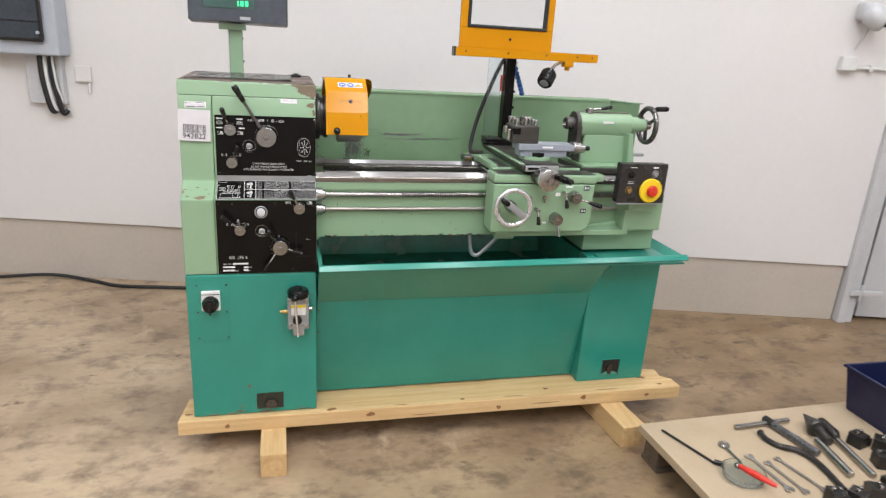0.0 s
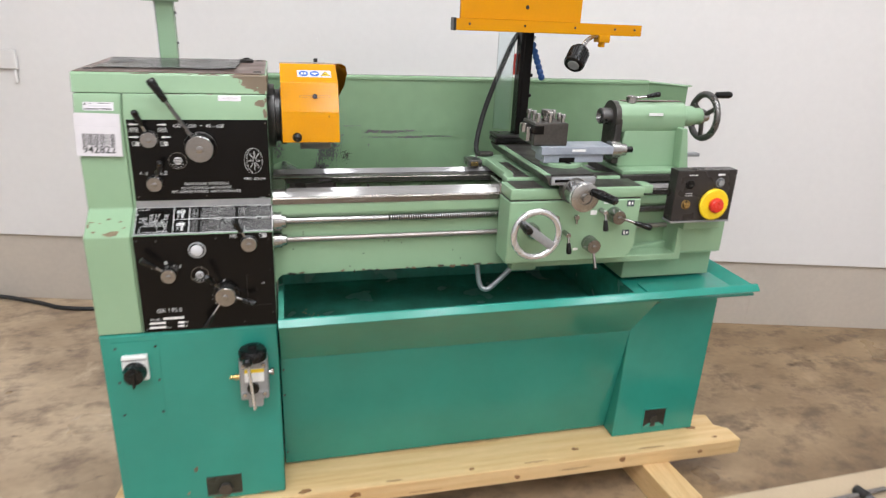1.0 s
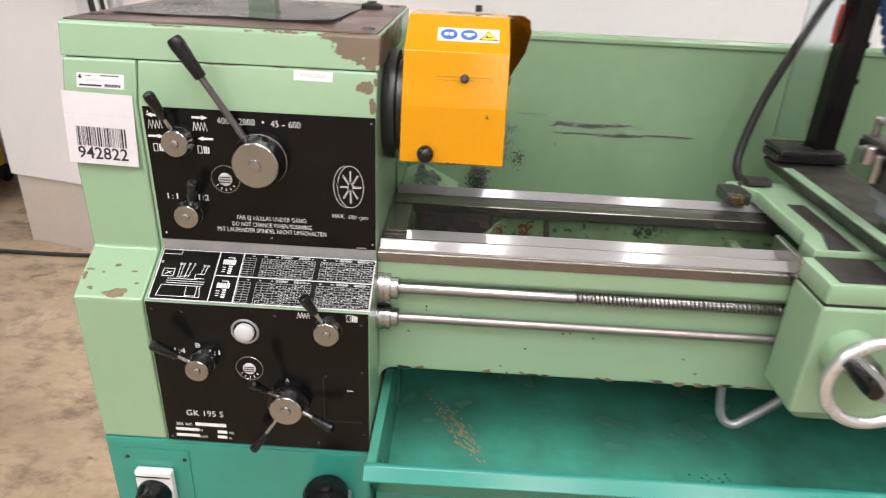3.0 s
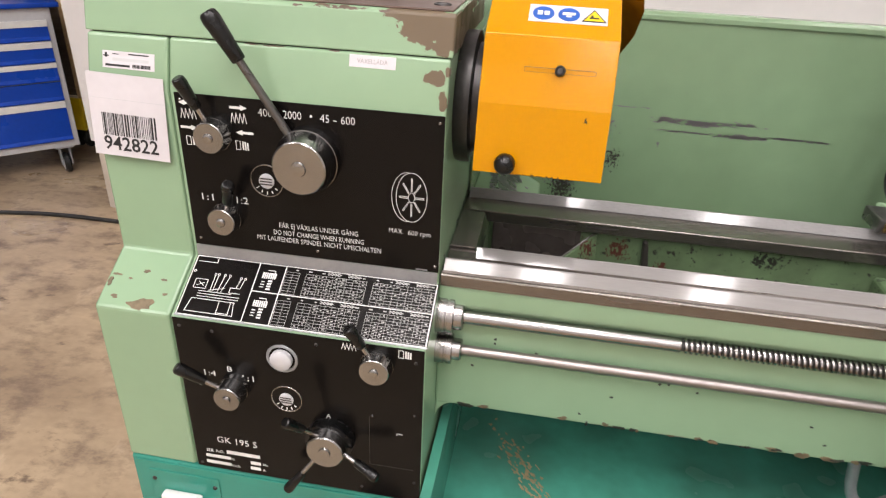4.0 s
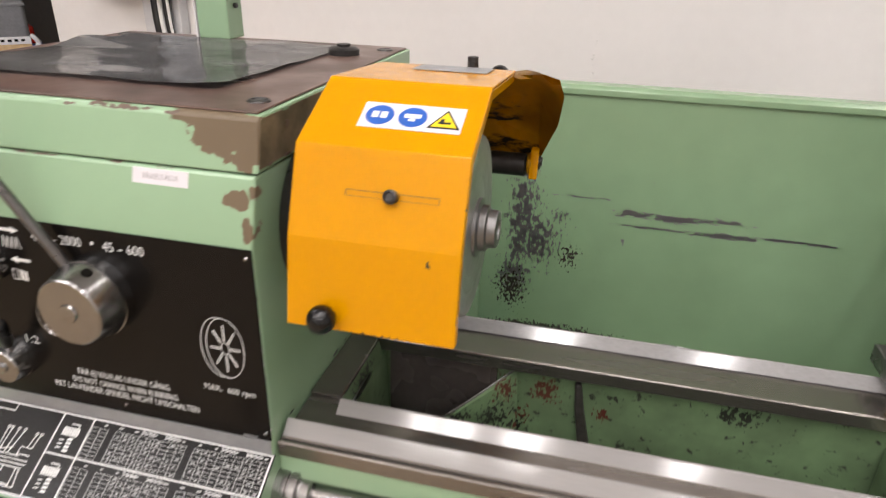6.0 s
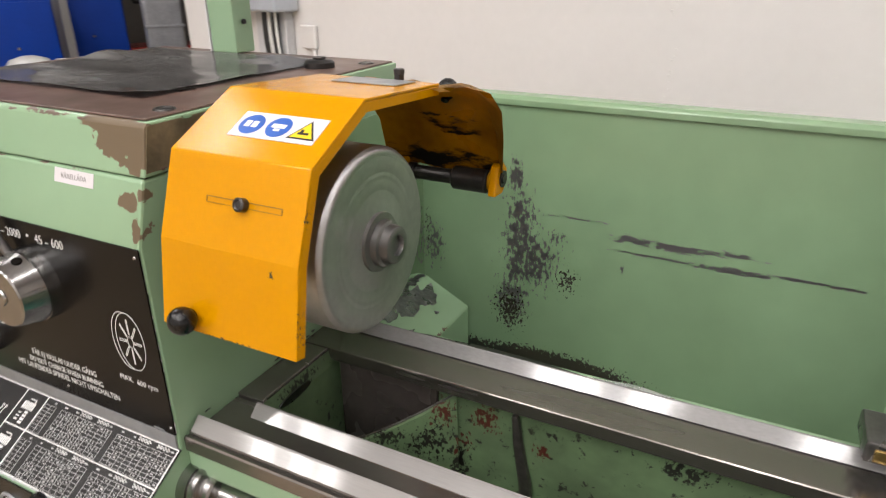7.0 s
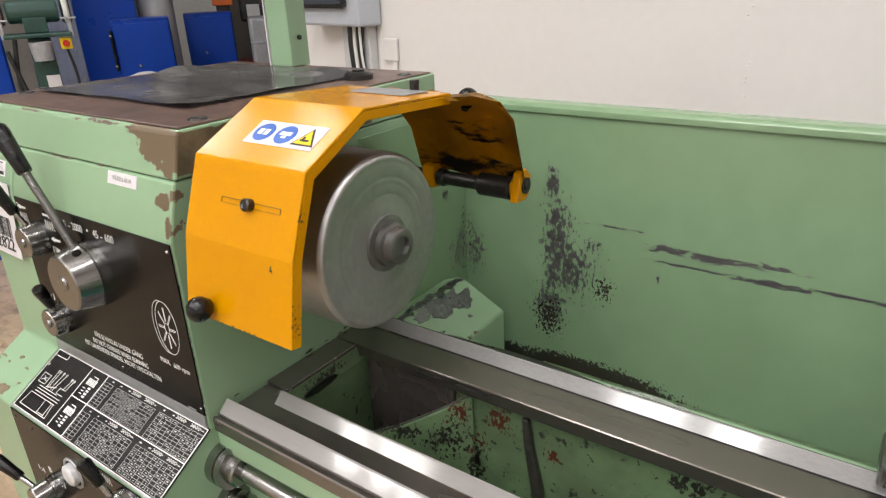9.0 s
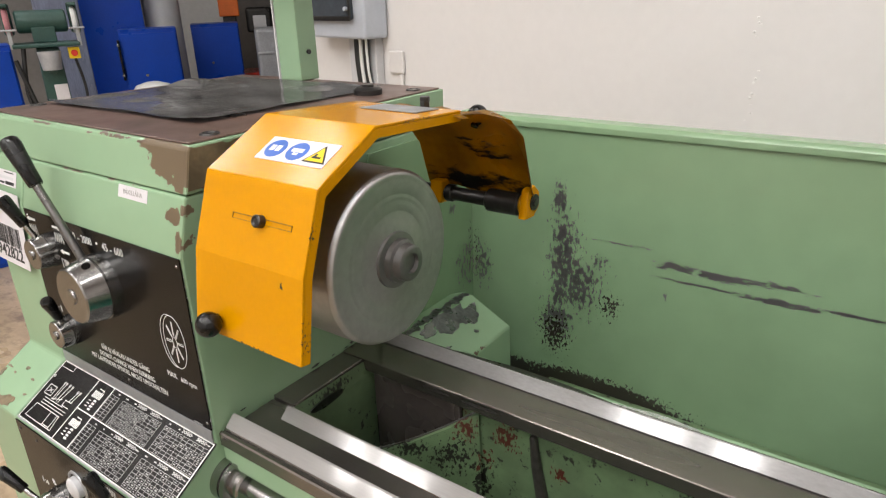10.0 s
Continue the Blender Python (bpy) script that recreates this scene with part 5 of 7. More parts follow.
    part("hinge_washer", join(spun([(0.011, 0), (0.011, 0.002)], (0.216, 0.384, 1.327), (1, 0.384, 1.327)), spun([(0.006, 0), (0.006, 0.004)], (0.216, 0.384, 1.327), (1, 0.384, 1.327))), DARK_STEEL, g)
    part("headstock_bolt", join(rod((0.004, 0.40, 1.285), (0.012, 0.40, 1.285), 0.010), rod((0.012, 0.40, 1.285), (0.02, 0.40, 1.285), 0.006)), STEEL, g)


chuck_and_guard()


def splash_guard():
    back = part("splash_guard", box(0.0, 1.475, 0.560, 0.564, 0.80, 1.392, 0.0005), SPLASH_GREEN, L, "large light green sheet splash guard, scratched")
    part("top_flange", prism([(0.556, 1.387), (0.556, 1.396), (0.562, 1.402), (0.59, 1.402), (0.59, 1.398), (0.566, 1.397), (0.566, 1.387)], -0.02, 1.476, "x", 0.001), SPLASH_GREEN, back)
    wing = part("right_wing", prism([(1.475, 0.560), (1.572, 0.44), (1.575, 0.443), (1.478, 0.564)], 0.80, 1.395, "z", 0.0005), SPLASH_GREEN, back)
    part("wing_flange", prism([(1.472, 0.556), (1.572, 0.436), (1.60, 0.455), (1.50, 0.59)], 1.392, 1.397, "z", 0.0005), LIGHT_GREEN, back)
    part("left_wing", box(0.001, 0.004, 0.30, 0.560, 0.88, 1.385, 0.0005), SPLASH_GREEN, back)
    part("rear_chute", prism([(0.004, 0.95), (0.004, 1.098), (0.034, 1.110), (0.048, 1.109), (0.125, 1.069), (0.128, 0.95)], 0.312, 0.486, "y", 0.003), LIGHT_GREEN, back)
    part("tray_back_floor", box(0.165, 1.47, 0.30, 0.559, 0.93, 0.945, 0), BED_GREEN, back)
    return back


splash_guard()


def carriage():
    sad = part("saddle", prism([(0.700, 0.0), (1.085, 0.0), (1.085, 0.045), (1.03, 0.075), (1.03, 0.29), (1.06, 0.33), (0.672, 0.33), (0.715, 0.27), (0.715, 0.075), (0.70, 0.045)], 1.1325, 1.160, "z", 0.004), LIGHT_GREEN, L, "light green saddle on the ways")
    part("saddle_front", prism([(0.680, -0.098), (1.118, -0.098), (1.118, -0.001), (0.680, -0.001)], 1.116, 1.1495, "z", 0.004), LIGHT_GREEN, sad)
    part("saddle_top", prism([(0.722, 0.004), (0.772, 0.004), (0.772, 0.20), (0.742, 0.20), (0.742, 0.07)], 1.1605, 1.1625, "z", 0.0005), CAST, sad)
    for x0, x1 in ((0.698, 0.786), (0.935, 1.110)):
        part("front_top", box(x0, x1, -0.090, -0.004, 1.1498, 1.1515, 0.0005), CAST, sad)
    part("saddle_top", box(0.960, 1.078, 0.004, 0.040, 1.1605, 1.1625, 0.0005), CAST, sad)
    part("wiper", box(0.676, 0.688, -0.012, 0.09, 1.112, 1.146, 0.003), STEEL, sad)
    part("wiper", box(0.652, 0.700, 0.257, 0.318, 1.1330, 1.157, 0.003), GREY_IRON, sad)
    part("felt", box(0.660, 0.686, 0.2545, 0.2575, 1.137, 1.151, 0.001), BRASS, sad)
    apr = part("apron", prism([(0.680, 0.915), (1.070, 0.915), (1.096, 0.93), (1.110, 0.965), (1.110, 1.112), (0.680, 1.112)], -0.100, 0.002, "y", 0.005, 3), LIGHT_GREEN, L, "light green apron with levers and handwheels")
    part("apron_seam", box(0.682, 1.108, -0.096, -0.002, 1.1121, 1.1159, 0), DARK_STEEL, apr)
    part("gib_plate", box(0.715, 0.80, -0.06, -0.01, 0.872, 0.914, 0.01), LIGHT_GREEN, apr)
    part("apron_ear", box(1.1185, 1.165, -0.07, -0.01, 1.118, 1.145, 0.004), LIGHT_GREEN, apr)
    part("apron_ear", box(1.1105, 1.135, -0.05, 0.0, 1.03, 1.075, 0.004), LIGHT_GREEN, apr)
    # cross slide
    cs = part("cross_slide", prism([(0.792, 1.164), (0.776, 1.190), (0.942, 1.190), (0.926, 1.164)], -0.118, 0.42, "y", 0.002), CAST, L, "worn grey cross slide")
    part("slide_top", box(0.800, 0.936, -0.105, 0.33, 1.1905, 1.1945, 0.001), CAST, cs)
    part("slide_edge", box(0.7775, 0.7995, -0.10, 0.33, 1.1905, 1.1935, 0.001), LIGHT_GREEN, cs)
    part("front_plate", box(0.792, 0.930, -0.130, -0.1185, 1.168, 1.192, 0.003), GREY_ALU, cs)
    part("feed_housing", rod((0.866, -0.099, 1.150), (0.866, -0.1365, 1.150), 0.040, seg=32), CAST, cs)
    part("front_slot", box(0.80, 0.85, -0.1315, -0.1295, 1.177, 1.185, 0.001), BLACK_PANEL, cs)
    part("rear_cover", box(0.775, 0.92, 0.36, 0.43, 1.1945, 1.212, 0.004), DARK_STEEL, cs)
    # compound rest with tool post
    cp = part("compound_rest", box(0.800, 1.040, -0.014, 0.074, 1.232, 1.257, 0.002), BLUE_GREY, L, "grey compound rest with a scale dial")
    part("slide_base", box(0.812, 1.012, -0.006, 0.066, 1.206, 1.2315, 0.002), BLUE_GREY, cp)
    part("swivel_base", spun([(0.066, 0), (0.066, 0.010), (0.060, 0.0115)], (0.885, 0.03, 1.1946), (0.885, 0.03, 2), 36), LIGHT_GREEN, cp)
    part("clamp_slot", box(0.862, 0.914, -0.0078, -0.0055, 1.2065, 1.222, 0.001), BLACK_PANEL, cp)
    part("clamp_nut", spun([(0.011, 0), (0.011, 0.012)], (0.889, -0.018, 1.1955), (0.889, -0.018, 2), 6), STEEL, cp)
    part("maker_plate", box(0.90, 0.945, -0.0155, -0.0138, 1.242, 1.249, 0), PRINT, cp)
    part("dial", spun([(0.030, 0), (0.030, 0.018), (0.026, 0.019), (0.026, 0.034), (0.020, 0.036), (0.020, 0.055)], (1.046, 0.03, 1.238), (2, 0.03, 1.238)), STEEL, cp)
    part("screw_end", rod((1.10, 0.03, 1.238), (1.128, 0.03, 1.238), 0.010), BLACK_PLASTIC, cp)
    tp = part("tool_post", box(0.776, 0.886, 0.0, 0.102, 1.2575, 1.326, 0.003), CAST, L, "dark steel tool post with clamping bolts")
    part("tool_slot", box(0.7745, 0.806, -0.0015, 0.1035, 1.293, 1.318, 0.001), BLACK_PANEL, tp)
    for x, y, h in ((0.789, 0.012, 0.020), (0.828, 0.012, 0.026), (0.870, 0.012, 0.018), (0.789, 0.090, 0.022), (0.872, 0.090, 0.020), (0.872, 0.048, 0.016), (0.789, 0.048, 0.024)):
        part("bolt", join(rod((x, y, 1.326), (x, y, 1.326 + h), 0.0062), spun([(0.0085, 0), (0.0085, 0.010), (0.007, 0.012)], (x, y, 1.322 + h), (x, y, 2), 6)), STEEL, tp)
    part("center_nut", join(rod((0.831, 0.050, 1.326), (0.831, 0.050, 1.356), 0.014), spun([(0.018, 0), (0.018, 0.018)], (0.831, 0.050, 1.342), (0.831, 0.050, 2), 6)), STEEL, tp)
    part("tool_holder", join(box(0.758, 0.7755, 0.018, 0.083, 1.268, 1.312, 0.002), rod((0.756, 0.038, 1.322), (0.756, 0.038, 1.294), 0.011)), STEEL, tp)
    # apron handwheel
    c = Vector((0.738, -0.178, 1.036))
    hw = part("handwheel", ring(c, (0, -1, 0.0), 0.069, 0.0098, 56, 12, 0.8), POLISHED, L, "polished rim handwheel with a black grip")
    part("spoke", turned(box(-0.066, 0.066, -0.007, 0.007, -0.013, 0.013, 0.003), pose(*c, 0, 36, 0)), GREY_ALU, hw)
    part("hub", spun([(0.022, 0), (0.022, 0.055), (0.016, 0.075), (0.009, 0.083)], (c.x, -0.10, c.z), (c.x, -1, c.z)), STEEL, hw)
    part("dial_ring", spun([(0.042, 0), (0.042, 0.03)], (c.x, -0.10, c.z), (c.x, -1, c.z), 32), LIGHT_GREEN, hw)
    part("grip", spun([(0.008, 0), (0.010, 0.01), (0.0125, 0.05), (0.010, 0.065)], (c.x - 0.052, -0.185, c.z + 0.036), (c.x - 0.050, -0.26, c.z + 0.034)), BLACK_PLASTIC, hw)
    # cross slide dial with crank
    cr = part("cross_feed_dial", spun([(0.036, 0), (0.036, 0.045), (0.043, 0.047), (0.043, 0.066), (0.038, 0.069), (0.020, 0.0695), (0.019, 0.066), (0.012, 0.066), (0.011, 0.078)], (0.866, -0.137, 1.150), (0.866, -1, 1.150), 40), STEEL, L, "steel cross feed dial with crank")
    part("dial_face", spun([(0.0435, 0.0), (0.0435, 0.012)], (0.866, -0.186, 1.150), (0.866, -1, 1.150), 36), POLISHED, cr)
    part("crank", spun([(0.012, 0), (0.012, 0.006), (0.0145, 0.02), (0.012, 0.075), (0.008, 0.08)], (0.890, -0.205, 1.166), (0.925, -0.278, 1.158)), BLACK_PLASTIC, cr)
    # apron levers
    for x, z, tip, gl in ((1.020, 1.064, (1.118, -0.165, 1.036), 0.055), (0.948, 0.974, (0.956, -0.150, 0.905), 0.004)):
        k = knob((x, -0.1005, z), 0.022, 0.04, L, "apron_lever")
        handle((x, -0.13, z), tip, gl, k, 0.0045, 0.0085)
    for x, z in ((0.862, 1.012), (0.975, 1.080)):
        k = part("lock_lever", rod((x, -0.10, z), (x, -0.135, z), 0.008), STEEL, L)
        handle((x, -0.13, z + 0.002), (x + 0.002, -0.145, z - 0.055), 0.034, k, 0.004, 0.008)
    for x, z, w, h in ((1.074, 1.098, 0.024, 0.020), (1.070, 1.003, 0.024, 0.018), (0.952, 1.072, 0.020, 0.014), (0.998, 1.103, 0.03, 0.007), (0.905, 0.955, 0.016, 0.007)):
        lab = part("symbol_plate", box(x - w / 2, x + w / 2, -0.1013, -0.1003, z - h / 2, z + h / 2, 0), WINDOW_GREY if h > 0.015 else PRINT, apr)
        if h > 0.015:
            part("symbol", bars([(-w * 0.2, 0, w * 0.25, h * 0.55), (w * 0.22, 0, w * 0.2, h * 0.4)], face(x, -0.1015, z)), PRINT, apr)
    for x, z in ((0.83, 1.06), (0.895, 1.06)):
        part("oiler", join(rod((x, -0.10, z), (x, -0.112, z), 0.008), rod((x, -0.108, z), (x, -0.108, z - 0.02), 0.004)), STEEL, apr)
    # coolant pipe hanging into the tray
    part("coolant_pipe", tube([(0.79, 0.03, 0.895), (0.750, 0.035, 0.845), (0.700, 0.04, 0.790), (0.672, 0.04, 0.772), (0.650, 0.05, 0.790), (0.640, 0.06, 0.87)], 0.0085), GREY_ALU, L, "grey coolant hose drooping into the tray")


carriage()


def tailstock():
    y, z = 0.125, 1.330
    body = join(prism([(y - 0.042, z - 0.03), (y - 0.048, z + 0.01), (y - 0.03, z + 0.042), (y, z + 0.050), (y + 0.03, z + 0.042), (y + 0.05, z), (y + 0.048, z - 0.05), (y - 0.03, z - 0.05)], 1.095, 1.345, "x", 0.006),
                prism([(1.115, 1.165), (1.345, 1.165), (1.335, 1.29), (1.13, 1.29)], y - 0.035, y + 0.05, "y", 0.006))
    ts = part("tailstock", body, LIGHT_GREEN, L, "light green tailstock with handwheel", sharp=25)
    part("base", prism([(1.10, 1.1325), (1.37, 1.1325), (1.37, 1.1545), (1.10, 1.1545)], 0.02, 0.27, "y", 0.002), CAST, ts)
    part("base_block", prism([(1.105, 1.1548), (1.365, 1.1548), (1.36, 1.168), (1.11, 1.168)], 0.03, 0.26, "y", 0.003), LIGHT_GREEN, ts)
    part("worn_edge", box(1.12, 1.335, y - 0.012, y + 0.012, z + 0.0485, z + 0.0508, 0.0005), LID_TOP, ts)
    part("rib", prism([(1.325, 1.165), (1.36, 1.165), (1.335, 1.30), (1.315, 1.30)], y - 0.075, y - 0.03, "y", 0.004), LIGHT_GREEN, ts)
    part("nose", join(spun([(0.05, 0), (0.05, 0.018)], (1.085, y, z), (2, y, z), 32), box(1.088, 1.112, y - 0.046, y + 0.046, 1.18, z, 0.004)), CAST, ts)
    part("quill", spun([(0.004, 0.014), (0.014, 0.012), (0.022, 0), (0.026, 0.003), (0.026, 0.040)], (1.048, y, z), (2, y, z), 32), GREY_IRON, ts)
    part("quill_dial", spun([(0.034, 0), (0.034, 0.04), (0.028, 0.042), (0.028, 0.075)], (1.345, y, z), (2, y, z), 32), LIGHT_GREEN, ts)
    part("collar", spun([(0.026, 0), (0.026, 0.02)], (1.412, y, z), (2, y, z), 24), STEEL, ts)
    w = part("handwheel", ring((1.438, y, z), (1, 0, 0), 0.073, 0.0115, 44, 10), GREY_IRON, L, "dark iron tailstock handwheel with a grip")
    for k in range(3):
        a = radians(30 + 120 * k)
        part("spoke", rod((1.432, y, z), (1.438, y + 0.072 * math.cos(a), z + 0.072 * math.sin(a)), 0.008), CAST, w)
    part("hub", rod((1.42, y, z), (1.452, y, z), 0.018), STEEL, w)
    part("grip", spun([(0.006, 0), (0.011, 0.005), (0.012, 0.05), (0.009, 0.06)], (1.462, y - 0.01, z + 0.072), (1.6, y - 0.01, z + 0.076)), BLACK_PLASTIC, w)
    l = part("quill_lock", join(spun([(0.017, 0), (0.017, 0.018), (0.012, 0.022)], (1.15, y - 0.01, z + 0.045), (1.15, y - 0.01, 2)), rod((1.15, y - 0.01, z + 0.058), (1.20, y - 0.02, z + 0.066), 0.005)), STEEL, L, "quill clamp with a black handle")
    part("grip", spun([(0.006, 0), (0.009, 0.04), (0.006, 0.046)], (1.198, y - 0.02, z + 0.066), (1.26, y - 0.03, z + 0.079)), BLACK_PLASTIC, l)
    part("name_label", box(1.20, 1.25, y - 0.0505, y - 0.0485, z + 0.008, z + 0.017, 0), PRINT, ts)
    part("clamp_bar", box(1.36, 1.425, y - 0.035, y - 0.01, 1.198, 1.210, 0.002), GREY_ALU, ts)


tailstock()


def control_box():
    c = part("control_box", box(1.199, 1.408, -0.135, -0.092, 1.045, 1.207, 0.003), CONTROL_GREY, L, "dark grey control box with emergency stop")
    part("box_edge", box(1.198, 1.409, -0.137, -0.090, 1.0395, 1.0445, 0.001), GREY_ALU, c)
    part("stop_collar", spun([(0.048, 0), (0.050, 0.003), (0.050, 0.009), (0.046, 0.012)], (1.338, -0.1355, 1.099), (1.338, -1, 1.099), 40), SIGN_YELLOW, c)
    part("stop_button", spun([(0.021, 0), (0.0235, 0.004), (0.0235, 0.012), (0.019, 0.018), (0.006, 0.0195)], (1.338, -0.1478, 1.099), (1.338, -1, 1.099), 32), RED, c, "red mushroom stop button")
    for x, z, mat in ((1.247, 1.163, BLACK_PLASTIC), (1.352, 1.167, GREY_ALU), (1.243, 1.099, BRASS)):
        part("push_button", join(ring((x, -0.1355, z), (0, -1, 0), 0.0135, 0.002, 24, 6), spun([(0.009, 0), (0.009, 0.006)], (x, -0.1355, z), (x, -1, z), 20)), mat, c)
    part("symbol", bars([(-0.062, 0.077, 0.030, 0.003), (0.037, 0.077, 0.024, 0.006), (-0.068, 0.019, 0.026, 0.0015), (-0.068, 0.012, 0.026, 0.0015)], face(1.315, -0.1357, 1.115)), PRINT, c)
    part("bracket", box(1.28, 1.42, -0.091, 0.0, 1.00, 1.039, 0.004), LIGHT_GREEN, c)


control_box()


def chip_shield():
    y = 0.22
    post = part("guard_post", join(box(0.848, 0.862, 0.36, 0.41, 1.213, 1.585, 0.002), box(0.8625, 0.892, 0.365, 0.41, 1.213, 1.585, 0.002), rod((0.892, 0.385, 1.43), (0.905, 0.385, 1.43), 0.006), rod((0.892, 0.385, 1.36), (0.905, 0.385, 1.36), 0.006)), BLACK_PANEL, L, "black post carrying the yellow chip shield")
    part("post_foot", box(0.775, 0.90, 0.34, 0.43, 1.2155, 1.225, 0.002), DARK_STEEL, post)
    part("arm", box(0.85, 0.93, y, 0.41, 1.585, 1.60, 0.003), GREY_ALU, post)
    part("red_cable", tube([(0.842, 0.40, 1.43), (0.840, 0.40, 1.46), (0.842, 0.40, 1.50)], 0.0045), RED, post)
    part("clear_shield", box(0.775, 0.835, 0.392, 0.396, 1.24, 1.57, 0), FROSTED, post)
    sh = part("chip_shield", join(box(0.585, 0.985, y - 0.012, y + 0.004, 1.612, 1.692, 0.002), box(0.585, 0.615, y - 0.012, y + 0.004, 1.692, 2.08, 0.002),
                                  box(0.955, 0.985, y - 0.012, y + 0.004, 1.692, 2.08, 0.002), box(0.585, 0.985, y - 0.012, y + 0.004, 2.08, 2.12, 0.002)), YELLOW, L, "yellow chip shield frame with clear window")
    part("rail", prism([(y - 0.03, 1.578), (y - 0.03, 1.612), (y + 0.012, 1.612), (y + 0.012, 1.608), (y - 0.026, 1.608), (y - 0.026, 1.578)], 0.568, 1.195, "x", 0.0008), YELLOW, sh, "folded yellow rail")
    part("rail_back", box(0.568, 1.195, y + 0.010, y + 0.014, 1.576, 1.612, 0.001), YELLOW, sh)
    part("rail_end", box(0.560, 0.568, y - 0.03, y + 0.012, 1.576, 1.614, 0.002), DARK_STEEL, sh)
    out = [(0.615, 1.692), (0.955, 1.692), (0.955, 2.08), (0.615, 2.08)]
    gas = join(box(0.614, 0.956, y - 0.018, y + 0.010, 1.690, 1.703, 0.004), box(0.614, 0.627, y - 0.018, y + 0.010, 1.70, 2.082, 0.004), box(0.943, 0.956, y - 0.018, y + 0.010, 1.70, 2.082, 0.004), box(0.614, 0.956, y - 0.018, y + 0.010, 2.07, 2.083, 0.004))
    part("gasket", gas, BLACK_RUBBER, sh, "black rubber window seal")
    pane = part("pane", box(0.625, 0.945, y - 0.006, y - 0.002, 1.70, 2.075, 0), CLEAR, sh, "clear plastic window")
    pane.visible_shadow = False
    for x in (0.61, 0.79, 0.96, 1.10, 1.17):
        part("screw", spun([(0.004, 0), (0.003, 0.002)], (x, y - 0.03, 1.597), (x, -1, 1.597), 10), DARK_STEEL, sh)
    part("shield_screw", spun([(0.006, 0), (0.004, 0.004)], (0.80, y - 0.012, 1.652), (0.80, -1, 1.652), 12), DARK_STEEL, sh)
    # machine lamp under the rail
    la = part("work_lamp", spun([(0.015, 0), (0.026, 0.006), (0.029, 0.02), (0.031, 0.062), (0.030, 0.070), (0.027, 0.072)], (0.955, 0.12, 1.538), (0.910, 0.075, 1.482), 20), BLACK_PLASTIC, L, "black ribbed work lamp hanging from the rail")
    ribs = bmesh.new()
    m = aim((0.955, 0.12, 1.538), (0.910, 0.075, 1.482))
    for k in range(18):
        a = 2 * math.pi * k / 18
        bmesh.ops.create_cube(ribs, size=1, matrix=m @ Matrix.Rotation(a, 4, "Z") @ Matrix.Translation((0.0300, 0, 0.040)) @ Matrix.Diagonal((0.005, 0.004, 0.050, 1)))
    part("ribs", ribs, BLACK_PLASTIC, la)
    part("lens", turned(spun([(0.019, 0.0), (0.017, 0.002)], (0, 0, 0.0715), (0, 0, 1), 20), m), GREY_ALU, la)
    part("stem", tube([(0.955, 0.12, 1.538), (0.982, 0.14, 1.562), (1.02, 0.18, 1.572), (1.055, 0.205, 1.570)], 0.007), STEEL, la)
    part("clamp", join(box(1.045, 1.085, 0.185, 0.225, 1.555, 1.578, 0.003), rod((1.065, 0.205, 1.54), (1.065, 0.205, 1.56), 0.011)), YELLOW, la)
    # segmented coolant nozzle, black cable
    pts = [(0.893 + 0.0055 * k - 0.0001 * k * k, 0.38 - 0.005 * k, 1.543 - 0.0165 * k - (0.008 if k else 0)) for k in range(8)]
    hz = part("coolant_nozzle", rod((0.89, 0.385, 1.558), (0.902, 0.38, 1.552), 0.009), GREY_ALU, L, "blue segmented coolant nozzle")
    for a, b in zip(pts, pts[1:]):
        part("segment", ball((Vector(a) + Vector(b)) / 2, 0.0120, 14), HOSE_BLUE, hz)
    part("black_cable", tube([(0.86, 0.40, 1.575), (0.84, 0.42, 1.545), (0.80, 0.43, 1.44), (0.755, 0.44, 1.30), (0.725, 0.42, 1.18), (0.722, 0.36, 1.145), (0.73, 0.31, 1.145)], 0.009), BLACK_RUBBER, L, "black cable looping down to the saddle")
    part("cable_gland", join(box(0.70, 0.75, 0.290, 0.322, 1.163, 1.176, 0.003), rod((0.69, 0.31, 1.155), (0.73, 0.31, 1.155), 0.009)), CAST, L)


chip_shield()


def readout():
    col = part("readout_column", box(-0.324, -0.272, 0.447, 0.490, 1.4525, 1.665, 0.002), LIGHT_GREEN, L, "light green sheet column for the readout")
    part("column_edge", box(-0.3275, -0.3245, 0.445, 0.4895, 1.4525, 1.665, 0.0005), PAPER, col)
    for z in (1.50, 1.59):
        part("bolt", rod((-0.272, 0.468, z), (-0.267, 0.468, z), 0.004), DARK_STEEL, col)
    part("bracket", box(-0.36, -0.255, 0.427, 0.4465, 1.622, 1.646, 0.002), LIGHT_GREEN, col)
    d = part("digital_readout", turned(box(-0.19, 0.19, -0.05, 0.05, 0.0, 0.20, 0.004), pose(-0.28, 0.44, 1.648, -6, 0, 0)), DARK_STEEL, L, "dark digital readout with green figures")
    m = pose(-0.28, 0.389, 1.648, 84, 0, 0)
    part("front", turned(box(-0.186, 0.186, 0.006, 0.196, -0.003, 0.0004, 0.001), m), WINDOW_GREY, d)
    part("display", turned(box(-0.13, 0.06, 0.055, 0.185, 0.0004, 0.002, 0.001), m), GRINDER_GREEN, d)
    for row in (0.075, 0.12):
        part("figures", bars([(0.0, row, 0.006, 0.02), (0.014, row, 0.012, 0.02), (0.032, row, 0.012, 0.02)], m @ pose(0, 0, 0.0025)), DIGITS, d)
    part("name_plate", turned(box(0.005, 0.045, 0.014, 0.026, 0.0004, 0.0015, 0), m), GREY_ALU, d)


readout()


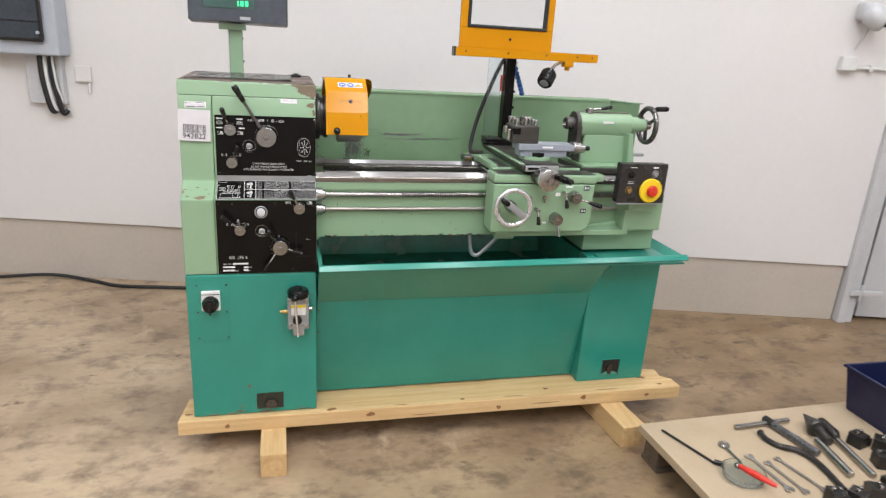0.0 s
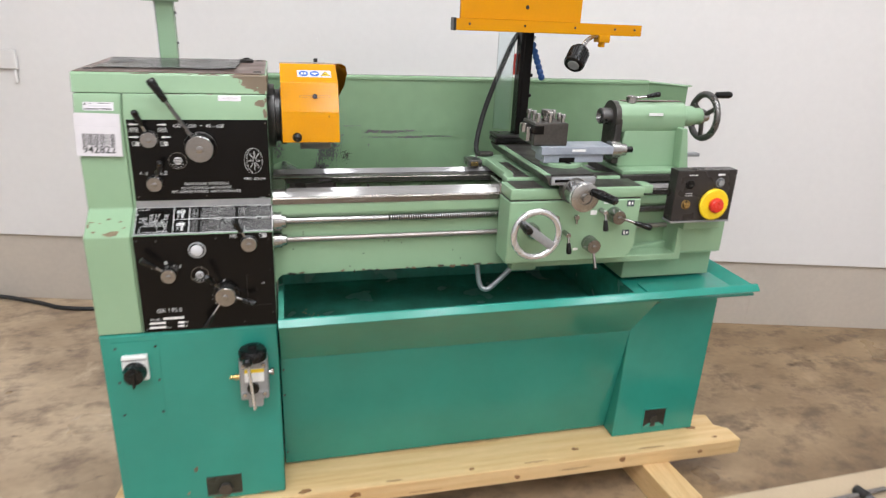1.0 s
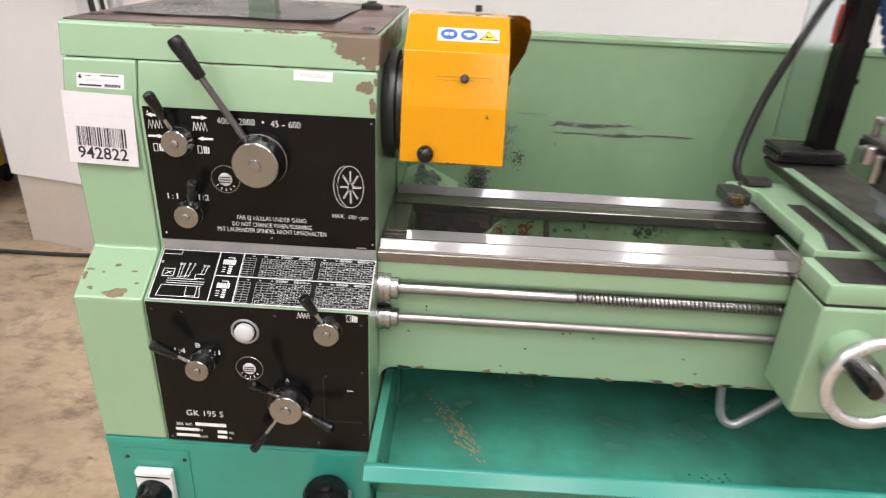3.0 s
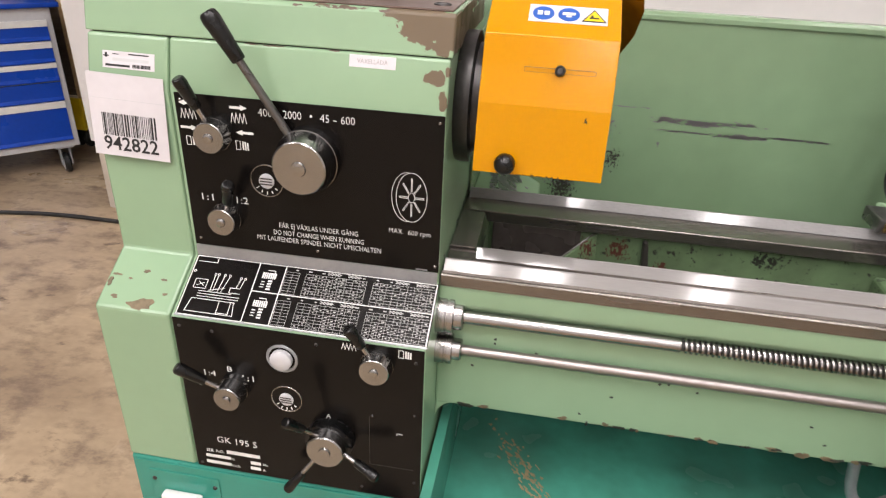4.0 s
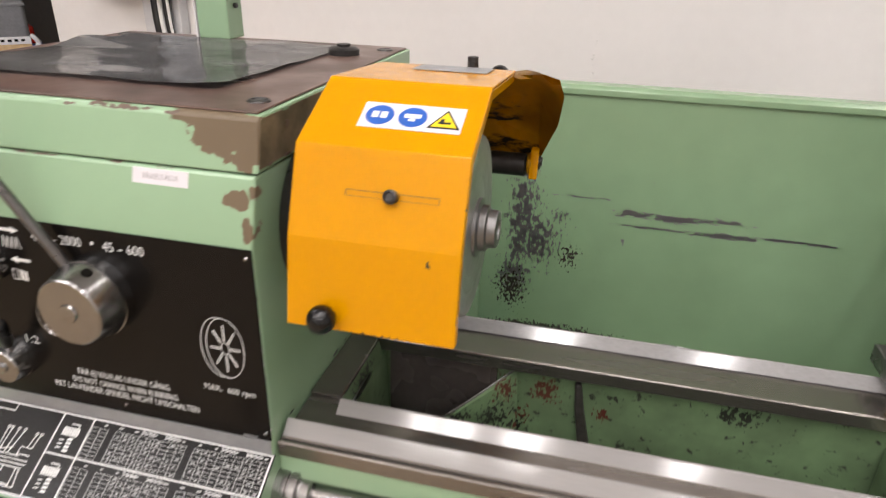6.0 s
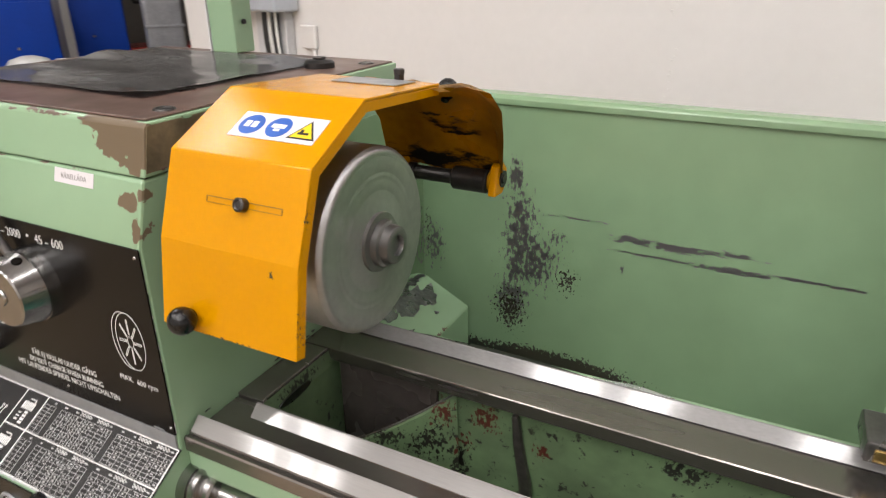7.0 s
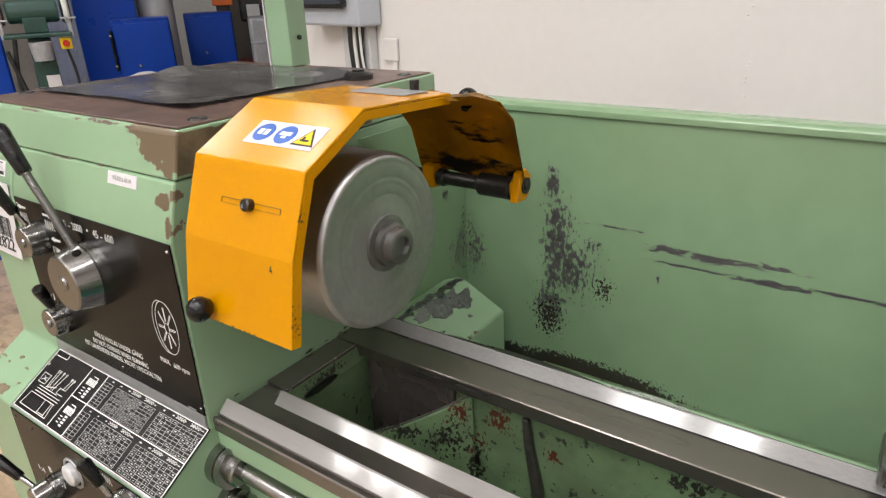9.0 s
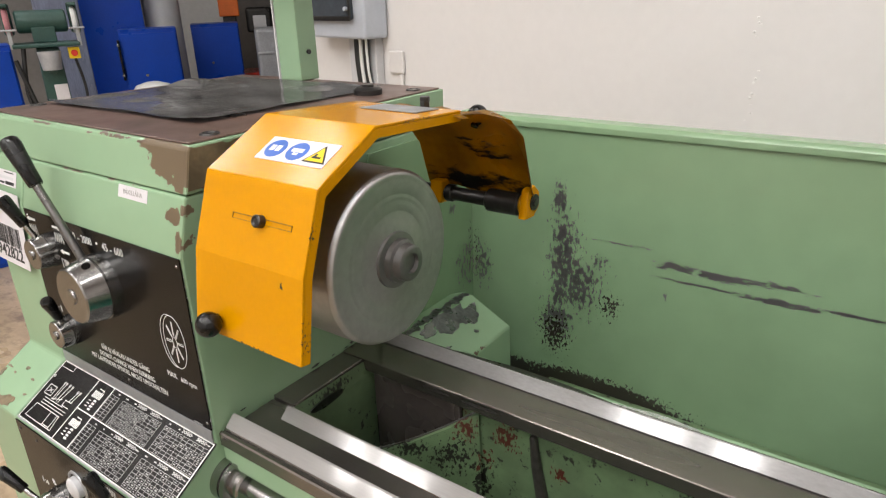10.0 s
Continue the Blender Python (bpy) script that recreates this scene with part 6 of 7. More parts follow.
# ---- print, labels and wear on the headstock ----
def zigzag(x, y, w, h, n=4):
    p = [(x - w / 2 + w * i / (2 * n), y + (h / 2 if i % 2 else -h / 2)) for i in range(2 * n + 1)]
    return [(*a, *b) for a, b in zip(p, p[1:])]


def arrow(x, y, w, h, to):
    """An arrow of width w in the xy plane; to: 1 points right, -1 left."""
    pts = [(-0.5, -0.22), (0.12, -0.22), (0.12, -0.5), (0.5, 0), (0.12, 0.5), (0.12, 0.22), (-0.5, 0.22)]
    return prism([(x + to * w * a, y + h * b) for a, b in pts], 0, 0.0003, "z", 0)


def gear_mark(x, y, w=0.0135, h=0.0115):
    return [(x - w * 0.30, y, w * 0.34, h)] and [(x - w * 0.02, y, w * 0.16, h), (x + w * 0.22, y - h * 0.04, w * 0.16, h), (x + w * 0.46, y - h * 0.08, w * 0.16, h * 0.92)]


def upper_print():
    m = face(0, -0.0026, 0)
    for x in (-0.3375, -0.2685):
        part("spring_mark", lines(zigzag(x, 1.3078, 0.0215, 0.0128), m, 0.0008), PRINT, UPPER)
        part("gear_mark", join(bars(gear_mark(x + 0.003, 1.2715), m), lines([(x - 0.007, 1.2773, x - 0.007, 1.2657), (x - 0.007, 1.2657, x - 0.001, 1.2657), (x - 0.001, 1.2657, x - 0.001, 1.2773), (x - 0.001, 1.2773, x - 0.007, 1.2773)], m, 0.0008)), PRINT, UPPER)
    for x, z, to in ((-0.3375, 1.3222, -1), (-0.2675, 1.3217, 1), (-0.3385, 1.2894, 1), (-0.2620, 1.2890, -1)):
        part("arrow_mark", turned(arrow(x, z, 0.024, 0.0075, to), m), PRINT, UPPER)
    for text, x, z, size, w in (("400", -0.2319, 1.3180, 0.0150, 0.0185), ("-", -0.2150, 1.3180, 0.0150, 0.005), ("2000", -0.1957, 1.3180, 0.0150, 0.0240), ("45", -0.1533, 1.3174, 0.0150, 0.0118),
                                ("-", -0.1400, 1.3174, 0.0150, 0.0042), ("600", -0.1230, 1.3174, 0.0150, 0.0180), ("1:1", -0.3260, 1.1915, 0.0140, 0.0165), ("1:2", -0.2755, 1.1915, 0.0140, 0.0165),
                                ("FÅR EJ VÄXLAS UNDER GÅNG", -0.1690, 1.1607, 0.0108, 0.112), ("DO NOT CHANGE WHEN RUNNING", -0.1695, 1.1492, 0.0108, 0.129),
                                ("MIT LAUFENDER SPINDEL NICHT UMSCHALTEN", -0.1700, 1.1388, 0.0108, 0.178), ("MAX.", -0.0600, 1.1728, 0.0100, 0.0195), ("600 rpm", -0.0285, 1.1722, 0.0100, 0.0305)):
        writing(text, size, face(x, -0.0024, z), PRINT, UPPER, width=w)
    part("dot_mark", turned(spun([(0.0017, 0), (0.0017, 0.0003)], (0, 0, 0), (0, 0, 1), 14), face(-0.1709, -0.0024, 1.3195)), PRINT, UPPER)
    # face plate emblem
    cx, cz = -0.0400, 1.2232
    s = oval(cx, cz, 0.0205, 0.0345, 36) + oval(cx - 0.006, cz, 0.0205, 0.0345, 20, 80, 280) + oval(cx, cz, 0.0042, 0.0070, 16)
    for k in range(8):
        a = radians(45 * k)
        d, o = Vector((math.cos(a), math.sin(a))), Vector((-math.sin(a), math.cos(a)))
        p = [d * 0.27 * 0.0345 + o * 0.0011, d * 0.0265 + o * 0.0011, d * 0.0265 - o * 0.0011, d * 0.27 * 0.0345 - o * 0.0011]
        p = [(cx + q.x * 0.6, cz + q.y) for q in p]
        s += [(*a1, *b1) for a1, b1 in zip(p, p[1:] + p[:1])]
    part("face_plate_mark", lines(s, face(0, -0.0025, 0), 0.0007), PRINT, UPPER)
    for x, z in ((-0.0068, 1.3253), (-0.0058, 1.1250), (-0.3456, 1.1262), (-0.172, 1.1268), (-0.347, 1.3255)):
        part("rivet", spun([(0.0022, 0), (0.0014, 0.001)], (x, -0.0022, z), (x, -1, z), 10), STEEL, UPPER)
    part("code_mark", bars([(-0.024, 1.1185, 0.016, 0.0022)], m), GREY_ALU, UPPER)


upper_print()


def lower_print():
    m = face(0, -0.0852, 0)
    for text, x, z, size, w in (("1:4", -0.3120, 0.9528, 0.0140, 0.0175), ("B", -0.2808, 0.9650, 0.0130, 0.0075), ("1:1", -0.2543, 0.9530, 0.0140, 0.0165), ("GK 195 S", -0.2859, 0.8240, 0.0176, 0.0640),
                                ("SER. NO.", -0.3240, 0.7985, 0.0085, 0.0290), ("V", -0.2955, 0.7855, 0.0080, 0.004), ("kVA", -0.2925, 0.7725, 0.0080, 0.0125), ("Hz", -0.2433, 0.7853, 0.0080, 0.008),
                                ("A", -0.2463, 0.7733, 0.0080, 0.005), ("A", -0.1374, 0.9056, 0.0110, 0.0065)):
        writing(text, size, face(x, -0.0850, z), PRINT, LOWER, width=w)
    part("data_field", bars([(-0.2780, 0.8005, 0.054, 0.0068), (-0.3200, 0.7878, 0.041, 0.0060), (-0.3206, 0.7746, 0.041, 0.0060), (-0.2589, 0.7860, 0.0165, 0.0064), (-0.2601, 0.7748, 0.0165, 0.0064)], m), PRINT, LOWER)
    part("pointer_mark", turned(prism([(-0.0035, 0.003), (0.0035, 0.003), (0, -0.003)], 0, 0.0003, "z", 0), face(-0.1376, -0.0851, 0.8962)), PRINT, LOWER)
    part("spring_mark", lines(zigzag(-0.104, 1.0345, 0.020, 0.0105), m, 0.0008), PRINT, LOWER)
    part("gear_mark", join(bars(gear_mark(-0.0255, 1.034), m), lines([(-0.0355, 1.040, -0.0355, 1.028), (-0.0355, 1.028, -0.029, 1.028), (-0.029, 1.028, -0.029, 1.040), (-0.029, 1.040, -0.0355, 1.040)], m, 0.0008)), PRINT, LOWER)
    part("hatch_outline", lines([(-0.077, 0.918, -0.077, 0.826), (-0.077, 0.826, -0.012, 0.826)], m, 0.0006), CAST, LOWER)
    for x, z in ((-0.348, 1.030), (-0.15, 1.030), (-0.30, 1.028), (-0.012, 1.022), (-0.012, 0.93), (-0.010, 0.80), (-0.349, 0.77), (-0.073, 0.918), (-0.09, 0.775)):
        part("screw", spun([(0.0026, 0), (0.0016, 0.0012)], (x, -0.0848, z), (x, -1, z), 10), DARK_STEEL, LOWER)
    part("scratch", lines([(-0.036, 0.893, -0.028, 0.892), (-0.036, 0.893, -0.037, 0.890)], m, 0.0012), PRINT, LOWER)
    for k in range(9):
        a = radians(90 + (k - 3) * 26)
        part("ring_mark", turned(bars([(0, 0, 0.003, 0.006)], Matrix()), pose(-0.139 + 0.0312 * math.cos(a), -0.093, 0.862 + 0.0312 * math.sin(a), 0, 90 - math.degrees(a), 0) @ pose(0, 0, 0, 0, 0, 0)), PRINT, LOWER)


lower_print()


def feed_chart():
    """The engraved feed and thread chart on the sloping face."""
    up = Vector((0, 0.0825, 0.052)).normalized()
    base = Matrix(((1, 0, 0, -0.355), (0, up.y, -up.z, -0.0825), (0, up.z, up.y, 1.043), (0, 0, 0, 1)))
    W, D = 0.3565, 0.0985
    m0 = base @ pose(0, 0, 0.0012)
    ch = part("feed_chart", turned(box(0, W, 0.002, D, -0.0008, 0.0008, 0.0003), m0), CHART_BLACK, HS, "black engraved feed chart, worn at its edges")
    m = m0 @ pose(0, 0, 0.0009)
    fr = [(0.002, 0.004, W - 0.002, 0.004), (0.002, D - 0.002, W - 0.002, D - 0.002), (0.002, 0.004, 0.002, D - 0.002), (W - 0.002, 0.004, W - 0.002, D - 0.002), (0.097, 0.004, 0.097, D - 0.002), (0.097, 0.052, W - 0.002, 0.052), (0.1365, 0.052, 0.1365, D - 0.002), (0.1365, 0.004, 0.1365, 0.052)]
    part("chart_frame", lines(fr, m, 0.0014), PRINT, ch)
    grid, cells = [], []
    rnd = random.Random(5)
    x0, x1 = 0.1385, W - 0.003
    n = 22
    dx = (x1 - x0) / n
    runs = ((0, 2), (3, 12), (13, n))
    for y0, y1 in ((0.0065, 0.0430), (0.0540, 0.0880)):
        rows = 8
        dy = (y1 - y0) / rows
        for c0, c1 in runs:
            for r in range(rows + 1):
                grid.append((x0 + c0 * dx, y0 + r * dy, x0 + c1 * dx, y0 + r * dy))
            for c in range(c0, c1 + 1):
                grid.append((x0 + c * dx, y0, x0 + c * dx, y1))
            for r in range(rows):
                for c in range(c0, c1):
                    k = rnd.random()
                    if c0 and k < 0.5:
                        cells.append((x0 + (c + rnd.uniform(0.42, 0.58)) * dx, y0 + (r + 0.5) * dy, dx * rnd.uniform(0.2, 0.45), dy * rnd.uniform(0.2, 0.36)))
        for c in range(n):
            if c % 2 and rnd.random() < 0.8:
                cells.append((x0 + (c + 0.5) * dx, y1 + 0.0042, dx * rnd.uniform(0.3, 0.6), 0.0016))
            if c in (6, 7, 9, 10, 16, 17, 19, 20):
                cells += [(x0 + (c + f) * dx, y1 + h, dx * 0.28, 0.0014) for f, h in ((0.25, 0.0060), (0.75, 0.0060), (0.5, 0.0046), (1.0, 0.0046), (0.25, 0.0032), (0.75, 0.0032))]
    tagged(part("chart_grid", lines(grid, m, 0.00042), GRID_PRINT, ch), kind="stuff")
    tagged(part("chart_print", bars(cells, m), GRID_PRINT, ch), kind="stuff")
    # small picture of the machine, gear pictures
    p = [(0.012, 0.010, 0.082, 0.010), (0.012, 0.010, 0.016, 0.030), (0.082, 0.010, 0.078, 0.030), (0.016, 0.030, 0.080, 0.030), (0.022, 0.034, 0.083, 0.034), (0.022, 0.038, 0.083, 0.038), (0.022, 0.042, 0.070, 0.042),
         (0.058, 0.010, 0.057, 0.030), (0.075, 0.010, 0.074, 0.030), (0.058, 0.012, 0.075, 0.012), (0.012, 0.046, 0.030, 0.046), (0.012, 0.060, 0.030, 0.060), (0.012, 0.046, 0.012, 0.060), (0.030, 0.046, 0.030, 0.060),
         (0.016, 0.050, 0.026, 0.055), (0.018, 0.056, 0.026, 0.050), (0.038, 0.044, 0.038, 0.068), (0.042, 0.044, 0.043, 0.068), (0.049, 0.044, 0.052, 0.068), (0.054, 0.044, 0.060, 0.068), (0.036, 0.044, 0.058, 0.050),
         (0.066, 0.044, 0.082, 0.044), (0.066, 0.052, 0.080, 0.052), (0.066, 0.044, 0.066, 0.052), (0.074, 0.052, 0.077, 0.066), (0.080, 0.052, 0.082, 0.066), (0.006, 0.088, 0.034, 0.088), (0.034, 0.088, 0.034, D - 0.002)]
    for x, y in ((0.038, 0.070), (0.043, 0.070), (0.052, 0.070), (0.060, 0.070), (0.077, 0.068), (0.083, 0.068), (0.006, 0.072)):
        p += oval(x, y, 0.0016, 0.0016, 8)
    part("machine_mark", lines(p, m, 0.0009), PRINT, ch)
    rects = []
    for y in (0.030, 0.074):
        rects += [(0.1035 + 0.0030 * k, y + 0.004, 0.0020, 0.0095) for k in range(1, 8)]
        rects += [(0.119, y - 0.004 - 0.0042 * k, 0.0060, 0.0026) for k in range(4)] + [(0.109, y - 0.006 - 0.0042 * k, 0.0055, 0.0012) for k in range(3)]
        rects += [(0.117, y + 0.0125, 0.010, 0.0012), (0.1225, y + 0.0105, 0.001, 0.004)]
    part("gear_mark", bars(rects, m), PRINT, ch)
    rubs = []
    for k in range(34):
        x = rnd.uniform(0.0, W)
        rubs.append(blob(m0 @ pose(x, 0.0026, 0.0009), rnd.uniform(0.002, 0.007), rnd.uniform(0.0006, 0.0014), 100 + k, 0.5, 12))
    tagged(part("worn_edge", join(*rubs), GREY_ALU, ch), kind="stuff")
    part("chart_edge", lines([(0, 0.0025, W, 0.0025)], m, 0.0013), GREY_ALU, ch)


feed_chart()


def stickers():
    m = pose(-0.4225, -0.0045, 1.2955, 86, 1.6, 0)
    t = part("lot_label", plate(m, 0.108, 0.110, 0.0006), PAPER, L, "white paper lot label with barcode and number")
    rnd = random.Random(8)
    x, r = -0.038, []
    while x < 0.038:
        w = rnd.choice((0.0008, 0.0008, 0.0016, 0.0024))
        r.append((x + w / 2, -0.012, w, 0.030))
        x += w + rnd.choice((0.0009, 0.0012, 0.0020))
    tagged(part("barcode", bars(r, m @ pose(0, 0, 0.0005)), PRINT_DARK, t), kind="stuff")
    writing("942822", 0.0265, m @ pose(0, -0.0385, 0.0006), PRINT_DARK, t, width=0.078, weight=0.012)
    part("fold", bars([(0, 0.022, 0.107, 0.0006)], m @ pose(0, 0, 0.0003)), GREY_PAINT, t)
    slope = 74.2
    m = pose(-0.4165, 0.0083, 1.3665, slope, 0.6, 0)
    a = part("asset_label", plate(m, 0.072, 0.0215, 0.0005), PAPER, L, "small white company label")
    part("label_bars", bars([(-0.031, 0.0055, 0.003, 0.006), (-0.031, 0.0045, 0.0075, 0.0015), (-0.018, 0.0070, 0.009, 0.0011), (0.014, 0.0078, 0.028, 0.0016), (-0.015, -0.0070, 0.034, 0.0028)] + [(0.006 + 0.0017 * k, -0.0065, 0.0007 + 0.0004 * (k % 3), 0.0046) for k in range(15)], m @ pose(0, 0, 0.0004)), PRINT_DARK, a)
    part("label_bars", bars([(0.003, 0.0005, 0.050, 0.004)], m @ pose(0, 0, 0.0004)), GREY_PAINT, a)
    m = pose(-0.0955, 0.0146, 1.3888, slope, 0.4, 0)
    b = part("gearbox_label", plate(m, 0.058, 0.0145, 0.0005), PAPER, L, "white tape label")
    writing("VÄXELLÅDA", 0.0078, m @ pose(0, 0, 0.0005), FADED_INK, b, width=0.038)


stickers()


HEAP = {}


def flake(name, bm, mat, parent):
    """Puts a small flake on the heap of its kind, to be joined into one part."""
    HEAP.setdefault((name, mat, parent), []).append(bm)


def wear():
    rnd = random.Random(21)
    part("bare_side", prism([(0.0215, 1.4035), (0.0312, 1.4465), (0.34, 1.4480), (0.33, 1.4020)], 0.0019, 0.0026, "x", 0), TAN_CHIP, L, "lid side worn to brown primer")
    for k in range(10):
        flake("old_paint", blob(pose(0.0026, 0.03 + 0.30 * rnd.random(), rnd.choice((1.404, 1.4465, rnd.uniform(1.405, 1.445))), 90, 0, 90), rnd.uniform(0.002, 0.010), rnd.uniform(0.0012, 0.0035), 2500 + k, 0.5, 14), LIGHT_GREEN if k % 2 else LID_TOP, L)
    # ledge of the end cover
    u = Vector((0, 0.083, 0.052)).normalized()
    ledge = lambda x, s: Matrix(((1, 0, 0, x), (0, u.y, -u.z, -0.083 + u.y * s - 0.0001), (0, u.z, u.y, 1.043 + u.z * s), (0, 0, 0, 1)))
    for x, s, a, b in ((-0.408, 0.011, 0.017, 0.0085), (-0.468, 0.040, 0.004, 0.006), (-0.452, 0.018, 0.005, 0.003), (-0.420, 0.062, 0.004, 0.003), (-0.462, 0.052, 0.006, 0.002), (-0.38, 0.030, 0.003, 0.002), (-0.39, 0.052, 0.004, 0.002), (-0.44, 0.048, 0.0025, 0.002)):
        part("paint_chip", blob(ledge(x, s), a, b, int(-x * 900 + s * 1000), 0.4, 20), TAN_CHIP, L)
    # pedestal
    fr = lambda x, z: pose(x, -0.0868, z, 90, 0, 0)
    for x, z, a, b in ((-0.262, 0.285, 0.005, 0.010), (-0.30, 0.178, 0.012, 0.005), (-0.33, 0.168, 0.02, 0.003), (-0.20, 0.171, 0.03, 0.003), (-0.40, 0.169, 0.016, 0.003), (-0.06, 0.170, 0.02, 0.002), (-0.29, 0.20, 0.004, 0.006)):
        part("rust_spot", blob(fr(x, z), a, b, int(-x * 700), 0.45, 20), TAN_CHIP, L)
    # bed: ragged lower edge with bare spots
    for k in range(30):
        x = rnd.uniform(0.03, 0.70)
        flake("chipped_paint", blob(pose(x, 0.0216, 0.869 + rnd.uniform(0, 0.004), 90, 0, 0), rnd.uniform(0.002, 0.012), rnd.uniform(0.001, 0.004), 400 + k, 0.5, 12), (DARK_CHIP_HOLE, TAN_CHIP)[k % 2], L)
    for k in range(14):
        flake("chipped_paint", blob(pose(rnd.uniform(0.05, 0.6), 0.0216, rnd.uniform(0.88, 1.03), 90, 0, 0), 0.0022, 0.0016, 480 + k, 0.4, 10), DARK_CHIP_HOLE, L)
    # bare ridge of the chute behind the chuck
    for k in range(26):
        flake("chipped_paint", blob(pose(0.040 + rnd.gauss(0, 0.003), 0.32 + 0.0062 * k, 1.1102, 0, 3, 0), rnd.uniform(0.003, 0.007), rnd.uniform(0.004, 0.012), 2200 + k, 0.5, 14), GREY_CHIP, L)
    for x, y, a, b in ((0.062, 0.40, 0.015, 0.045), (0.074, 0.44, 0.014, 0.026), (0.058, 0.35, 0.010, 0.020), (0.100, 0.42, 0.003, 0.004), (0.095, 0.345, 0.003, 0.010)):
        part("paint_chip", blob(pose(x, y, 1.109 - (x - 0.048) * 0.52 + 0.0004, 0, 27.5, 0), a, b, int(x * y * 9000), 0.45, 20), GREY_CHIP, L)
    # worn front edge of the headstock, dirt where it meets the ways
    for k in range(34):
        z = rnd.uniform(1.112, 1.327)
        flake("edge_wear", blob(pose(-0.0018, -0.0004, z, 90, 0, 0), rnd.uniform(0.0005, 0.0014), rnd.uniform(0.001, 0.005), 2600 + k, 0.5, 10), PAPER if k % 3 else DARK_CHIP_HOLE, L)
    for k in range(9):
        flake("edge_grime", blob(pose(0.0003, rnd.uniform(0.005, 0.30), 1.1165 + abs(rnd.gauss(0, 0.003)), 90, 0, 90), rnd.uniform(0.002, 0.005), rnd.uniform(0.0006, 0.0018), 2650 + k, 0.5, 12), DARK_CHIP_HOLE, L)
    # tray stains
    for k in range(110):
        a = rnd.gauss(0, 1)
        flake("rusty_grit", blob(pose(0.155 + 0.030 * a + rnd.gauss(0, 0.008), 0.135 - 0.045 * a + rnd.gauss(0, 0.018), 0.6345, 0, 0, -50), rnd.uniform(0.0015, 0.006), rnd.uniform(0.001, 0.0025), 2000 + k, 0.6, 12), PALE_GRIT, L)
    for k in range(26):
        flake("swarf", blob(pose(rnd.gauss(0.66, 0.025), rnd.gauss(0.03, 0.014), 0.6345), 0.002, 0.0015, 2700 + k, 0.5, 10), STEEL, L)


wear()
for (name, mat, parent), heap in HEAP.items():
    tagged(part(name, join(*heap), mat, parent), kind="stuff")


# ---- things on and round the machine ----
def cover_sheet():
    s = thing("plastic_sheet", (-0.26, 0.27, 1.4525), "dark glossy plastic sheet lying on the headstock lid", "sheet")
    bm = bmesh.new()
    nx, ny = 40, 36
    grid = []
    for i in range(nx + 1):
        row = []
        for j in range(ny + 1):
            a, b = i / nx, j / ny
            x = -0.445 + 0.36 * a + 0.012 * b
            y = 0.100 + 0.335 * b + 0.006 * math.sin(3 * a)
            lift = 0.0012 + 0.012 * noise.noise((x * 8, y * 14, 3.0)) ** 2 + 0.0012 * abs(noise.noise((x * 30, y * 22, 8.0))) + 0.006 * max(0, a - 0.8) ** 1.2 * (1 - b) * 3 + 0.003 * max(0, 0.12 - b) * 4
            row.append(bm.verts.new((x, y, 1.4527 + lift)))
        grid.append(row)
    for i in range(nx):
        for j in range(ny):
            bm.faces.new((grid[i][j], grid[i + 1][j], grid[i + 1][j + 1], grid[i][j + 1]))
    bmesh.ops.solidify(bm, geom=bm.faces[:], thickness=0.0008)
    part("film", bm, SHEET, s)


cover_sheet()


def pallet():
    p = thing("pallet", (2.05, -0.9, 0), "old dark wooden pallet under a board", "pallet")
    for k in range(3):
        y = -0.45 - 0.42 * k
        part("bearer", box(1.34, 2.80, y - 0.05, y + 0.05, 0.02, 0.10, 0.003), PALLET_WOOD, p)
        part("base_board", box(1.34, 2.80, y - 0.06, y + 0.06, 0.0, 0.02, 0.002), PALLET_WOOD, p)
    for k in range(8):
        x = 1.36 + 0.195 * k
        part("deck_board", box(x - 0.02, x + 0.12, -1.36, -0.39, 0.1005, 0.122 + 0.002 * (k % 2), 0.002), PALLET_WOOD, p)
    b = thing("fibre_board", (2.05, -0.87, 0.125), "pale fibre board sheet lying on the pallet", "board")
    part("sheet", turned(box(-0.75, 0.75, -1.0, 0.0, 0, 0.035, 0.002), pose(2.057, -0.367, 0.1255, 0, 0, 1.6)), BOARD, b)
    return 0.161


TOP = pallet()


def spanner(p0, p1, w=0.011, jaw=0.019, label="open-ended steel spanner on the board"):
    """An open-ended spanner from p0 to p1, lying on the board."""
    p0, p1 = Vector((*p0, 0)), Vector((*p1, 0))
    d = (p1 - p0).normalized()
    o = Vector((-d.y, d.x, 0))
    n = (p1 - p0).length
    half = [(0.0, jaw * 0.35), (0.004, jaw * 0.9), (jaw * 0.7, jaw * 1.05), (jaw * 1.3, jaw * 0.7), (jaw * 1.9, w * 0.55), (n - jaw * 1.9, w * 0.55), (n - jaw * 1.3, jaw * 0.7), (n - jaw * 0.7, jaw * 1.05), (n - 0.004, jaw * 0.9), (n, jaw * 0.35), (n - jaw * 0.75, jaw * 0.3)]
    start = [(jaw * 0.75, jaw * 0.3)]
    pts = start + half
    full = [p0 + d * a + o * b for a, b in pts] + [p0 + d * a - o * b for a, b in reversed(pts)]
    t = thing("spanner", (p0.x, p0.y, TOP), label, "spanner", "spanners on the board")
    part("body", prism([(v.x, v.y) for v in full], TOP + 0.0005, TOP + 0.008, "z", 0.001), STEEL, t)


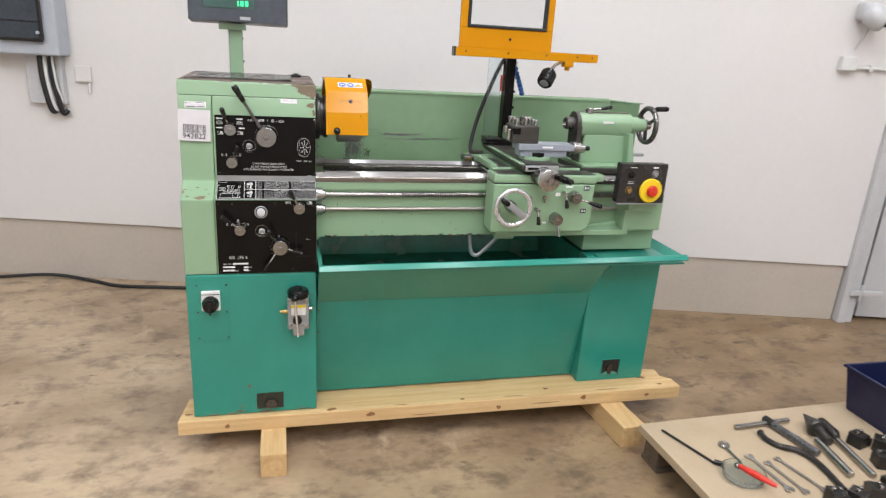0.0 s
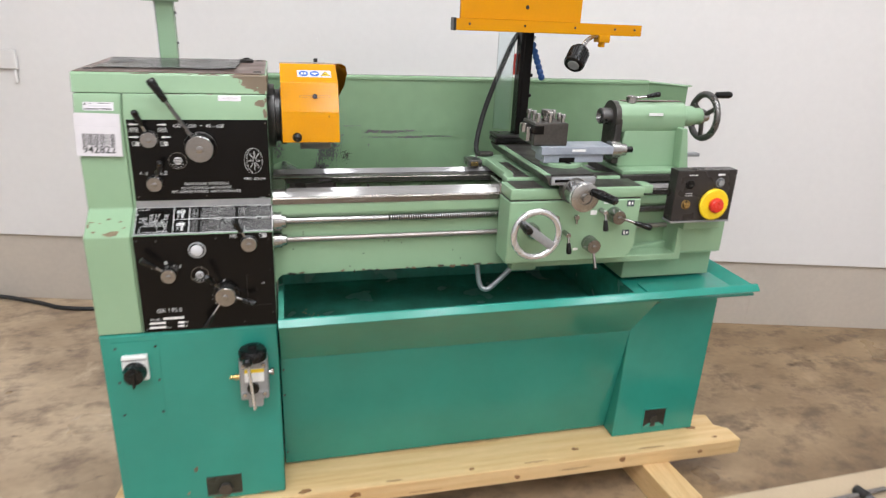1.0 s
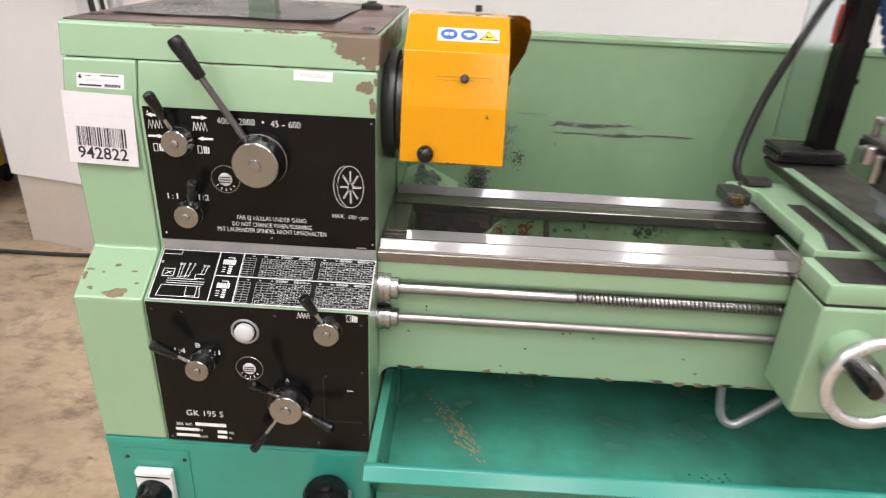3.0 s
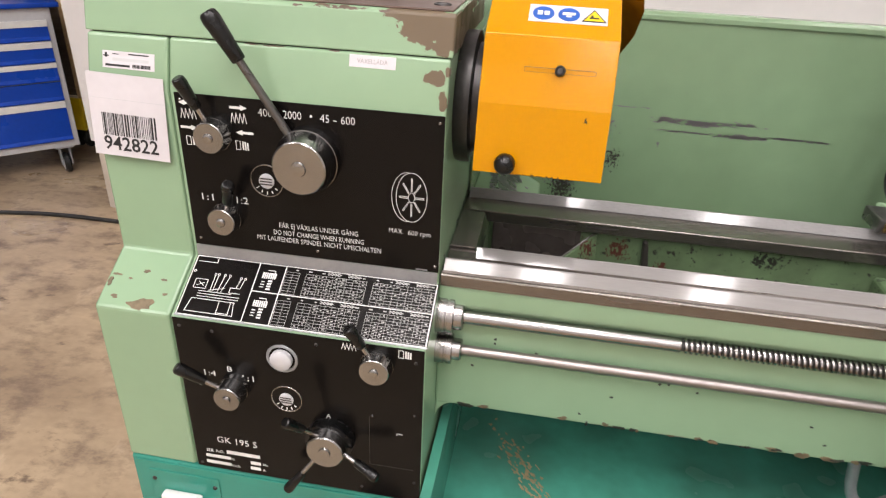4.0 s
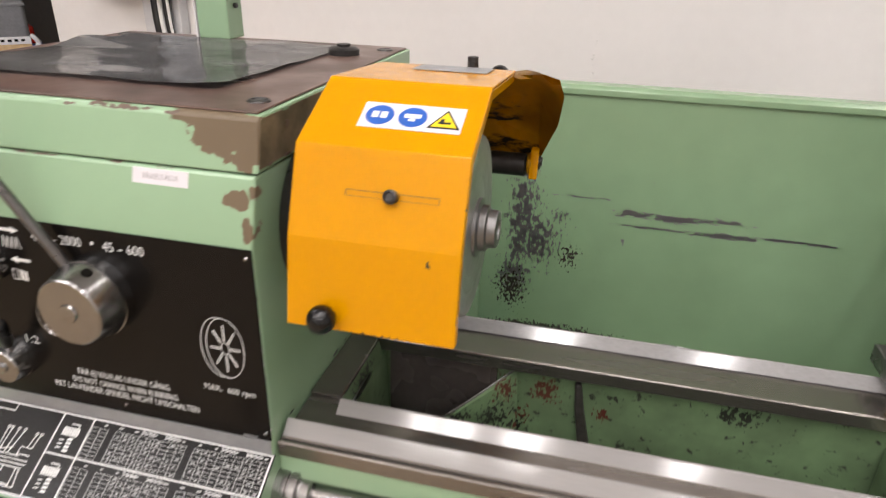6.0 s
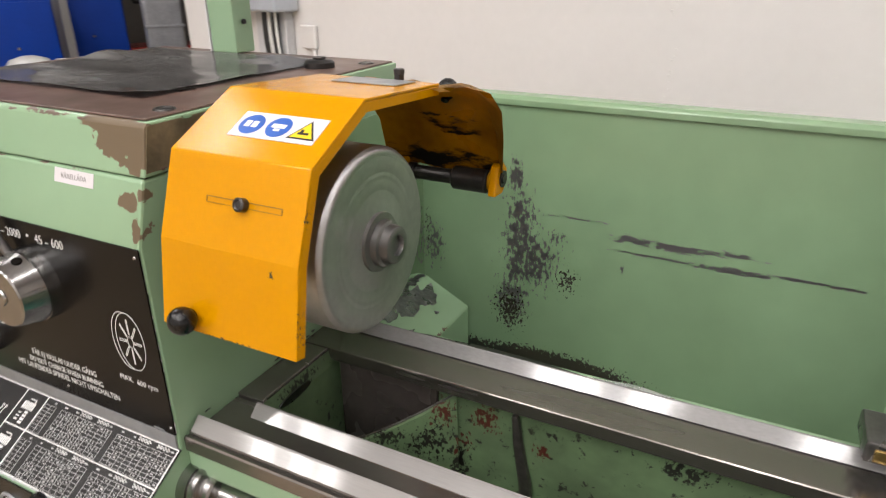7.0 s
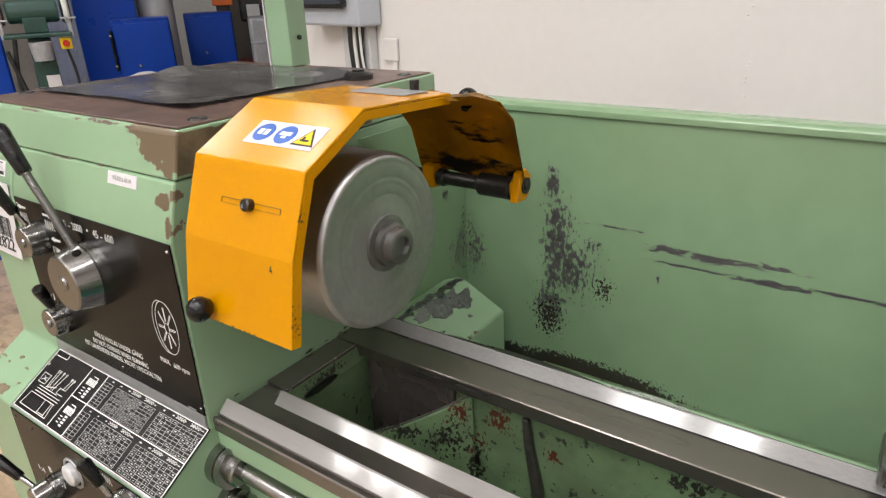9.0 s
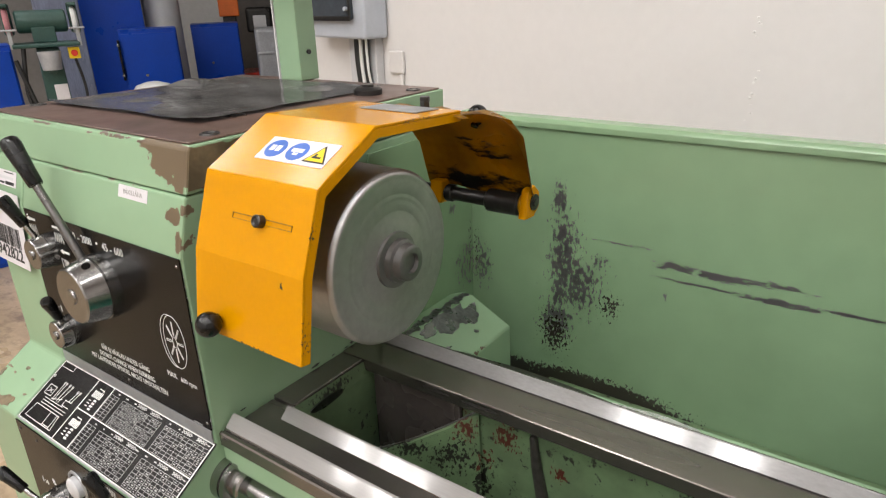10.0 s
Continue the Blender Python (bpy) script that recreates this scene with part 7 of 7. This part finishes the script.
def tools():
    z = TOP
    spanner((1.622, -0.654), (1.640, -0.880))
    spanner((1.667, -0.705), (1.690, -0.900), 0.010, 0.016)
    spanner((1.724, -0.688), (1.770, -0.900), 0.010, 0.015)
    # long thin rod with a fitting
    r = thing("steel_rod", (1.40, -0.55, z), "thin dark steel rod on the board", "rod")
    part("shaft", rod((1.374, -0.451, z + 0.0055), (1.455, -0.682, z + 0.0055), 0.005), DARK_STEEL, r)
    part("tip", rod((1.455, -0.682, z + 0.0105), (1.478, -0.70, z + 0.0105), 0.010), BLACK_PLASTIC, r)
    # T-handled box key
    t = thing("chuck_key", (1.83, -0.48, z), "steel T-handled key lying on the board", "key")
    part("handle", rod((1.692, -0.488, z + 0.013), (1.967, -0.474, z + 0.013), 0.0105), STEEL, t)
    part("boss", rod((1.86, -0.455, z + 0.018), (1.87, -0.50, z + 0.018), 0.017), DARK_STEEL, t)
    part("shaft", rod((1.868, -0.50, z + 0.0165), (1.905, -0.71, z + 0.0165), 0.016), GREY_CHIP, t)
    # ring key
    k = thing("ring_key", (1.57, -0.58, z), "steel ring key on the board", "key")
    part("ring", ring((1.570, -0.585, z + 0.007), (0, 0, 1), 0.017, 0.006, 24, 8), STEEL, k)
    part("shank", rod((1.568, -0.605, z + 0.006), (1.560, -0.70, z + 0.006), 0.0055), STEEL, k)
    # plate with a red brush
    g = thing("glass_dish", (1.51, -0.78, z), "clear round dish on the board", "dish")
    part("bowl", spun([(0.060, 0), (0.072, 0.006), (0.078, 0.03), (0.075, 0.03), (0.068, 0.009), (0.02, 0.007)], (1.512, -0.775, z + 0.0003), (1.512, -0.775, 2), 36), FROSTED, g)
    b = thing("brush", (1.51, -0.78, z + 0.01), "red-handled brush lying across the dish", "brush")
    part("handle", spun([(0.006, 0), (0.010, 0.01), (0.013, 0.06), (0.009, 0.12), (0.007, 0.14)], (1.500, -0.758, z + 0.043), (1.562, -0.885, z + 0.041)), RED, b)
    part("ferrule", rod((1.497, -0.745, z + 0.036), (1.500, -0.760, z + 0.042), 0.011), STEEL, b)
    # curved bars: steady rest fingers and a hook spanner
    h = thing("hook_spanner", (1.80, -0.7, z), "dark curved hook spanner on the board", "spanner")
    part("body", tube([(1.775, -0.545, z + 0.012), (1.768, -0.585, z + 0.012), (1.79, -0.635, z + 0.012), (1.845, -0.675, z + 0.012), (1.862, -0.76, z + 0.012), (1.835, -0.91, z + 0.012)], 0.0115), DARK_STEEL, h)
    part("hook", ball((1.776, -0.540, z + 0.0125), 0.0135), DARK_STEEL, h)
    c = thing("scraper", (2.04, -0.55, z), "grey pointed steel centre with shank on the board", "tool")
    part("cone", spun([(0.003, 0), (0.040, 0.10), (0.036, 0.108), (0.020, 0.11), (0.018, 0.19)], (2.032, -0.482, z + 0.041), (1.985, -0.70, z + 0.030)), CAST, c)
    d = thing("screwdriver", (2.02, -0.6, z), "steel bar tool with dark grip on the board", "tool")
    part("grip", spun([(0.012, 0), (0.022, 0.01), (0.024, 0.10), (0.014, 0.12)], (2.085, -0.515, z + 0.0245), (2.06, -0.65, z + 0.0245)), DARK_STEEL, d)
    part("shaft", rod((2.065, -0.625, z + 0.016), (2.02, -0.86, z + 0.013), 0.0125), STEEL, d)
    e = thing("steel_bar", (1.97, -0.75, z), "bright steel bar on the board", "bar")
    part("bar", rod((1.975, -0.625, z + 0.015), (1.93, -0.845, z + 0.015), 0.0145), STEEL, e)
    # tool holders and jaws in a heap
    rnd = random.Random(4)
    first = None
    for x, y, a in ((2.15, -0.66, 15), (2.22, -0.70, 40), (2.13, -0.80, -20), (2.03, -0.93, 10), (1.93, -0.95, 60), (1.84, -0.965, 25), (1.76, -0.96, -15), (2.10, -0.95, 80), (2.24, -0.85, 5)):
        m = pose(x, y, z + 0.0005, 0, 0, a)
        if first is None:
            first = thing("tool_holder", m.translation, "dark steel tool holder block on the board", "tool holder", "tool holders")
            part("block", turned(prism([(-0.04, 0), (0.04, 0), (0.04, 0.035), (0.015, 0.035), (0.015, 0.055), (-0.04, 0.055)], -0.03, 0.03, "y", 0.003), m), DARK_STEEL, first)
            part("screw", turned(join(*[rod((dx, 0, 0.0555), (dx, 0, 0.07), 0.007) for dx in (-0.028, -0.006)]), m), STEEL, first)
            home = m
        else:
            o = copy_thing(first, m @ home.inverted() @ Matrix.Translation(home.translation))
    # dark blue plastic bin
    n = thing("plastic_bin", (2.42, -0.55, z), "dark navy open plastic bin on the board", "bin")
    x0, x1, y0, y1, h = 2.30, 2.70, -0.78, -0.385, 0.21
    for wall in (box(x0, x0 + 0.006, y0, y1, z + 0.004, z + h, 0.002), box(x1 - 0.006, x1, y0, y1, z + 0.004, z + h, 0.002), box(x0 + 0.006, x1 - 0.006, y0, y0 + 0.006, z + 0.004, z + h, 0.002), box(x0 + 0.006, x1 - 0.006, y1 - 0.006, y1, z + 0.004, z + h, 0.002)):
        for v in wall.verts:
            k2 = (v.co.z - z) / h
            v.co.x += (0.03 if v.co.x < 2.5 else -0.03) * (1 - k2)
            v.co.y += (0.03 if v.co.y < -0.58 else -0.03) * (1 - k2)
        part("side", wall, NAVY, n)
    part("bottom", box(x0 + 0.03, x1 - 0.03, y0 + 0.03, y1 - 0.03, z + 0.0005, z + 0.006, 0.002), NAVY, n)
    part("rim", join(box(x0 - 0.008, x1 + 0.008, y0 - 0.008, y0 + 0.006, z + h - 0.012, z + h, 0.003), box(x0 - 0.008, x1 + 0.008, y1 - 0.006, y1 + 0.008, z + h - 0.012, z + h, 0.003),
                     box(x0 - 0.008, x0 + 0.006, y0 + 0.006, y1 - 0.006, z + h - 0.012, z + h, 0.003), box(x1 - 0.006, x1 + 0.008, y0 + 0.006, y1 - 0.006, z + h - 0.012, z + h, 0.003)), NAVY, n)


tools()


# ---- the bay beyond the wall's end ----
def drawer_cabinet():
    m = pose(-2.690, 2.535, 0, 0, 0, 47)
    c = thing("drawer_cabinet", m @ Vector((-0.3, 0.3, 0)), "grey drawer cabinet with blue drawers on casters", "cabinet")
    part("carcass", turned(box(-0.72, 0.085, 0.004, 0.60, 0.172, 0.962, 0.005), m), GREY_PAINT, c)
    part("worktop", turned(box(-0.735, 0.130, -0.03, 0.62, 0.966, 0.992, 0.005), m), BLUE_PAINT, c, "blue worktop")
    part("lock", turned(rod((-0.175, 0.005, 0.928), (-0.175, -0.004, 0.928), 0.010), m), DARK_STEEL, c)
    for z0, z1, rail in ((0.790, 0.864, 0.036), (0.672, 0.749, 0.037), (0.567, 0.639, 0.029), (0.454, 0.560, 0.0), (0.217, 0.409, 0.041)):
        for x0, x1 in (((-0.69, 0.055),) if rail < 0.04 else ((-0.69, -0.395), (-0.358, 0.055))):
            d = part("drawer", turned(prism([(-0.006, z1), (0.003, z1), (0.003, z0), (-0.016, z0), (-0.018, z0 + 0.007), (-0.006, z0 + 0.022)], x0, x1, "x", 0.0015), m), BLUE_PAINT, c)
            if rail:
                part("grip_rail", turned(box(x0, x1, -0.012, 0.003, z1 + 0.001, z1 + rail, 0.002), m), WHITE_PLASTIC, d, "white label strip")
    for x, y in ((-0.66, 0.06), (0.0, 0.06), (-0.66, 0.54), (0.0, 0.54)):
        k = part("caster", turned(rod((x - 0.018, y, 0.060), (x + 0.018, y, 0.060), 0.060), m), BLACK_RUBBER, c)
        part("hub", turned(rod((x - 0.020, y, 0.060), (x + 0.020, y, 0.060), 0.046), m), GREY_PAINT, k)
        part("fork", turned(join(box(x - 0.030, x - 0.022, y - 0.035, y + 0.035, 0.05, 0.168, 0.003), box(x + 0.022, x + 0.030, y - 0.035, y + 0.035, 0.05, 0.168, 0.003), box(x - 0.05, x + 0.05, y - 0.05, y + 0.05, 0.162, 0.171, 0.002)), m), GALVANISED, k)
    r = thing("tool_tray", m @ Vector((-0.3, 0.3, 0.993)), "brown wooden tray with a white slotted strip on the drawer cabinet", "tray")
    part("front", turned(box(-0.70, -0.035, 0.140, 0.158, 0.993, 1.052, 0.002), m), PINE, r)
    part("base", turned(box(-0.70, -0.035, 0.159, 0.50, 0.993, 1.003, 0.002), m), PINE, r)
    part("slotted_strip", turned(box(-0.70, -0.035, 0.143, 0.155, 1.053, 1.092, 0.002), m), WHITE_PLASTIC, r, "white slotted metal strip")
    for k in range(20):
        part("slot", turned(box(-0.69 + 0.032 * k, -0.672 + 0.032 * k, 0.1418, 0.1428, 1.068, 1.080, 0), m), BLACK_PANEL, r)
    w = thing("cable_bundle", m @ Vector((0.0, 0.2, 0.993)), "white cable coil hanging beside the tool tray", "cable")
    part("loop", turned(tube([(-0.03, 0.13, 1.10), (-0.015, 0.12, 1.085), (0.0, 0.12, 1.055), (-0.01, 0.12, 1.02), (-0.03, 0.12, 1.005), (-0.015, 0.14, 1.03), (0.004, 0.15, 1.07)], 0.012), m), WHITE_PLASTIC, w)
    y = thing("hand_truck", (-2.92, 3.02, 0), "yellow and brown hand truck standing behind the drawer cabinet", "trolley")
    part("post", box(-2.905, -2.872, 3.0, 3.03, 0.125, 1.02, 0.004), PINE, y, "brown wooden upright")
    part("back", box(-2.995, -2.906, 3.01, 3.04, 0.345, 1.0, 0.004), PALLET_WOOD, y)
    part("foot_plate", box(-2.985, -2.868, 2.965, 2.998, 0.125, 0.335, 0.004), SIGN_YELLOW, y, "yellow painted plate")
    for x in (-2.96, -2.885):
        part("wheel", rod((x - 0.015, 3.02, 0.06), (x + 0.015, 3.02, 0.06), 0.06), BLACK_RUBBER, y)
    part("axle", rod((-2.99, 3.02, 0.06), (-2.86, 3.02, 0.06), 0.008), DARK_STEEL, y)
    part("axle_block", box(-2.94, -2.905, 3.0, 3.04, 0.05, 0.124, 0.003), DARK_STEEL, y)


drawer_cabinet()


def bench_grinder():
    m = pose(-3.60, 1.55, 0, 0, 0, 66)
    g = thing("bench_grinder", (-3.60, 1.55, 0), "green pedestal grinder with a pink stone", "grinder")
    part("pedestal", turned(prism([(-0.085, 0.02), (0.085, 0.02), (0.058, 1.36), (-0.058, 1.36)], -0.075, 0.075, "y", 0.01), m), GRINDER_GREEN, g)
    part("foot", turned(box(-0.2, 0.2, -0.2, 0.2, 0, 0.025, 0.004), m), GRINDER_GREEN, g)
    part("shelf", turned(box(-0.17, 0.17, -0.13, 0.10, 1.362, 1.385, 0.006), m), GRINDER_GREEN, g)
    part("motor", turned(join(rod((-0.13, 0, 1.50), (0.13, 0, 1.50), 0.062, seg=28), box(-0.06, 0.06, -0.06, 0.06, 1.386, 1.47, 0.006)), m), GRINDER_GREEN, g)
    for s, mat in ((-1, PINK_STONE), (1, WHITE_PLASTIC)):
        part("stone", turned(rod((s * 0.155, 0, 1.50), (s * 0.185, 0, 1.50), 0.075, seg=28), m), mat, g)
        part("stone_guard", turned(join(box(s * 0.17 - 0.025, s * 0.17 + 0.025, 0.0, 0.095, 1.43, 1.60, 0.01), box(s * 0.17 - 0.022, s * 0.17 + 0.022, -0.07, 0.0, 1.58, 1.60, 0.004)), m), GRINDER_GREEN, g)
        part("tool_rest", turned(join(box(s * 0.17 - 0.04, s * 0.17 + 0.04, -0.12, -0.08, 1.455, 1.465, 0.002), box(s * 0.17 - 0.01, s * 0.17 + 0.01, -0.10, -0.085, 1.36, 1.455, 0.002)), m), GALVANISED, g)
    part("cup", turned(spun([(0.05, 0), (0.06, 0.10), (0.055, 0.10), (0.045, 0.004)], (0.0, -0.15, 1.24), (0.0, -0.15, 2)), m), GALVANISED, g)
    part("cup_bracket", turned(box(-0.02, 0.02, -0.15, -0.085, 1.215, 1.239, 0.003), m), GRINDER_GREEN, g)
    part("switch", turned(join(box(0.10, 0.16, -0.10, -0.06, 1.29, 1.355, 0.004)), m), SIGN_YELLOW, g)
    part("switch_knob", turned(rod((0.13, -0.101, 1.322), (0.13, -0.115, 1.322), 0.018), m), RED, g)
    part("data_plate", turned(box(-0.012, 0.058, -0.0785, -0.0755, 1.02, 1.15, 0.002), m), PAPER, g)
    part("cord", turned(tube([(-0.12, -0.10, 1.36), (-0.15, -0.11, 1.1), (-0.10, -0.13, 0.95), (-0.12, -0.13, 1.05), (-0.17, -0.12, 1.3)], 0.012), m), BLACK_RUBBER, g)
    part("cord", turned(tube([(0.13, -0.08, 1.29), (0.15, -0.09, 1.1), (0.12, -0.10, 0.8), (0.16, -0.10, 0.4), (0.2, -0.1, 0.02)], 0.008), m), BLACK_RUBBER, g)


bench_grinder()


def cabinets():
    def locker(x, y, yaw, w, h, d, label):
        m = pose(x, y, 0, 0, 0, yaw)
        c = thing("tool_cabinet", (x, y, 0), label, "cabinet", "blue tool cabinets")
        part("carcass", turned(box(-w / 2, w / 2, 0, d, 0.0, h, 0.006), m), BLUE_PAINT, c)
        dr = part("door", turned(box(-w / 2 + 0.01, w / 2 - 0.01, -0.018, -0.001, 0.03, h - 0.025, 0.004), m), BLUE_PAINT, c)
        part("lock", turned(rod((-0.06, -0.018, h - 0.36), (-0.06, -0.026, h - 0.36), 0.012), m), STEEL, dr)
        part("top_edge", turned(box(-w / 2, w / 2, -0.004, d, h, h + 0.008, 0.002), m), BLUE_PAINT, c)
        return m, c
    m, c = locker(-4.69, 2.86, 58, 0.45, 1.37, 0.4, "small blue steel tool cabinet with closed door")
    part("handle", turned(box(-0.245, -0.226, -0.04, 0.02, 0.98, 1.30, 0.004), m), BLACK_PLASTIC, c, "black edge handle")
    for z in (1.02, 1.26):
        part("bolt", turned(rod((-0.24, -0.041, z), (-0.24, -0.05, z), 0.011), m), STEEL, c)
    locker(-5.15, 3.86, 53, 0.45, 1.36, 0.4, "small blue steel tool cabinet beside the duct")
    locker(-3.98, 1.28, 70, 0.42, 1.36, 0.35, "small blue steel tool cabinet behind the grinder")
    t = thing("blue_column", (-5.3, 2.75, 0), "tall blue painted machine column", "machine")
    part("column", turned(box(-0.22, 0.40, 0, 0.35, 0, 2.4, 0.01), pose(-5.3, 2.75, 0, 0, 0, 60)), BLUE_PAINT, t)
    f = thing("wrapped_panel", (-5.0, 2.3, 0), "grey-blue plastic wrapped panel leaning upright", "panel")
    part("panel", turned(box(-0.16, 0.16, 0, 0.05, 0, 2.3, 0.01), pose(-5.0, 2.32, 0, 0, 0, 64)), WRAP, f)
    d = thing("air_duct", (-5.35, 3.45, 0), "pale grey round air duct standing on the floor", "duct")
    part("pipe", rod((-5.28, 3.40, 0.0), (-5.28, 3.40, 4.9), 0.16, seg=32), GREY_PAINT, d)
    w = thing("white_cabinet", (-6.4, 4.8, 0), "plain white tall cabinet by the far wall", "cabinet")
    part("carcass", turned(box(-0.35, 0.35, 0, 0.4, 0, 1.9, 0.006), pose(-6.3, 4.55, 0, 0, 0, 54)), WHITE_PLASTIC, w)
    part("door", turned(box(-0.33, 0.33, -0.02, -0.001, 0.04, 1.86, 0.004), pose(-6.3, 4.55, 0, 0, 0, 54)), WHITE_PLASTIC, w)
    k = thing("machine_cover", (-4.3, 4.0, 0), "grey ribbed machine cover in the bay", "machine")
    part("cover", turned(box(-0.16, 0.16, 0, 0.4, 0.0, 1.33, 0.03, 3), pose(-4.30, 3.86, 0, 0, 0, 52)), GALVANISED, k)
    part("rib", turned(box(-0.163, 0.163, -0.006, 0.01, 1.10, 1.125, 0.003), pose(-4.30, 3.86, 0, 0, 0, 52)), GALVANISED, k)
    q = thing("press", (-5.4, 4.6, 0), "dark machine with an orange guard in the bay", "machine")
    mm = pose(-5.2, 4.45, 0, 0, 0, 51)
    part("frame", turned(join(box(-0.35, -0.22, 0, 0.3, 0, 2.1, 0.01), box(0.2, 0.34, 0, 0.3, 0, 2.1, 0.01), box(-0.22, 0.2, 0.02, 0.28, 1.6, 1.85, 0.02)), mm), DARK_STEEL, q)
    part("bed_plate", turned(box(-0.40, 0.40, -0.1, 0.4, 0.7, 0.85, 0.01), mm), RED, q)
    part("head", turned(box(-0.12, 0.15, -0.05, 0.2, 1.25, 1.5, 0.03, 3), mm), DARK_STEEL, q)
    part("guard", turned(box(-0.38, -0.18, -0.06, -0.02, 1.42, 1.62, 0.01), mm), ORANGE, q)
    part("plate", turned(box(-0.05, 0.08, -0.056, -0.05, 1.30, 1.42, 0.002), mm), GREY_PAINT, q)
    b = thing("white_drum", (-3.5, 2.05, 0), "white plastic drum with a domed lid", "drum")
    part("body", spun([(0.12, 0), (0.125, 0.02), (0.125, 0.985), (0.115, 1.02)], (-3.52, 2.12, 0), (-3.52, 2.12, 2), 36), WHITE_PLASTIC, b)
    part("lid", spun([(0.13, 0), (0.13, 0.02), (0.105, 0.055), (0.04, 0.075)], (-3.52, 2.12, 1.0201), (-3.52, 2.12, 2), 36), WHITE_PLASTIC, b)


cabinets()
